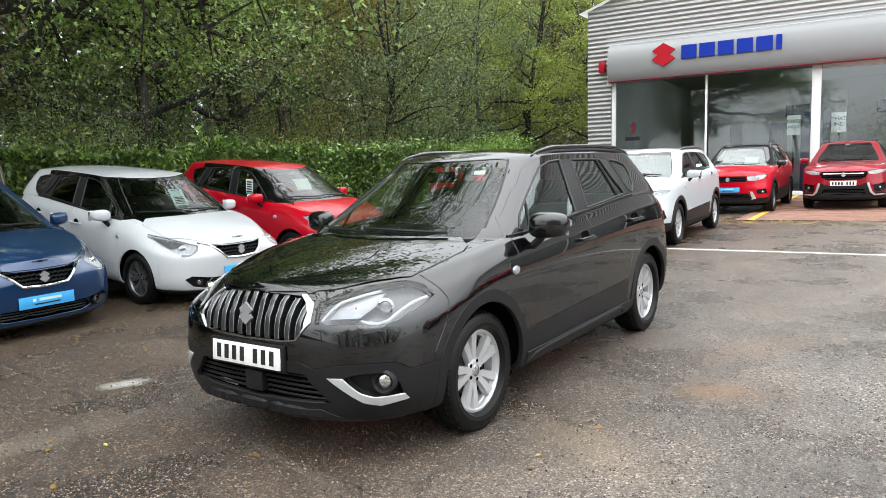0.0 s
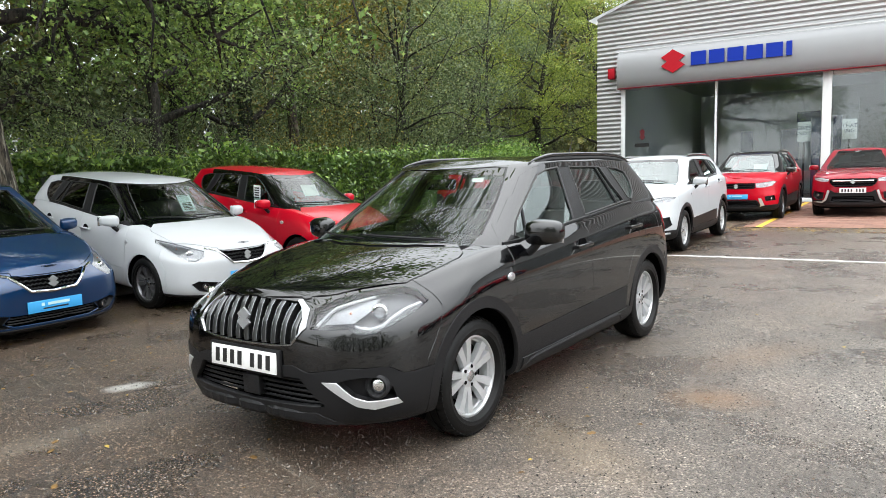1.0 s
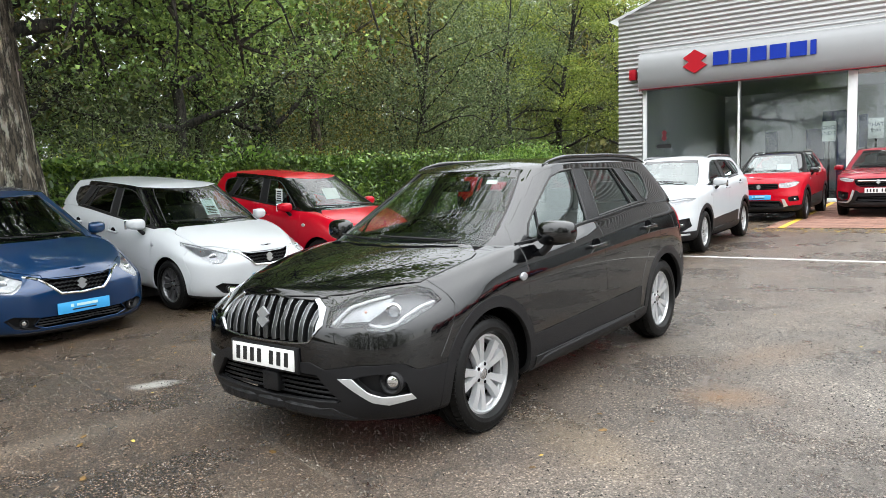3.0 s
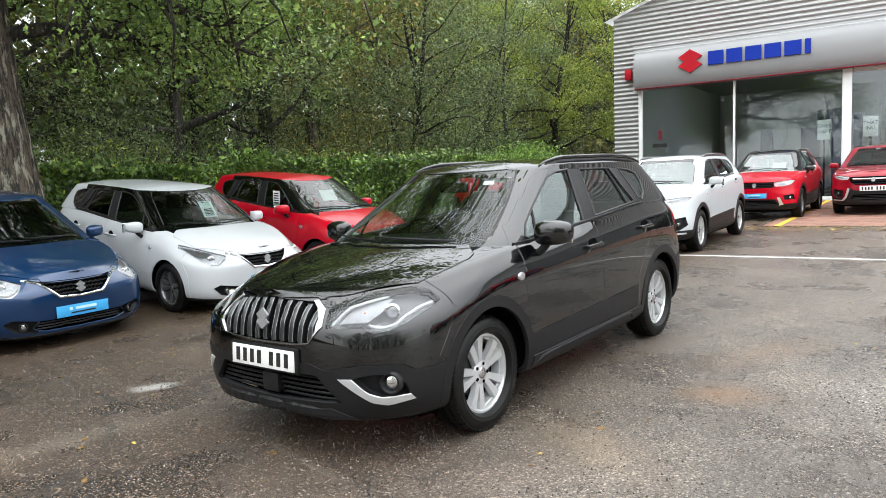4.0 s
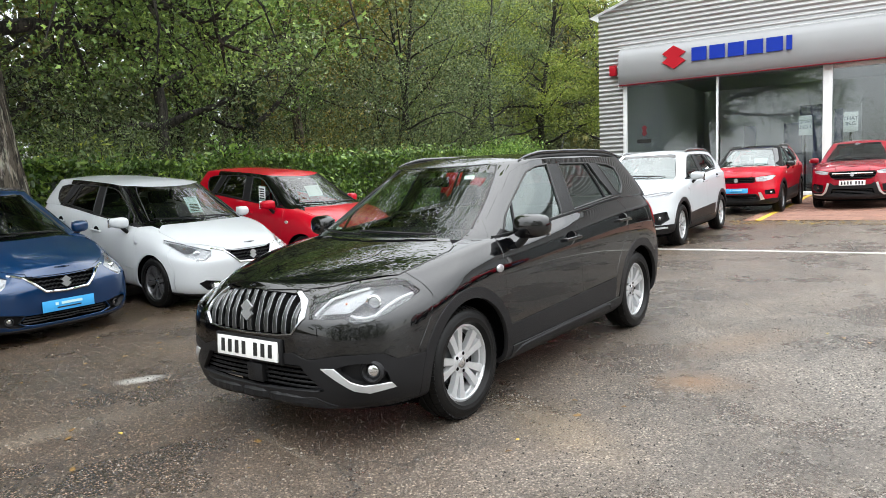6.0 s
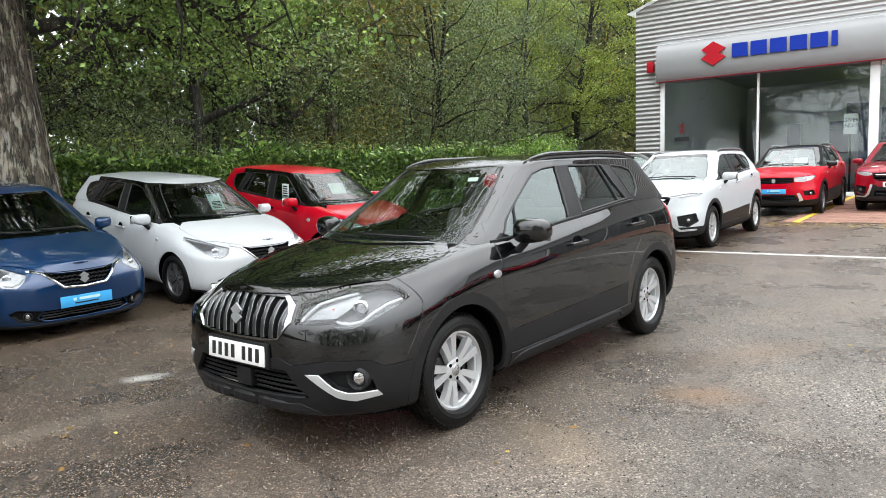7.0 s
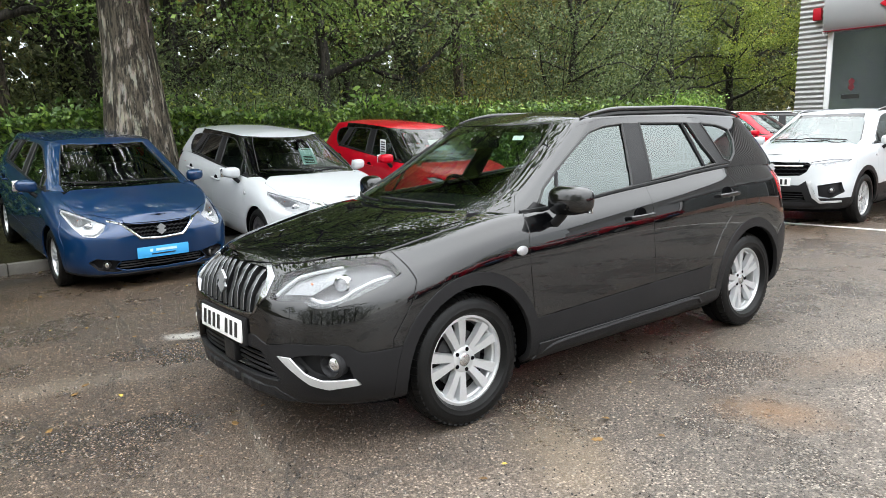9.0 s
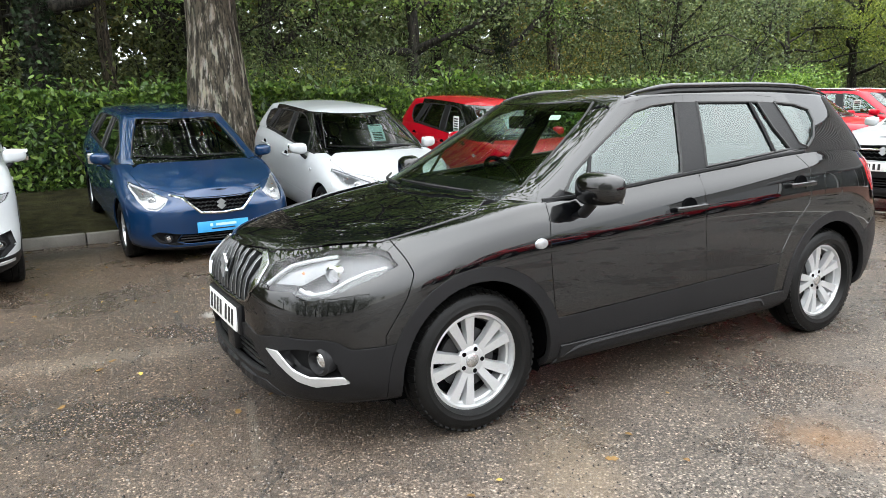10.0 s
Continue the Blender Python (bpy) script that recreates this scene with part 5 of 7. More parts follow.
# cars across the forecourt, seen only as reflections in paint and glass
for k, (src, yy) in enumerate(((redx, 3.6), (carA, 6.4), (redx, 9.2), (carA, 12.0))):
    tagged(copy_thing(src, pose(9.0 + 0.2 * (k % 3), yy, 0, 0, 0, -90 + 2 * (k % 2))), group="cars across the forecourt")


# ---- ground ----
def ground_material():
    """Old wet tarmac: stone chips in dark binder, damp glossy patches, brown silt and moss."""
    m = bpy.data.materials.new("wet_tarmac")
    m.use_nodes = True
    n, l = m.node_tree.nodes, m.node_tree.links
    b = n["Principled BSDF"]
    co = n.new("ShaderNodeTexCoord")

    def noise_at(scale, detail=5.0, rough=0.6):
        t = n.new("ShaderNodeTexNoise")
        t.inputs["Scale"].default_value, t.inputs["Detail"].default_value, t.inputs["Roughness"].default_value = scale, detail, rough
        l.new(co.outputs["Object"], t.inputs["Vector"])
        return t.outputs["Fac"]

    def ramp(src, stops):
        r = n.new("ShaderNodeValToRGB")
        while len(r.color_ramp.elements) < len(stops):
            r.color_ramp.elements.new(0.5)
        for e, (p, c) in zip(r.color_ramp.elements, stops):
            e.position, e.color = p, (*c, 1)
        l.new(src, r.inputs[0])
        return r.outputs[0]

    def mix(a, b_, fac, mode="MIX"):
        x = n.new("ShaderNodeMix")
        x.data_type, x.blend_type = "RGBA", mode
        for sock, v in (("A", a), ("B", b_), ("Factor", fac)):
            if isinstance(v, (int, float)):
                x.inputs[sock].default_value = v
            elif isinstance(v, tuple):
                x.inputs[sock].default_value = (*v, 1)
            else:
                l.new(v, x.inputs[sock])
        return x.outputs["Result"]

    chips = n.new("ShaderNodeTexVoronoi")
    chips.inputs["Scale"].default_value = 92
    l.new(co.outputs["Object"], chips.inputs["Vector"])
    sep = n.new("ShaderNodeSeparateColor")
    l.new(chips.outputs["Color"], sep.inputs[0])
    stone = ramp(sep.outputs[0], [(0.0, (0.022, 0.020, 0.018)), (0.50, (0.125, 0.112, 0.096)), (0.80, (0.30, 0.262, 0.222)), (1.0, (0.85, 0.77, 0.67))])
    binder = ramp(chips.outputs["Distance"], [(0.22, (1, 1, 1)), (0.62, (0.16, 0.15, 0.14))])
    col = mix(stone, binder, 1.0, "MULTIPLY")
    # smoother grey towards +x, with the chips' black shadows painted as dark pits
    pits = n.new("ShaderNodeTexVoronoi")
    pits.inputs["Scale"].default_value = 100
    l.new(co.outputs["Object"], pits.inputs["Vector"])
    psep = n.new("ShaderNodeSeparateColor")
    l.new(pits.outputs["Color"], psep.inputs[0])
    grey = ramp(psep.outputs[1], [(0.0, (0.012, 0.011, 0.011)), (0.22, (0.030, 0.028, 0.026)), (0.28, (0.120, 0.113, 0.106)), (0.85, (0.235, 0.221, 0.206)), (1.0, (0.70, 0.65, 0.58))])
    grey = mix(grey, ramp(pits.outputs["Distance"], [(0.35, (1, 1, 1)), (0.85, (0.55, 0.54, 0.52))]), 1.0, "MULTIPLY")
    wx, wr = n.new("ShaderNodeSeparateXYZ"), n.new("ShaderNodeMath")
    l.new(co.outputs["Object"], wx.inputs[0])
    wr.operation = "MULTIPLY_ADD"
    wr.inputs[1].default_value = 5.0
    l.new(noise_at(0.5, 5), wr.inputs[0])
    l.new(wx.outputs["X"], wr.inputs[2])
    wm2 = n.new("ShaderNodeMapRange")
    wm2.inputs["From Min"].default_value, wm2.inputs["From Max"].default_value, wm2.inputs["To Max"].default_value = 2.6, 5.0, 0.7
    l.new(wr.outputs[0], wm2.inputs["Value"])
    col = mix(col, grey, wm2.outputs[0])
    silt = ramp(noise_at(0.55, 6), [(0.38, (0, 0, 0)), (0.68, (0.32, 0.32, 0.32))])
    col = mix(col, (0.135, 0.094, 0.064), silt)
    # colour browned and darkened towards the verge, painting in the woods' dark reflection
    xyz, side = n.new("ShaderNodeSeparateXYZ"), n.new("ShaderNodeMapRange")
    l.new(co.outputs["Object"], xyz.inputs[0])
    l.new(xyz.outputs["X"], side.inputs["Value"])
    side.inputs["From Min"].default_value, side.inputs["From Max"].default_value = 3.6, -0.6
    side.inputs["To Max"].default_value = 0.8
    col = mix(col, mix(col, (0.57, 0.425, 0.305), 1.0, "MULTIPLY"), side.outputs[0])

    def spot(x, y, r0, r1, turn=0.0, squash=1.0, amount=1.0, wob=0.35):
        """A ragged-edged patch of colour, for stains and darker areas."""
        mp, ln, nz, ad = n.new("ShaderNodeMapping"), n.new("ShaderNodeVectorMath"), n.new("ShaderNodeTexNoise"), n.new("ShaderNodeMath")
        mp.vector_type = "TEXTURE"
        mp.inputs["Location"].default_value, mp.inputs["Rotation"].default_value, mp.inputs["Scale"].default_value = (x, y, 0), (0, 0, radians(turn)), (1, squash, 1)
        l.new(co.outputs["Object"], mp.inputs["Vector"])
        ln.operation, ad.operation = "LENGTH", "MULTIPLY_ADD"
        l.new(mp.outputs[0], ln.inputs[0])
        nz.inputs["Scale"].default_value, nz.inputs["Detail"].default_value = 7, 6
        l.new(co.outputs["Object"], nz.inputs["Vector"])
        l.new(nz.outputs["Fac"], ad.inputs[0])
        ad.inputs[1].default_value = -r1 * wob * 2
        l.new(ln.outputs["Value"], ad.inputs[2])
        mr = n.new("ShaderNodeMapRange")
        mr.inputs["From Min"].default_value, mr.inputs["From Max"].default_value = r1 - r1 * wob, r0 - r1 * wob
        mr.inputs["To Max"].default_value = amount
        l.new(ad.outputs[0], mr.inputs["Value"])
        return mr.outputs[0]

    # stains and patches; dark brown ovals beside the crossover and under the parked row
    for x, y, r0, r1, turn, sq, am, c in ((1.76, 1.22, 0.05, 0.36, 20, 0.7, 0.55, (0.20, 0.105, 0.042)), (1.3, 0.15, 0.1, 0.75, -30, 0.4, 0.4, (0.20, 0.15, 0.095)),
                                          (-1.9, -0.5, 0.08, 0.22, 55, 0.55, 0.85, (0.36, 0.35, 0.33)), (-2.9, -1.1, 0.3, 0.9, 35, 0.45, 0.6, (0.045, 0.036, 0.026)),
                                          (-3.2, 0.6, 0.2, 0.9, 10, 0.6, 0.5, (0.055, 0.042, 0.03)), (-0.2, -2.2, 0.2, 0.9, 0, 0.5, 0.35, (0.06, 0.045, 0.03)), (2.6, 0.3, 0.2, 1.0, 40, 0.4, 0.35, (0.055, 0.05, 0.046)),
                                          (-1.96, -0.83, 0.10, 0.46, -3, 0.07, 0.95, (0.010, 0.009, 0.008)), (-3.2, -0.69, 0.5, 1.1, -6.5, 0.018, 0.8, (0.014, 0.012, 0.010)),
                                          (-1.30, -1.35, 0.25, 0.75, 78, 0.28, 0.22, (0.26, 0.225, 0.18)), (0.22, -0.88, 0.3, 0.6, -13, 0.05, 0.2, (0.28, 0.25, 0.20)),
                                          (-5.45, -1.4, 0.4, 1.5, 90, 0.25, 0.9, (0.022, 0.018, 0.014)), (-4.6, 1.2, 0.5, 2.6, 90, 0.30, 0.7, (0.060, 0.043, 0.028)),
                                          (1.75, 2.35, 0.15, 0.9, 62, 0.35, 0.45, (0.15, 0.095, 0.055)), (-1.45, 1.6, 0.2, 1.6, 85, 0.5, 0.5, (0.070, 0.050, 0.034))):
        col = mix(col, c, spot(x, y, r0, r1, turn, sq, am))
    # hairline cracks
    ck = n.new("ShaderNodeTexVoronoi")
    ck.feature = "DISTANCE_TO_EDGE"
    ck.inputs["Scale"].default_value = 0.42
    wv, wm = n.new("ShaderNodeTexNoise"), n.new("ShaderNodeVectorMath")
    wv.inputs["Scale"].default_value, wv.inputs["Detail"].default_value = 3.0, 6
    l.new(co.outputs["Object"], wv.inputs["Vector"])
    wm.operation = "MULTIPLY_ADD"
    wm.inputs[1].default_value = (0.5, 0.5, 0.5)
    l.new(wv.outputs["Color"], wm.inputs[0])
    l.new(co.outputs["Object"], wm.inputs[2])
    l.new(wm.outputs[0], ck.inputs["Vector"])
    crack = mix(ramp(ck.outputs["Distance"], [(0.0, (0.8, 0.8, 0.8)), (0.006, (0, 0, 0))]), ramp(noise_at(0.35, 2), [(0.47, (0, 0, 0)), (0.56, (1, 1, 1))]), 1.0, "MULTIPLY")
    col = mix(col, (0.012, 0.011, 0.010), crack)
    pale = ramp(noise_at(1.6, 7, 0.7), [(0.56, (0, 0, 0)), (0.74, (0.12, 0.12, 0.12))])
    col = mix(col, (0.20, 0.172, 0.14), pale)
    damp = noise_at(0.9, 6, 0.65)
    col = mix(col, ramp(damp, [(0.35, (0.92, 0.92, 0.92)), (0.62, (1.65, 1.65, 1.65))]), 1.0, "MULTIPLY")
    col = mix(col, (0.875, 0.87, 0.855), 1.0, "MULTIPLY")
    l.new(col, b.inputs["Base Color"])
    b.inputs["Specular IOR Level"].default_value = 0.5
    l.new(ramp(damp, [(0.34, (0.18, 0.18, 0.18)), (0.62, (0.42, 0.42, 0.42))]), b.inputs["Roughness"])
    h = n.new("ShaderNodeMath")
    h.operation = "MULTIPLY_ADD"
    h.inputs[1].default_value = -0.7
    l.new(chips.outputs["Distance"], h.inputs[0])
    l.new(noise_at(260, 2), h.inputs[2])
    bp = n.new("ShaderNodeBump")
    bp.inputs["Strength"].default_value, bp.inputs["Distance"].default_value = 1.0, 0.0055
    l.new(h.outputs[0], bp.inputs["Height"])
    l.new(bp.outputs[0], b.inputs["Normal"])
    return m


bm = bmesh.new()
bmesh.ops.create_grid(bm, x_segments=60, y_segments=60, size=300)
tagged(part("ground", bm, ground_material(), smooth=False), "wet worn grey-brown tarmac forecourt", "ground", kind="structure")

SOIL = material("leaf_strewn_soil", (0.020, 0.016, 0.010), 0.95, 0, 0.8, 5.0, 45, bump=0.06, tint=(0.044, 0.044, 0.014), spec=0.15)
bm = bmesh.new()
xs = [-6.12, -6.6, -7.4, -8.2, -9.0, -10.5, -14, -40, -120]
zs = [0.115, 0.15, 0.23, 0.31, 0.39, 0.43, 0.45, 0.45, 0.45]
ys = np.linspace(-60, 90, 76)
rng = np.random.default_rng(4)
rows = [[bm.verts.new((x, y, z + (0.05 * (rng.random() - 0.5) if -40 < x < -6.5 else 0))) for y in ys] for x, z in zip(xs, zs)]
for p, q in zip(rows, rows[1:]):
    for k in range(len(ys) - 1):
        bm.faces.new((p[k], q[k], q[k + 1], p[k + 1]))
bmesh.ops.recalc_face_normals(bm, faces=bm.faces)
tagged(part("verge", bm, SOIL), "bare soil bank with moss and fallen leaves", "ground", kind="structure")

KERB = material("concrete_kerb", (0.165, 0.155, 0.135), 0.85, 0, 0.35, 5, 120, bump=0.004, obj=0.12)
bm = bmesh.new()
box(bm, (0, 0, 0.055), (0.125, 0.905, 0.15), 0.012)
kerb_mesh = part("kerb_stone", bm, KERB)
kerb = thing("kerb", pose(-6.06, 0, 0), "weathered concrete kerb along the verge", "kerb", kind="structure")
kerb_mesh.parent = kerb
kerb_mesh.matrix_local = pose(0, -8, 0)
for k in range(1, 28):
    o = new("kerb_stone", kerb_mesh.data)
    o.parent = kerb
    o.matrix_local = pose(0.006 * math.sin(k * 2.1), -8 + k * 0.915, 0.004 * math.sin(k * 1.3), 0, 0, 0.3 * math.sin(k))

LINE_WHITE = material("worn_white_line", (0.62, 0.61, 0.58), 0.7, 0, 0.25, 9, 60)
LINE_YELLOW = material("worn_yellow_line", (0.62, 0.40, 0.03), 0.7, 0, 0.25, 9, 60)


def stripe(name, a, b_, w, mat, label, z=0.002):
    d = Vector((b_[0] - a[0], b_[1] - a[1], 0))
    bm = bmesh.new()
    box(bm, (0, 0, 0.002), (d.length, w, 0.005))
    tagged(part(name, bm, mat, m=pose((a[0] + b_[0]) / 2, (a[1] + b_[1]) / 2, z, 0, 0, math.degrees(math.atan2(d.y, d.x)))), label, "road marking", kind="structure")


stripe("bay_line", (-3.0, 7.72), (14, 8.15), 0.085, LINE_WHITE, "worn white bay line across the tarmac")

# ---- showroom ----
UP = Vector((0.00675, 0.0342, 0.9994)).normalized()
ALONG = Vector((math.cos(radians(2.4)), math.sin(radians(2.4)), 0))
ALONG = (ALONG - UP * ALONG.dot(UP)).normalized()
INTO = UP.cross(ALONG)
SHOP = Matrix((ALONG, INTO, UP)).transposed().to_4x4()
SHOP.translation = (-0.7, 21.3, 0)
CLAD = material("silver_profiled_steel", (0.34, 0.34, 0.335), 0.42, 0.35, 0.05, 2, 40)
PANEL = material("satin_grey_fascia", (0.255, 0.26, 0.265), 0.45, 0.1, 0.04, 1.5, 60)
WHITE_METAL = material("white_powder_coat", (0.76, 0.77, 0.77), 0.4, 0, 0.04, 4, 60)
SIGN_RED = material("red_sign", (0.40, 0.006, 0.016), 0.5, 0, 0.05, spec=0.2)
SIGN_BLUE = material("blue_sign", (0.003, 0.026, 0.30), 0.5, 0, 0.05, spec=0.2)
WALL_IN = material("grey_plaster", (0.40, 0.41, 0.42), 0.85, 0, 0.05, 2, 60)
FLOOR_IN = material("grey_floor_tile", (0.30, 0.30, 0.30), 0.35, 0, 0.1, 2, 60)
SHOP_GLASS = pane_material("shop_glass", (0.80, 0.84, 0.84), ior=1.48)
LINE_RED = material("maroon_trim", (0.16, 0.008, 0.014), 0.5, 0, 0.08, spec=0.2)
STICKER_RED = material("dull_red_film", (0.10, 0.008, 0.014), 0.5, 0, 0.1)
GREY_PAPER = material("navy_banner", (0.02, 0.03, 0.08), 0.6, 0, 0.1)


def shop_part(name, bm, mat, label, category="wall", kind="structure", smooth=False):
    return tagged(part(name, bm, mat, smooth=smooth, m=SHOP), label, category, kind=kind)


LEFT, RIGHT, EAVE, SLOPE, APEX = -7.2, 22.0, 6.45, 0.34, 7.4


def roof_h(a):
    return EAVE + SLOPE * ((a - LEFT) if a < APEX else (2 * APEX - LEFT - a))


bm = bmesh.new()
pitch, amp = 0.1525, 0.022
for base, top, a0, a1 in ((0.0, 3.9, LEFT, -6.33), (3.9, 12.0, LEFT, RIGHT)):
    steps = int((top - base) / pitch * 8)
    prev = None
    for k in range(steps + 1):
        h = base + (top - base) * k / steps
        d = -amp * math.cos(2 * math.pi * h / pitch)
        l0 = a0 if h <= EAVE else LEFT + (h - EAVE) / SLOPE
        r0 = a1 if h <= EAVE else 2 * APEX - LEFT - (h - EAVE) / SLOPE
        r0 = min(r0, a1)
        if l0 >= r0:
            break
        cur = [bm.verts.new((l0, d, h)), bm.verts.new((r0, d, h))]
        if prev:
            bm.faces.new((prev[0], prev[1], cur[1], cur[0]))
        prev = cur
shop_part("wall_south", bm, CLAD, "silver corrugated steel cladding of the showroom gable", smooth=True)
bm = bmesh.new()
box(bm, (LEFT + 0.1, 9, 3.2), (0.2, 17.9, 6.4))
box(bm, ((LEFT + RIGHT) / 2, 18.1, 3.2), (RIGHT - LEFT, 0.2, 6.4))
box(bm, (RIGHT - 0.1, 9, 3.2), (0.2, 17.9, 6.4))
shop_part("wall_back", bm, CLAD, "plain steel clad side and rear walls")
bm = bmesh.new()
for a0, a1 in ((LEFT - 0.28, APEX), (2 * APEX - LEFT + 0.28, APEX)):
    vs = [bm.verts.new(p) for p in ((a0, -0.18, roof_h(a0) + 0.03), (a1, -0.18, roof_h(a1) + 0.03), (a1, 18.4, roof_h(a1) + 0.03), (a0, 18.4, roof_h(a0) + 0.03))]
    bm.faces.new(vs)
bmesh.ops.solidify(bm, geom=bm.faces[:], thickness=0.34)
bmesh.ops.recalc_face_normals(bm, faces=bm.faces)
shop_part("roof", bm, WHITE_METAL, "pitched grey steel roof with a flat verge trim", "roof")
bm = bmesh.new()
prof = [(-0.02, 3.90), (-0.30, 3.90), (-0.36, 3.97), (-0.42, 4.25), (-0.43, 4.55), (-0.40, 4.85), (-0.30, 5.08), (-0.18, 5.15), (-0.02, 5.15)]
va = [bm.verts.new((-6.33, y, z)) for y, z in prof]
vb = [bm.verts.new((16.0, y, z)) for y, z in prof]
for k in range(len(prof) - 1):
    bm.faces.new((va[k], va[k + 1], vb[k + 1], vb[k]))
bm.faces.new(va)
bm.faces.new(vb)
bmesh.ops.recalc_face_normals(bm, faces=bm.faces)
fascia = thing("fascia_sign", SHOP, "long silver-grey fascia with red underline and blue blocks", "sign")
part("fascia_panel", bm, PANEL, fascia)
bm = bmesh.new()
box(bm, (4.83, -0.36, 3.895), (22.3, 0.06, 0.035), 0.008)
part("red_underline", bm, LINE_RED, fascia)
bm = bmesh.new()
prism(bm, [(-0.385, 0.14), (0.0, 0.38), (0.385, 0.14), (0.19, 0.0), (0.385, -0.14), (0.0, -0.38), (-0.385, -0.14), (-0.19, 0.0)], 0.06, pose(-4.40, -0.49, 4.63))
part("red_mark", bm, SIGN_RED, fascia)
for k in range(6):
    w = 0.47 if k < 5 else 0.16
    a = -3.82 + k * 0.565
    bm = bmesh.new()
    prism(bm, [(a, 4.43), (a + w, 4.43), (a + w, 4.86), (a, 4.86)], 0.05, pose(0, -0.485, 0))
    part("blue_block", bm, SIGN_BLUE, fascia)
bm = bmesh.new()
box(bm, (-6.63, -0.10, 4.47), (0.24, 0.14, 0.36), 0.02)
tagged(part("alarm_box", bm, SIGN_RED, m=SHOP), "red alarm box on the corrugated wall", "alarm box")
glazing = thing("window_1", SHOP, "full height showroom glazing in white frames", "window", kind="structure")
posts = [(-6.23, 0.13), (-3.115, 0.06), (0.095, 0.25), (3.2, 0.06), (6.3, 0.13), (9.4, 0.06), (12.5, 0.06), (15.6, 0.13)]
for a, w in posts:
    bm = bmesh.new()
    box(bm, (a, -0.02, 1.95), (w, 0.10, 3.9), 0.006)
    part("window_frame", bm, WHITE_METAL, glazing)
for (a, w), (a2, w2) in zip(posts, posts[1:]):
    bm = bmesh.new()
    box(bm, ((a + a2) / 2, 0.0, 1.95), (a2 - a - (w + w2) / 2, 0.012, 3.88))
    pn = part("pane", bm, SHOP_GLASS, glazing)
    pn.visible_shadow = False
bm = bmesh.new()
box(bm, (4.7, -0.02, 0.06), (21.8, 0.09, 0.12), 0.005)
box(bm, (1.7, -0.03, 3.84), (2.9, 0.10, 0.12), 0.005)
part("window_sill", bm, WHITE_METAL, glazing)
bm = bmesh.new()
box(bm, (4.7, 0.02, 4.7), (22.4, 0.03, 1.6))
box(bm, (19.0, 0.05, 1.95), (6.5, 0.10, 3.9))
shop_part("wall_inner", bm, WALL_IN, "plastered wall above and beside the glazing")
bm = bmesh.new()
box(bm, (4.7, 7.0, 0.03), (23.5, 13.8, 0.06))
shop_part("floor_showroom", bm, FLOOR_IN, "pale grey tiled showroom floor", "floor")
bm = bmesh.new()
box(bm, (4.7, 13.0, 2.6), (23.4, 0.15, 5.0))
box(bm, (-6.95, 6.5, 2.6), (0.15, 12.8, 5.0))
box(bm, (-2.2, 9.0, 2.0), (5.0, 0.12, 3.9))
shop_part("wall_showroom", bm, WALL_IN, "white painted showroom walls")
bm = bmesh.new()
box(bm, (4.7, 7.0, 4.95), (23.4, 13.6, 0.12))
shop_part("ceiling", bm, WALL_IN, "white suspended showroom ceiling", "ceiling")

CEIL_LIGHT = material("lit_ceiling_panel", (0.9, 0.95, 1.0), 0.5, emit=15.0)
for k in range(4):
    bm = bmesh.new()
    box(bm, (-4 + 3.2 * k, 5.0, 4.86), (0.6, 0.6, 0.04), 0.005)
    tagged(part("ceiling_light", bm, CEIL_LIGHT, m=SHOP), "square lit panel in the showroom ceiling", "ceiling light", "showroom ceiling lights")


def poster(name, a0, a1, h0, h1, mat, lines, label, depth=0.35):
    """A printed board on two feet just inside the glass."""
    p = thing(name, SHOP, label, "poster")
    bm = bmesh.new()
    box(bm, ((a0 + a1) / 2, depth, (h0 + h1) / 2), (a1 - a0, 0.03, h1 - h0), 0.004)
    part("board", bm, mat, p)
    bm = bmesh.new()
    box(bm, ((a0 + a1) / 2, depth + 0.03, h0 / 2 + 0.03), (0.06, 0.03, h0), 0.004)
    box(bm, ((a0 + a1) / 2, depth + 0.03, 0.08), (0.5, 0.35, 0.03), 0.004)
    part("stand", bm, PLASTIC, p)
    for k, word in enumerate(lines):
        cu = bpy.data.curves.new("words", "FONT")
        cu.body, cu.size, cu.align_x = word, (h1 - h0) * 0.26, "CENTER"
        cu.extrude = 0.001
        ob = new("words", cu)
        cu.materials.append(GREY_PAPER)
        ob.parent = p
        ob.matrix_local = pose((a0 + a1) / 2, depth - 0.02, h1 - (h1 - h0) * (0.40 + 0.27 * k), 90, 0, 0)


poster("advertising_board", -0.74, -0.37, 1.86, 2.47, PAPER, ("GIVES", "AND IT"), "white advertising board with bold dark capitals")
poster("advertising_board", 0.49, 0.88, 1.88, 2.48, PAPER, ("THAT", "ING"), "white advertising board with bold dark capitals")
for a0, a1, h1 in ((-0.36, -0.02, 2.55), (0.23, 0.46, 2.62)):
    bm = bmesh.new()
    box(bm, ((a0 + a1) / 2, 0.5, h1 / 2 + 0.05), (a1 - a0, 0.04, h1 - 0.1), 0.005)
    tagged(part("banner_stand", bm, GREY_PAPER, m=SHOP), "tall navy pull-up banner inside the glass", "banner")
bm = bmesh.new()
prism(bm, [(-0.10, 0.10), (0.0, 0.2), (0.10, 0.10), (0.05, 0.0), (0.10, -0.10), (0.0, -0.2), (-0.10, -0.10), (-0.05, 0.0)], 0.004, pose(-5.55, -0.022, 2.32))
tagged(part("window_sticker", bm, STICKER_RED, m=SHOP), "small dull red lozenge sticker on the shop glass", "sticker")
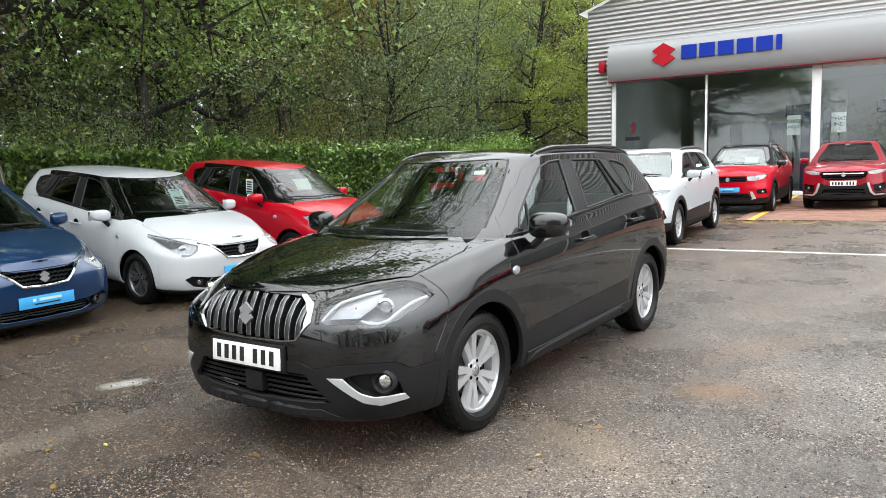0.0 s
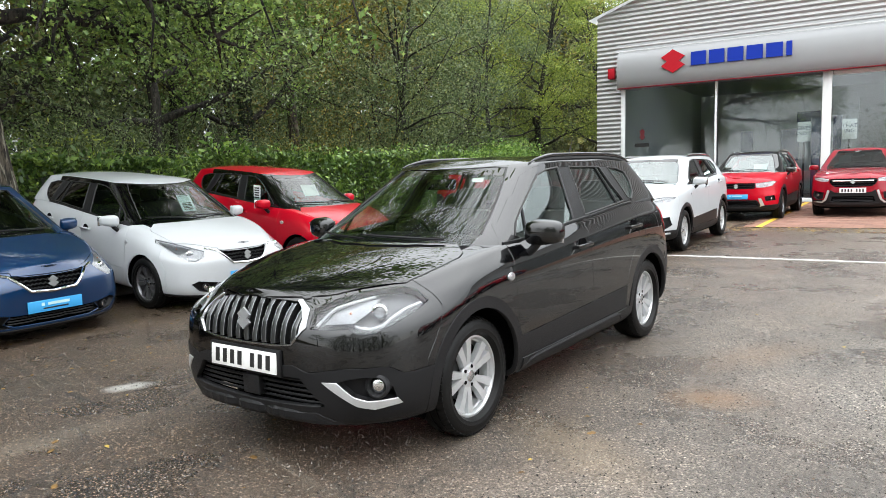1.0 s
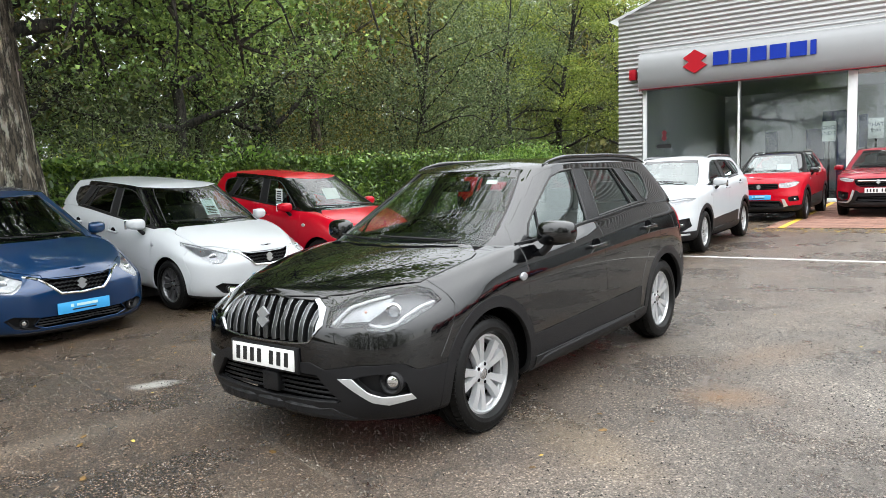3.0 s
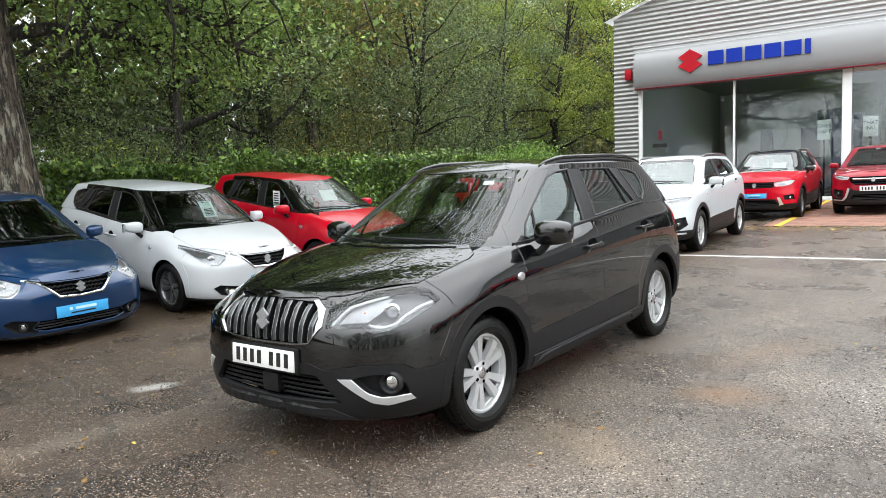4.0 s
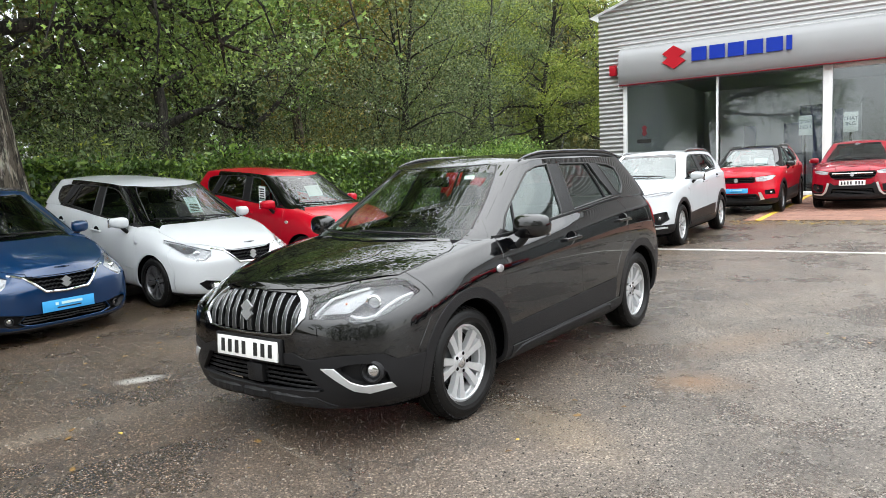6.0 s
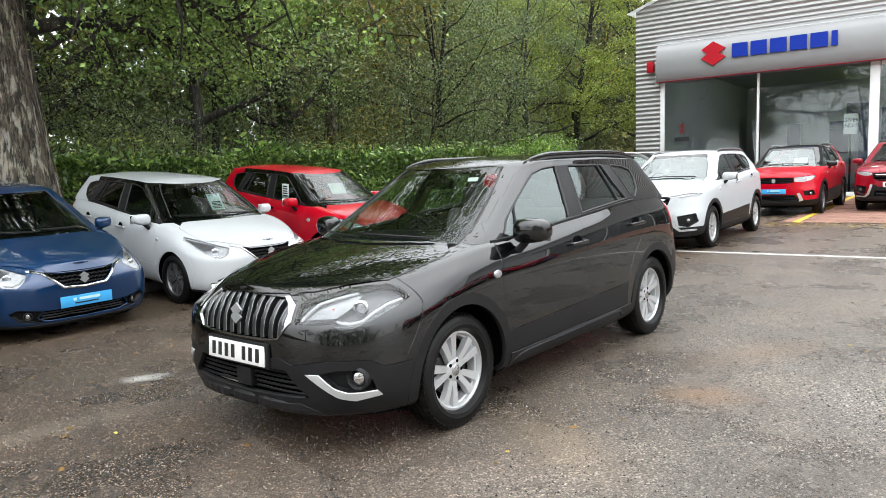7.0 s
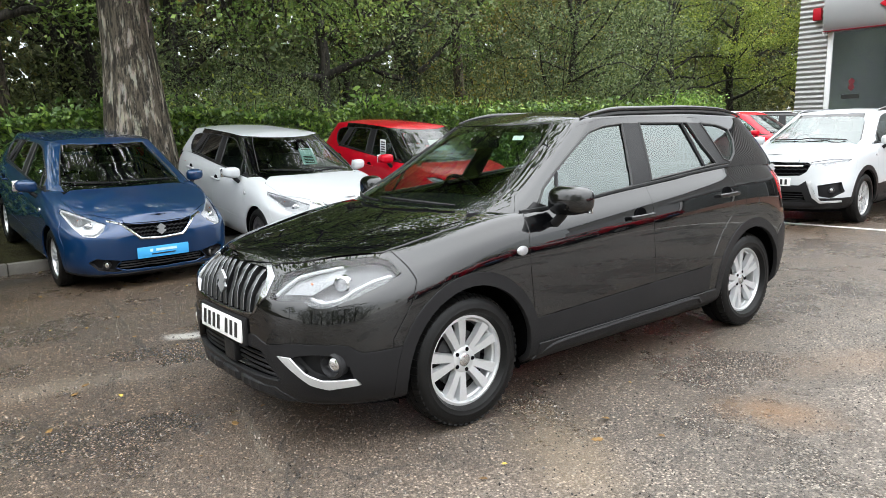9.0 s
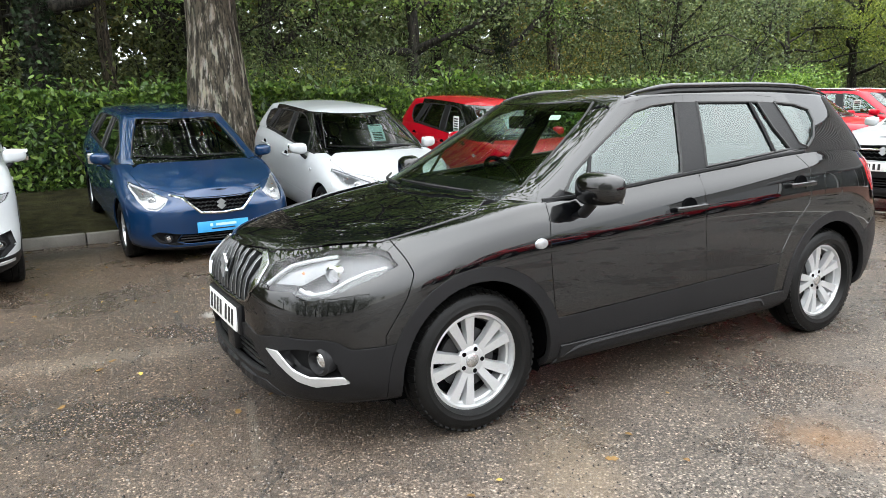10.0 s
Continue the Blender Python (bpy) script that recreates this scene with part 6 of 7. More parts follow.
bm = bmesh.new()
box(bm, (-5.56, -0.02, 1.96), (0.50, 0.004, 0.13))
tagged(part("window_sticker", bm, INK, m=SHOP), "plain dark bar sticker on the shop glass", "sticker")
bm = bmesh.new()
box(bm, (-6.31, -0.30, 4.1), (0.10, 0.10, 0.10), 0.02)
box(bm, (-6.36, -0.18, 3.88), (0.08, 0.16, 0.08), 0.02)
tagged(part("security_camera", bm, WHITE_METAL, m=SHOP), "small white camera under the fascia end", "camera")
for a0, h0, w, hh in ((-2.2, 1.5, 0.7, 1.3), (-3.9, 1.4, 0.5, 1.4), (-1.5, 3.0, 0.9, 0.5), (1.6, 3.0, 0.5, 0.5)):
    bm = bmesh.new()
    box(bm, (a0, 8.88, h0 + hh / 2), (w, 0.05, hh), 0.004)
    tagged(part("wall_poster", bm, GREY_PAPER, m=SHOP), "dark framed poster on the showroom wall", "poster", "showroom posters")
bm = bmesh.new()
box(bm, (-3.0, 5.2, 0.55), (1.6, 0.7, 1.1), 0.03)
box(bm, (-3.0, 5.0, 1.12), (1.8, 0.9, 0.05), 0.01)
tagged(part("reception_desk", bm, WHITE_METAL, m=SHOP), "white reception desk deep in the showroom", "desk")

# ---- block paving before the showroom ----
BRICK = material("red_brown_block", (0.235, 0.120, 0.085), 0.75, 0, 0.25, 8, 120, bump=0.002, obj=0.3)
BRICK_REST = material("red_brown_blocks", (0.235, 0.120, 0.085), 0.75, 0, 0.25, 8, 120, bump=0.002, island=0.3)
PX0, PX1, PY0, PY1 = -0.42, 12.0, 12.62, 21.2
paving = thing("pavement", pose(0.25, 0, 0, 0, 0, 3.0), "red-brown block paving edged with a yellow line", "paving", kind="structure")
bm = bmesh.new()
box(bm, ((PX0 + PX1) / 2, (PY0 + PY1) / 2, 0.004), (PX1 - PX0, PY1 - PY0, 0.012))
part("bed", bm, SOIL, paving)
bm = bmesh.new()
box(bm, (0, 0, 0), (0.193, 0.093, 0.05), 0.006, seg=1)
block_mesh = bpy.data.meshes.new("brick")
bm.to_mesh(block_mesh)
bm.free()
block_mesh.materials.append(BRICK)
rest_v, rest_f, made = [], [], 0
for j in range(int((PY1 - PY0) / 0.1)):
    for i in range(int((PX1 - PX0) / 0.2)):
        x, y = PX0 + 0.1 + 0.2 * i + (0.1 if j % 2 else 0), PY0 + 0.05 + 0.1 * j
        z = -0.008 + 0.003 * math.sin(i * 12.9 + j * 7.3)
        if x < 2.2 and y < 14.9 and made < 300:
            o = new("brick", block_mesh)
            o.parent = paving
            o.matrix_local = pose(x, y, z)
            made += 1
        else:
            k = len(rest_v)
            rest_v += [(x + a * 0.0965, y + b_ * 0.0465, z + 0.025) for a, b_ in ((-1, -1), (1, -1), (1, 1), (-1, 1))] + [(x + a * 0.0965, y + b_ * 0.0465, z) for a, b_ in ((-1, -1), (1, -1), (1, 1), (-1, 1))]
            rest_f += [(k, k + 1, k + 2, k + 3), (k, k + 4, k + 5, k + 1), (k + 1, k + 5, k + 6, k + 2), (k + 2, k + 6, k + 7, k + 3), (k + 3, k + 7, k + 4, k)]
me = bpy.data.meshes.new("paving_blocks")
me.from_pydata(rest_v, [], rest_f)
tagged(link_mesh("paving_blocks", me, paving, "", BRICK_REST), kind="stuff")
stripe("yellow_line", (-0.50, 12.5), (-0.98, 20.9), 0.12, LINE_YELLOW, "worn yellow line along the paving edge", 0.021)

# ---- things lying on the ground ----
GRIT = material("loose_stone_chips", (0.17, 0.158, 0.14), 0.7, 0, 0.3, 40, 300, island=0.7)
LITTER = material("fallen_leaf", (0.22, 0.12, 0.035), 0.6, 0, 0.25, 8, 60, island=0.5, tint=(0.36, 0.27, 0.05))
GRIT_DARK = material("loose_dark_stone_chips", (0.028, 0.026, 0.025), 0.6, 0, 0.3, 40, 300, island=0.6)


def loose_grit(seed, n, cx, cy, reach, size, mat, label):
    """Angular stone chips strewn thicker towards the middle of a patch."""
    r = np.random.default_rng(seed)
    ang, dist = r.random(n) * 2 * math.pi, reach * r.random(n) ** 0.6
    px, py = cx + dist * np.cos(ang), cy + dist * np.sin(ang)
    s = size * (0.45 + 0.9 * r.random(n) ** 2)
    base = np.stack([px, py, s * 0.2], 1)
    jit = lambda: (r.random((n, 3)) - 0.5) * 0.7
    corners = [base + s[:, None] * (np.array(c) + jit()) for c in ((1, 0, -0.3), (-0.5, 0.9, -0.3), (-0.5, -0.9, -0.3), (0, 0, 0.8))]
    verts = np.stack(corners, 1).reshape(-1, 3)
    k = np.arange(n)[:, None] * 4
    faces = np.concatenate([k + (0, 1, 3), k + (1, 2, 3), k + (2, 0, 3)])
    me = bpy.data.meshes.new("loose_grit")
    me.from_pydata(verts.tolist(), [], faces.tolist())
    tagged(link_mesh("loose_grit", me, None, "", mat), label, "grit", kind="stuff")


loose_grit(15, 36000, 0.6, -0.3, 4.8, 0.0052, GRIT, "loose pale stone chips on the tarmac")
loose_grit(16, 22000, 2.6, 1.8, 4.8, 0.0062, GRIT_DARK, "loose dark stone chips on the tarmac")
loose_grit(17, 5000, -1.6, -0.6, 3.6, 0.0075, GRIT_DARK, "loose dark stone chips on the tarmac")


def drop_leaves(n, box_, seed, size, label):
    r = np.random.default_rng(seed)
    c = np.stack([box_[0] + (box_[1] - box_[0]) * r.random(n), box_[2] + (box_[3] - box_[2]) * r.random(n), np.full(n, 0.008)], 1)
    a = r.random(n) * 6.283
    u, v = np.stack([np.cos(a), np.sin(a), 0.25 * (r.random(n) - 0.5)], 1), np.stack([-np.sin(a), np.cos(a), 0.3 * (r.random(n) - 0.5)], 1)
    s = (size * (0.5 + r.random(n)))[:, None]
    up = np.array((0, 0, 1.0)) * s * 0.12
    v6 = np.stack([c - u * s * 0.5, c - u * s * 0.1 + v * s * 0.3 + up, c + u * s * 0.25 + v * s * 0.22 + up, c + u * s * 0.5, c + u * s * 0.25 - v * s * 0.22 + up, c - u * s * 0.1 - v * s * 0.3 + up], 1).reshape(-1, 3)
    me = bpy.data.meshes.new("fallen_leaves")
    me.from_pydata(v6.tolist(), [], (np.arange(n)[:, None] * 6 + np.arange(6)).tolist())
    tagged(link_mesh("fallen_leaves", me, None, "", LITTER), label, "leaves", kind="stuff")


drop_leaves(90, (-4.5, 4.5, -3, 6), 1, 0.035, "scattered brown and yellow fallen leaves on tarmac")
drop_leaves(1600, (-3, 9, 11.7, 12.6), 2, 0.05, "drift of fallen leaves along the paving edge")
drop_leaves(3400, (-9, -6.15, -6, 12), 3, 0.055, "fallen leaves on the soil verge")
drop_leaves(420, (-6, -2.5, -5, 10), 4, 0.04, "fallen leaves beside the kerb")
# single larger leaves that stand out
for x, y, c in ((1.375, 0.32, 0), (-0.6, -1.655, 1), (-1.11, -1.43, 0), (-1.24, -1.345, 0), (-0.02, -0.89, 1)):
    bm = bmesh.new()
    prism(bm, [(-0.028, 0), (-0.012, 0.016), (-0.002, 0.010), (0.012, 0.019), (0.030, 0), (0.013, -0.018), (0.0, -0.010), (-0.013, -0.015)], 0.002, pose(0, 0, 0.004, -84, 0, 40 * x))
    tagged(part("fallen_leaf", bm, LITTER, m=pose(x, y, 0)), "single %s fallen leaf lying on wet tarmac" % ("orange-brown" if c else "yellow"), "leaf", "single fallen leaves")


# ---- hedge, trees and woods ----
LEAF_LAUREL = material("laurel_leaf", (0.066, 0.140, 0.026), 0.35, 0, 0.30, 0.8, 30, island=0.45, tint=(0.20, 0.29, 0.055), translucent=0.2)
LEAF_OAK = material("oak_leaf", (0.135, 0.238, 0.050), 0.5, 0, 0.40, 0.7, 20, island=0.34, tint=(0.26, 0.35, 0.075), translucent=0.22)
LEAF_DARK = material("dull_green_leaf", (0.108, 0.160, 0.060), 0.5, 0, 0.40, 0.7, 20, island=0.34, tint=(0.20, 0.235, 0.09), translucent=0.25)
LEAF_YELLOW = material("yellowing_leaf", (0.129, 0.152, 0.032), 0.5, 0, 0.40, 0.7, 20, island=0.34, tint=(0.258, 0.182, 0.027), translucent=0.28)
LEAF_BRIGHT = material("bright_oak_leaf", (0.190, 0.271, 0.046), 0.5, 0, 0.40, 0.7, 20, island=0.34, tint=(0.361, 0.380, 0.067), translucent=0.30)
LEAF_LIME = material("fresh_green_leaf", (0.11, 0.23, 0.038), 0.4, 0, 0.2, 0.8, 30, island=0.35, tint=(0.27, 0.38, 0.07), translucent=0.3)
# darker leaf colours that carry the shade of the deep and far wood
LEAF_SHADE = material("shaded_wood_leaf", (0.080, 0.106, 0.034), 0.6, 0, 0.45, 0.3, 8, island=0.5, tint=(0.125, 0.14, 0.045), translucent=0.2)
LEAF_FAR = material("shaded_far_leaf", (0.072, 0.086, 0.028), 0.7, 0, 0.45, 0.2, 4, island=0.5, tint=(0.165, 0.150, 0.045), translucent=0.2)
IVY_AND_CORE = material("ivy_leaf_and_hedge_core", (0.016, 0.032, 0.010), 0.6, 0, 0.25, 0.8, 30, island=0.4)
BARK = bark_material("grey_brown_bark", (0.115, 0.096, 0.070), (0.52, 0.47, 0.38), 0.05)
BARK_DARK = bark_material("dark_bark", (0.030, 0.025, 0.020), (0.075, 0.065, 0.052), 0.03)
BARK_BROWN = bark_material("brown_bark", (0.085, 0.066, 0.046), (0.20, 0.17, 0.13), 0.03)


DIAMOND = ((-0.5, 0, 0), (0, 0.5, 0.3), (0.5, 0, 1), (0, -0.5, 0.3))
OVAL = ((-0.5, 0, 0), (-0.22, 0.42, 0.15), (0.2, 0.42, 0.4), (0.5, 0, 1), (0.2, -0.42, 0.4), (-0.22, -0.42, 0.15))
LOBED = ((-0.5, 0, 0), (-0.16, 0.22, 0.2), (0.06, 0.55, 0.35), (0.17, 0.24, 0.4), (0.5, 0, 1), (0.17, -0.24, 0.4), (0.06, -0.55, 0.35), (-0.16, -0.22, 0.2))


def leaf_cloud(name, pts, size, mat, seed, parent=None, up=0.5, curl=0.25, ratio=0.45, outline=DIAMOND):
    """Many small leaves, each bent along its middle, in one mesh."""
    r = np.random.default_rng(seed)
    pts = np.asarray(pts, float)
    n, m = len(pts), len(outline)
    nrm = r.normal(size=(n, 3)) + (0, 0, up)
    nrm /= np.linalg.norm(nrm, axis=1)[:, None]
    u = np.cross(nrm, r.normal(size=(n, 3)))
    u /= np.linalg.norm(u, axis=1)[:, None]
    v = np.cross(nrm, u)
    s = size * (0.65 + 0.7 * r.random((n, 1)))
    co = np.stack([pts + u * s * a + v * s * ratio * b_ - nrm * s * curl * c for a, b_, c in outline], 1).reshape(-1, 3)
    me = bpy.data.meshes.new(name)
    me.vertices.add(m * n)
    me.vertices.foreach_set("co", co.ravel())
    me.loops.add(m * n)
    me.loops.foreach_set("vertex_index", np.arange(m * n, dtype=np.int32))
    me.polygons.add(n)
    me.polygons.foreach_set("loop_start", np.arange(0, m * n, m, dtype=np.int32))
    me.update(calc_edges=True)
    return link_mesh(name, me, parent, "", mat)


def limb_path(r, start, d, length, n, wobble, lift):
    p, pts = Vector(start), [Vector(start)]
    d = Vector(d).normalized()
    for k in range(n):
        d = (d + Vector(r.normal(size=3)) * wobble + Vector((0, 0, lift))).normalized()
        p = p + d * (length / n)
        pts.append(p.copy())
    return pts


def make_tree(seed, h, spread, leaves, size, trunk_r, leaf_mat, bark, lean=(0, 0), low=0.28, name="tree", limbs=10, clump=0.62, wobble=0.07, outline=DIAMOND, ratio=0.5, furrows=0, ivy=0, thick=1.0, boughs=(), sides=8, tips=1.0, bough_leaf=1.0, flat=0.45, bough_r=0.27, bough_bark=None, canopy=0):
    """A trunk with root flare, crooked limbs and twigs, and a ragged crown of single leaves."""
    r = np.random.default_rng(seed)
    tree = new(name)
    bm = bmesh.new()
    trunk = limb_path(r, (0, 0, -0.3), (lean[0], lean[1], 1), h * 0.8, 9, wobble, 0.05)
    radii = [trunk_r * (1.45 if k == 0 else 1.12 if k == 1 else 1 - 0.085 * k) for k in range(10)]
    if furrows:
        # a finer trunk whose bark stands in upright ridges
        q = np.linspace(0, 9, 70)
        fine = [trunk[min(int(t), 8)].lerp(trunk[min(int(t), 8) + 1], t - min(int(t), 8)) for t in q]
        tube(bm, fine, [float(np.interp(t, range(10), radii)) for t in q], 72)
        bm.verts.ensure_lookup_table()
        for v in bm.verts:
            c = fine[min(range(70), key=lambda k: abs(fine[k].z - v.co.z))]
            d = Vector((v.co.x - c.x, v.co.y - c.y, 0))
            a = math.atan2(d.y, d.x)
            wave = math.sin(furrows * a + 1.7 * math.sin(v.co.z * 1.9 + a * 2)) + 0.6 * math.sin(furrows * 1.7 * a + 2.3 * math.sin(v.co.z * 3.1) + 1)
            foot = max(0.0, 1 - v.co.z / 1.1) * 0.16 * math.sin(5 * a + 0.6)
            lump = 0.05 * math.sin(3 * a + v.co.z * 0.9) + 0.03 * math.sin(2 * a - v.co.z * 2.1)
            v.co += d * (0.028 * wave + foot + lump)
    else:
        tube(bm, trunk, radii, 14)
    centres = []
    for i in range(limbs):
        t = low + (0.97 - low) * (i + r.random() * 0.7) / limbs
        k = min(int(t * 9), 8)
        base = trunk[k].lerp(trunk[k + 1], t * 9 - k)
        az = i * 2.4 + r.random() * 0.9
        el = 0.15 + 0.75 * t + 0.2 * r.normal() * 0.5
        d = (math.cos(az) * math.cos(el), math.sin(az) * math.cos(el), math.sin(el))
        ln = spread * (1.05 - 0.45 * t) * (0.75 + 0.4 * r.random())
        pts = limb_path(r, base, d, ln, 6, 0.22, 0.03)
        r0 = radii[k] * (0.42 + 0.15 * r.random()) * thick
        tube(bm, pts, [r0 * (1 - 0.14 * q) for q in range(7)], sides)
        for q in range(2, 7):
            if q > 3:
                centres.append((pts[q], 0.6 + 0.35 * r.random()))
            for s in range(2):
                if r.random() > tips:
                    continue
                dd = (pts[q] - pts[q - 1]).normalized() + Vector(r.normal(size=3)) * 0.8
                sub = limb_path(r, pts[q], dd, ln * (0.22 + 0.25 * r.random()), 4, 0.25, 0.05)
                tube(bm, sub, [r0 * 0.22 * (1 - 0.2 * z) for z in range(5)], max(3, sides - 4))
                centres.append((sub[-1], 1.0))
                centres.append((sub[3], 0.8))
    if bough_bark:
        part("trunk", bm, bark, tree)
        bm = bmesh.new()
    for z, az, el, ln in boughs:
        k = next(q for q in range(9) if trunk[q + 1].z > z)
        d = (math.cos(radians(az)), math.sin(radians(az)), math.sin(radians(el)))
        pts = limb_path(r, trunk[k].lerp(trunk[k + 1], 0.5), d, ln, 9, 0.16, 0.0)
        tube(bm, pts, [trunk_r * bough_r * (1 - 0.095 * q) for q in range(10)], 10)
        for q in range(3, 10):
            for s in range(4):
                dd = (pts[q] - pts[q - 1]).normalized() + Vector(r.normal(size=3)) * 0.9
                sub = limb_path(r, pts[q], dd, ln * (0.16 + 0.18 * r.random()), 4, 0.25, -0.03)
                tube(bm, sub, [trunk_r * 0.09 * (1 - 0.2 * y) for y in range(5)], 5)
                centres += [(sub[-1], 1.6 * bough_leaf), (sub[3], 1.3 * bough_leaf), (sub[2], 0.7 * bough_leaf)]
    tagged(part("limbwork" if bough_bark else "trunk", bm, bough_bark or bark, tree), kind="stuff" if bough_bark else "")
    w = np.array([c[1] for c in centres])
    w = w / w.sum()
    pick = r.choice(len(centres), leaves, p=w)
    cc = np.array([c[0][:] for c in centres])
    pts = cc[pick] + r.normal(size=(leaves, 3)) * (clump, clump, clump * flat) * (0.55 + 0.8 * r.random((len(cc), 1)))[pick]
    leaf_cloud("crown", pts, size, leaf_mat, seed + 100, tree, up=0.8, ratio=ratio, outline=outline)
    if canopy:
        # unseen closed upper crown, well over head height, added for shading and dark reflections
        high = cc[cc[:, 2] > 6.5]
        pick = r.integers(0, len(high), canopy)
        leaf_cloud("upper_crown", high[pick] + r.normal(size=(canopy, 3)) * (0.7, 0.7, 0.4), 0.20, leaf_mat, seed + 200, tree, up=0.8, ratio=0.7)
    if ivy:
        t = 5.2 * r.random(ivy) ** 0.8
        a = r.random(ivy) * 6.283
        ax = np.array([np.interp(t, [p.z for p in trunk], [p[k] for p in trunk]) for k in (0, 1)])
        rr = np.interp(t, [p.z for p in trunk], radii) + 0.02 + 0.09 * r.random(ivy) ** 2 * (1 + np.sin(3 * t))
        leaf_cloud("ivy", np.stack([ax[0] + rr * np.cos(a), ax[1] + rr * np.sin(a), t], 1), 0.085, IVY_AND_CORE, seed + 300, tree, up=0.3, ratio=0.8)
    return tree


def make_shrub(seed, h, w, leaves, size, leaf_mat, name="shrub", tuft=0.28):
    r = np.random.default_rng(seed)
    ob = new(name)
    bm = bmesh.new()
    cen = []
    for k in range(9):
        a = k * 2.4
        pts = limb_path(r, (0, 0, 0), (math.cos(a) * 0.7, math.sin(a) * 0.7, 1.0), h * (0.6 + 0.4 * r.random()), 5, 0.2, 0.02)
        tube(bm, pts, [0.03 * (1 - 0.15 * q) for q in range(6)], 5)
        cen += [(p, i) for i, p in enumerate(pts) if i > 0]
    tagged(part("brushwood", bm, BARK_DARK, ob), kind="stuff")
    cc = np.array([c[0][:] for c in cen])
    pick = r.integers(0, len(cc), leaves)
    leaf_cloud("foliage", cc[pick] + r.normal(size=(leaves, 3)) * (w * tuft, w * tuft, h * tuft * 0.5), size, leaf_mat, seed + 7, ob)
    return ob


def place(ob, x, y, s=1.0, turn=0.0, z=0.4, label="", category="tree", group="", first=[]):
    m = pose(x, y, z, 0, 0, turn)
    if ob.name in first:
        o = copy_thing(ob, m)
    else:
        first.append(ob.name)
        o = ob
        o.matrix_basis = m
    o.scale = (s, s, s)
    return tagged(o, label, category, group)


# big old tree standing at the hedge
BOUGHS = ((4.1, 66, 0, 4.2), (4.3, 90, 2, 5.0), (4.7, 40, 4, 4.0), (4.9, 78, 8, 5.0), (4.0, -95, 30, 6.0), (4.6, 75, 5, 6.0), (5.2, 38, 8, 6.0), (5.6, 8, 12, 5.8), (6.0, 22, 10, 5.8), (6.4, 60, 14, 5.5), (6.8, -30, 14, 5.0), (7.4, 25, 16, 5.0), (7.0, 95, 12, 5.5))
# its boughs take a darker bark than its trunk
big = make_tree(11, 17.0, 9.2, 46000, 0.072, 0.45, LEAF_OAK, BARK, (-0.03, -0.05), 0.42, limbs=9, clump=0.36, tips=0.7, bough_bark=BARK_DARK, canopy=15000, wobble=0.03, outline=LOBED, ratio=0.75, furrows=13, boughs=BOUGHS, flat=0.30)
place(big, -8.5, 1.20, 1, 0, 0.30, "old tree with a thick pale-streaked trunk at the hedge", "tree")
# trees of the wood: near ones in fine leaf, far ones with fewer and larger leaves
oak_a = make_tree(21, 16.0, 6.4, 14000, 0.118, 0.25, LEAF_OAK, BARK_DARK, (0.12, 0.1), 0.20, canopy=3200, limbs=12, clump=0.40, thick=1.15)
fork = make_tree(22, 14.0, 6.0, 10500, 0.112, 0.27, LEAF_OAK, BARK_DARK, (0.0, -0.10), 0.36, canopy=3200, limbs=10, clump=0.36, wobble=0.14, thick=1.1, bough_leaf=0.5, bough_r=0.5, flat=0.3,
                 boughs=((2.3, 75, 35, 4.6), (2.5, -80, 42, 4.6), (2.9, 110, 12, 3.6)))
crook = make_tree(29, 13.0, 5.6, 10500, 0.105, 0.21, LEAF_DARK, BARK_DARK, (0.05, 0.06), 0.36, canopy=3200, limbs=10, clump=0.36, wobble=0.20, thick=1.1, bough_leaf=0.5, bough_r=0.62, flat=0.3,
                  boughs=((1.0, -105, 55, 4.4), (2.4, 60, 40, 3.6), (2.6, -90, 10, 2.6), (3.2, 85, 25, 4.2)))
oak_c = make_tree(23, 17.0, 5.6, 9000, 0.115, 0.24, LEAF_YELLOW, BARK_BROWN, (0.05, -0.12), 0.34, canopy=3200, limbs=11, clump=0.42, wobble=0.10)
oak_d = make_tree(24, 12.5, 5.4, 20000, 0.098, 0.13, LEAF_DARK, BARK_DARK, (0.1, 0.2), 0.13, limbs=18, clump=0.40, tips=0.45, flat=0.6)
oak_e = make_tree(25, 13.0, 5.6, 32000, 0.108, 0.22, LEAF_BRIGHT, BARK_DARK, (0.1, -0.1), 0.24, limbs=17, clump=0.33, tips=0.35, flat=0.6)
ivied = make_tree(26, 15.0, 5.0, 10000, 0.115, 0.27, LEAF_OAK, BARK_DARK, (0.04, 0.10), 0.36, canopy=3200, limbs=9, clump=0.45, ivy=4200, bough_leaf=0.4, bough_r=0.45, flat=0.3,
                  boughs=((2.4, -85, 45, 4.0), (2.9, 85, 30, 4.0)))
wood_a = make_tree(41, 16.0, 5.6, 3700, 0.26, 0.26, LEAF_SHADE, BARK_DARK, (0.1, 0.1), 0.30, limbs=11, clump=0.62, sides=6, tips=0.5, flat=0.6)
wood_b = make_tree(42, 15.0, 5.2, 3700, 0.26, 0.22, LEAF_DARK, BARK_DARK, (-0.15, 0.12), 0.28, limbs=11, clump=0.62, sides=6, tips=0.5, flat=0.6)
wood_c = make_tree(43, 17.0, 5.4, 3700, 0.26, 0.24, LEAF_YELLOW, BARK_BROWN, (0.05, -0.1), 0.30, limbs=11, clump=0.62, sides=6, tips=0.5, flat=0.6)
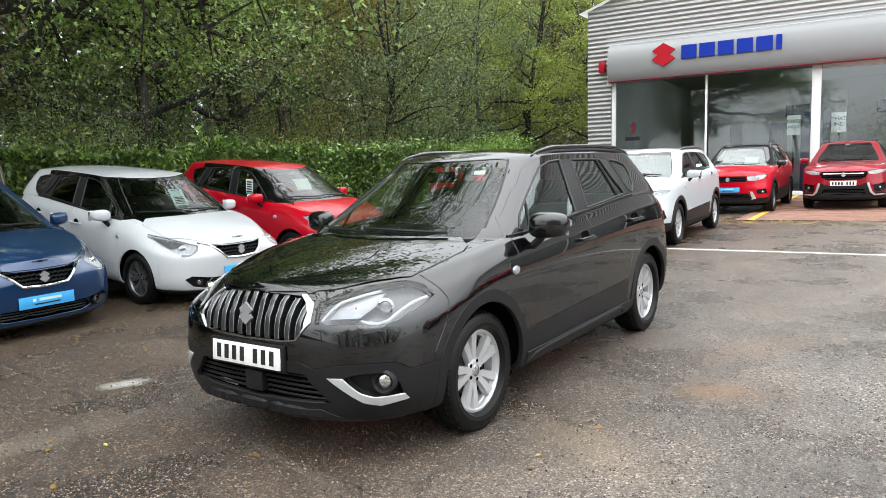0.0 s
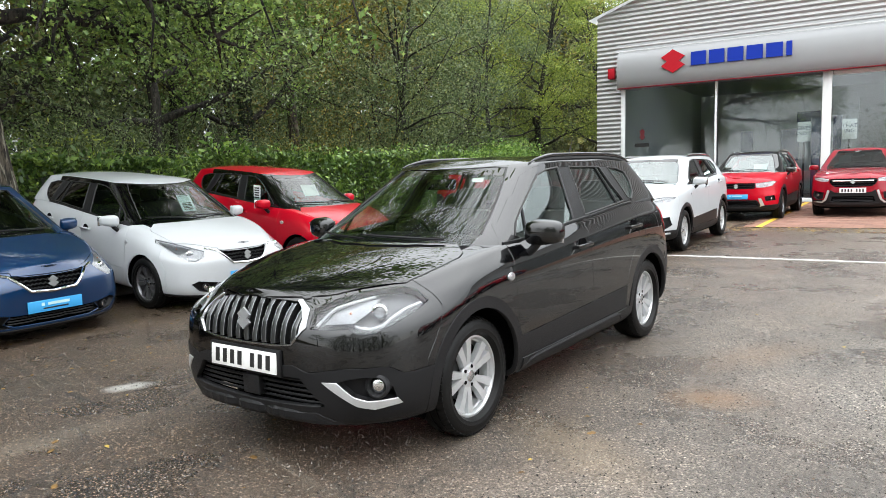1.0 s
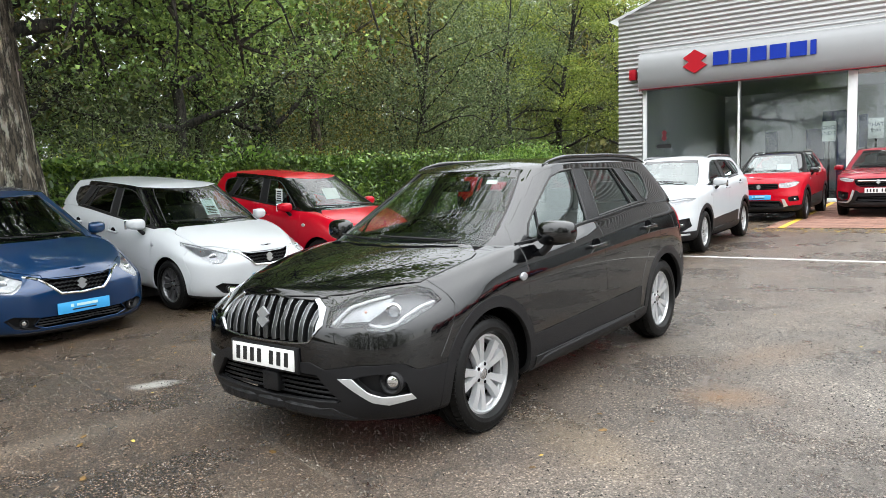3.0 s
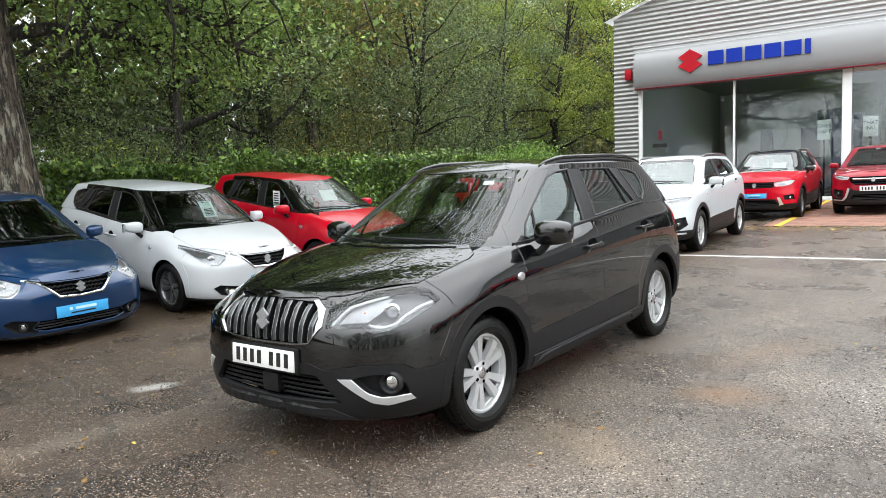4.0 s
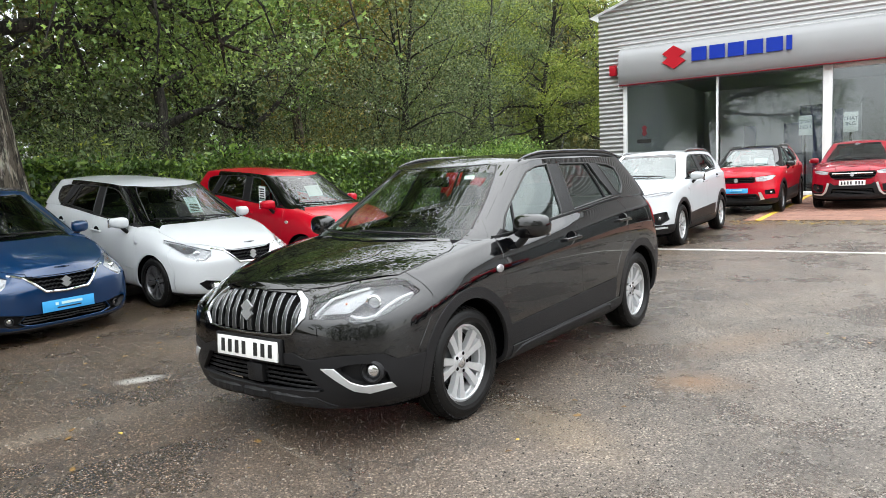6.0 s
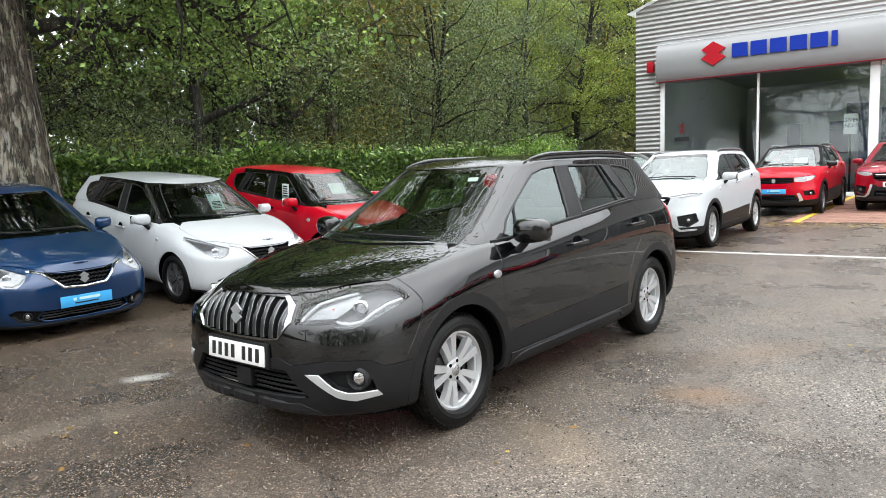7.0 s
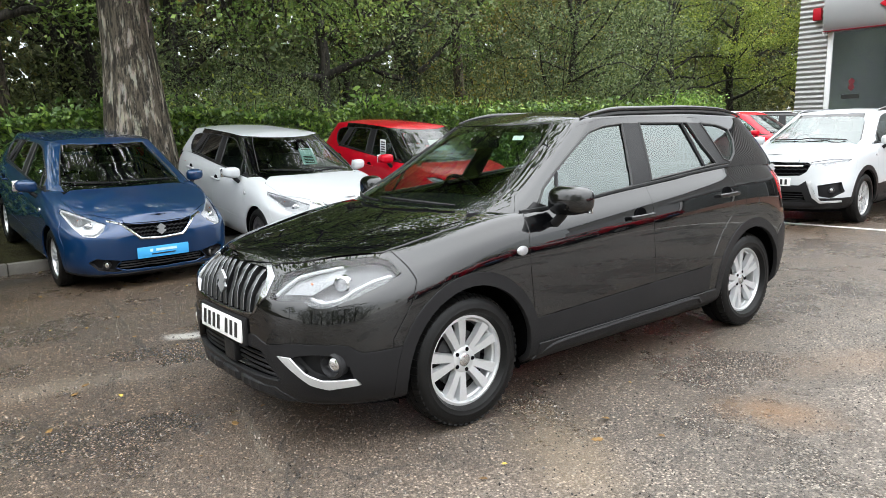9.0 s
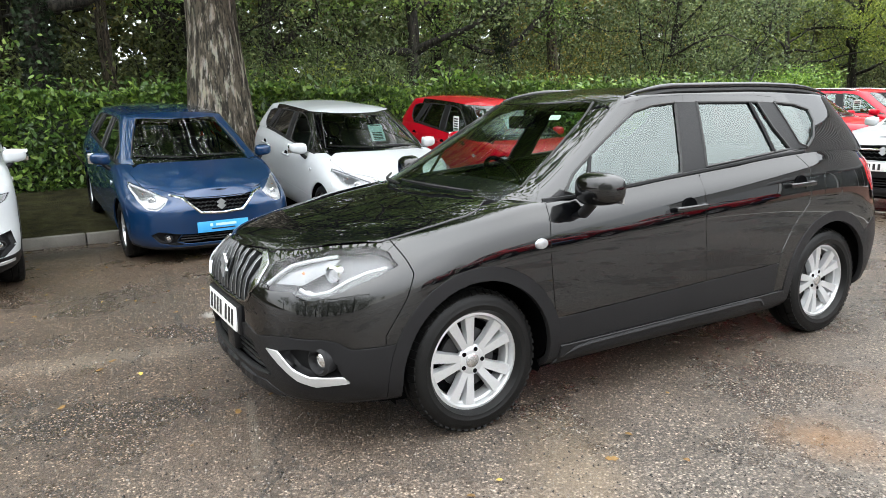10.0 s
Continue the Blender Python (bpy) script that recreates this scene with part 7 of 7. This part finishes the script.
NAMES = {oak_a.name: "dark-limbed oak with green leaves in the wood", fork.name: "dark forked oak with spreading limbs in the wood", crook.name: "crooked dark tree with dull green leaves", oak_c.name: "tall brown-barked tree with leaves turning yellow",
         oak_d.name: "slender low-branched tree with small dull leaves", oak_e.name: "broad oak with bright yellow-green leaves", ivied.name: "dark forked tree clad in ivy behind the hedge",
         wood_a.name: "shaded woodland tree with thin dark trunk", wood_b.name: "shaded woodland tree with dull green leaves", wood_c.name: "woodland tree with yellowing leaves and brown bark"}
WOOD = "trees of the wood behind the hedge"
front_row = [(ivied, -11.9, -1.05, 1.0, 0), (oak_c, -16.5, 0.6, 0.8, 30), (crook, -17.5, 2.9, 0.9, 130), (fork, -16.0, 5.0, 1.0, 0), (crook, -14.6, 7.8, 1.0, 0),
             (ivied, -14.8, 10.9, 0.85, 165), (oak_c, -14.8, 12.9, 0.85, 90), (oak_d, -13.4, 15.6, 0.95, 20), (oak_d, -14.6, 18.8, 1.0, 250), (oak_d, -12.6, 22.0, 0.9, 110), (oak_e, -12.4, 25.0, 0.82, 0),
             (oak_e, -12.0, 30.5, 0.9, 160), (oak_e, -15.5, 23.5, 0.75, 75), (fork, -13.2, -5.0, 1.0, 260), (oak_a, -14.0, -11.0, 1.0, 60)]
for ob, x, y, s, a in front_row:
    place(ob, x, y, s, a, 0.4, NAMES[ob.name], "tree", WOOD)
rng = np.random.default_rng(77)
woods = (wood_a, wood_b, wood_a, wood_c)
for gx in range(3):
    for gy in range(10):
        x, y = -17.5 - 5.5 * gx + rng.normal() * 1.0, -13 + 5.6 * gy + rng.normal() * 1.2
        ob = woods[int(rng.integers(0, 4))]
        place(ob, x, y, (0.95 if y < 8 else 0.72) * (0.9 + 0.3 * rng.random() + 0.12 * gx), float(rng.random() * 360), 0.4, NAMES[ob.name], "tree", WOOD)
for x, y in ((-9.5, 36), (-5, 44), (2, 47), (9, 45), (-14, 42)):
    ob = woods[int(rng.integers(0, 4))]
    place(ob, x, y, 1.2, float(rng.random() * 360), 0.2, NAMES[ob.name], "tree", WOOD)
# unseen trees round the open forecourt, sized to darken what glass and paint reflect
for x, y in ((-21, -24), (-5, -28), (7, -27), (6, -20), (10.5, -19), (14.5, -16.5), (18, -13), (20, -9.5), (48, -16), (52, -4), (50, 8), (50, 22), (42, 32), (36, 30), (47, 36)):
    ob = woods[int(rng.integers(0, 4))]
    place(ob, x, y, (0.85 if y < -21 else 0.90 if x < 21 else 0.30) + 0.1 * rng.random(), float(rng.random() * 360), 0, NAMES[ob.name], "tree", "trees across the forecourt")

bush_a = make_shrub(31, 2.4, 2.2, 3200, 0.10, LEAF_OAK)
bush_b = make_shrub(32, 2.9, 2.4, 3200, 0.10, LEAF_SHADE)
bush_c = make_shrub(33, 2.2, 2.0, 3000, 0.10, LEAF_YELLOW)
UNDER = "undergrowth behind the hedge"
for k in range(22):
    ob, lab = ((bush_a, "green undergrowth behind the hedge"), (bush_b, "dark green thicket behind the hedge"), (bush_c, "yellow-green thicket behind the hedge"))[int(rng.integers(0, 3))]
    place(ob, -11.6 - 3.4 * rng.random(), -9 + 2.05 * k + rng.normal() * 0.4, 0.45 + 0.40 * rng.random(), float(rng.random() * 360), 0.4, lab, "shrub", UNDER)
for k in range(15):
    place(bush_b, -16.5 - 6.0 * rng.random(), -8 + 2.9 * k + rng.normal() * 0.6, 1.1 + 0.5 * rng.random(), float(rng.random() * 360), 0.4, "dark thicket deep in the wood", "shrub", UNDER)
# thickets added out of view so that the car's nose reflects a dark band
for x, y, s in ((3, -21, 3.2), (8.5, -20, 3.2), (12.6, -17, 3.2), (16.4, -14, 3.2), (19.2, -10.5, 3.0), (20.5, -6.5, 2.4)):
    place(bush_b, x, y, s, 40 * x, 0, "unseen tall thicket added to darken reflections in the paint", "shrub", "thickets across the forecourt")
hazel_a = make_shrub(36, 5.4, 2.8, 9000, 0.09, LEAF_DARK, tuft=0.19)
hazel_b = make_shrub(37, 4.8, 2.6, 8000, 0.09, LEAF_YELLOW, tuft=0.19)
for k in range(6):
    place(hazel_a if k % 3 else hazel_b, -12.3 - 2.4 * (k % 2) - rng.random(), 12.6 + 1.35 * k + 0.4 * rng.normal(), 0.8 + 0.3 * rng.random(), float(rng.random() * 360), 0.4, "tall grey-green hazel thicket behind the hedge", "shrub", UNDER)
for x, y, q in ((-12.6, 3.0, 0.55), (-12.2, 4.8, 0.62), (-12.8, 6.2, 0.50), (-12.4, 8.9, 0.5), (-18.5, 8.5, 0.9), (-19.5, 12.0, 1.0), (-18.0, 15.5, 1.0)):
    place(hazel_a, x, y, q, 50 * y, 0.4, "green hazel thicket behind the hedge", "shrub", UNDER)
for x, y, q in ((-15.0, -7.0, 1.2), (-17.0, -4.2, 1.3), (-15.5, -1.6, 1.1), (-19.0, 0.4, 1.4), (-20.5, 3.6, 1.4), (-22.0, -2.5, 1.5), (-15.5, 21.5, 1.1), (-16.5, 24.5, 1.2), (-15.0, 27.5, 1.1), (-16.0, 31.0, 1.3)):
    place(bush_b, x, y, q, 70 * y, 0.4, "dark thicket deep in the wood", "shrub", UNDER)
bright_bush = make_shrub(38, 1.9, 1.8, 3000, 0.09, LEAF_BRIGHT)
for x, y, q in ((-10.7, 2.9, 0.95), (-10.9, 4.1, 1.05), (-10.8, 5.3, 0.9)):
    place(bright_bush, x, y, q, 90 * y, 0.4, "yellow-green bush just behind the hedge", "shrub", UNDER)
lime = make_shrub(34, 1.1, 1.5, 4200, 0.10, LEAF_LIME)
place(lime, -8.7, 16.2, 0.85, 0, 1.4, "bright green shrub growing over the hedge", "shrub")
place(lime, -8.9, 14.4, 0.5, 90, 1.4, "bright green shrub growing over the hedge", "shrub")

# distant woods: one mass of larger leaves
r = np.random.default_rng(5)
n = 84000
tuft = np.stack([-30 - 10 * r.random(4200), -50 + 135 * r.random(4200), 0.3 + 18.5 * r.random(4200) ** 1.15], 1)
far = tuft[r.integers(0, 4200, n)] + r.normal(size=(n, 3)) * (0.8, 0.8, 0.5)
tagged(leaf_cloud("far_woods", far, 0.66, LEAF_FAR, 6, ratio=0.8), "dense dark green woods in the distance", "woods", kind="stuff")

# clipped laurel hedge
H0, H1, HX, HD, HT = -7.0, 19.0, -9.05, 1.3, 1.93
r = np.random.default_rng(9)
hedge = thing("hedge", pose(0, 0, 0), "clipped green laurel hedge with new shoots along its top", "hedge")
n = 66000
y = H0 + (H1 - H0) * r.random(n)
bulge = 0.10 * np.sin(y * 1.7) + 0.07 * np.sin(y * 4.1 + 1)
face = r.random(n) < 0.62
top = HT + 0.05 * np.sin(y * 1.1) + 0.04 * np.sin(y * 3.3)
x = np.where(face, HX + bulge - np.abs(r.normal(size=n)) * 0.13, HX - HD * r.random(n))
z = np.where(face, 0.26 + (top - 0.26) * r.random(n), top - np.abs(r.normal(size=n)) * 0.10)
shoot = r.random(n) < 0.022
z = np.where(shoot, top + 0.22 * r.random(n), z)
tagged(leaf_cloud("leaves", np.stack([x, y, z], 1), 0.108, LEAF_LAUREL, 10, hedge, up=0.35, outline=OVAL), kind="stuff")
# solid dark green box standing in for the shaded depth of the hedge
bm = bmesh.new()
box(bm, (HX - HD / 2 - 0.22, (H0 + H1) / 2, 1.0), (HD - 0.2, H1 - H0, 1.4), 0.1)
part("hedge_core", bm, IVY_AND_CORE, hedge)
bm = bmesh.new()
for k in range(60):
    yy = H0 + (H1 - H0) * (k + 0.5) / 60
    pts = limb_path(r, (HX - 0.25, yy, 0.2), (0.15, 0.1 * math.sin(k), 1), 0.9, 4, 0.15, 0.0)
    tube(bm, pts, (0.022, 0.02, 0.017, 0.014, 0.01), 5)
tagged(part("hedge_wood", bm, BARK_DARK, hedge), kind="stuff")

# pale young shoots standing over the hedge
shoot_ob = make_shrub(35, 0.75, 0.7, 130, 0.15, LEAF_LIME, "sapling")
place(shoot_ob, -9.4, 6.0, 1.0, 0, 1.75, "pale yellow-green sapling growing out of the hedge", "shrub")
place(shoot_ob, -9.3, 9.3, 0.55, 130, 1.75, "pale yellow-green sapling growing out of the hedge", "shrub")
place(shoot_ob, -9.2, 11.3, 0.6, 250, 1.75, "pale yellow-green sapling growing out of the hedge", "shrub")
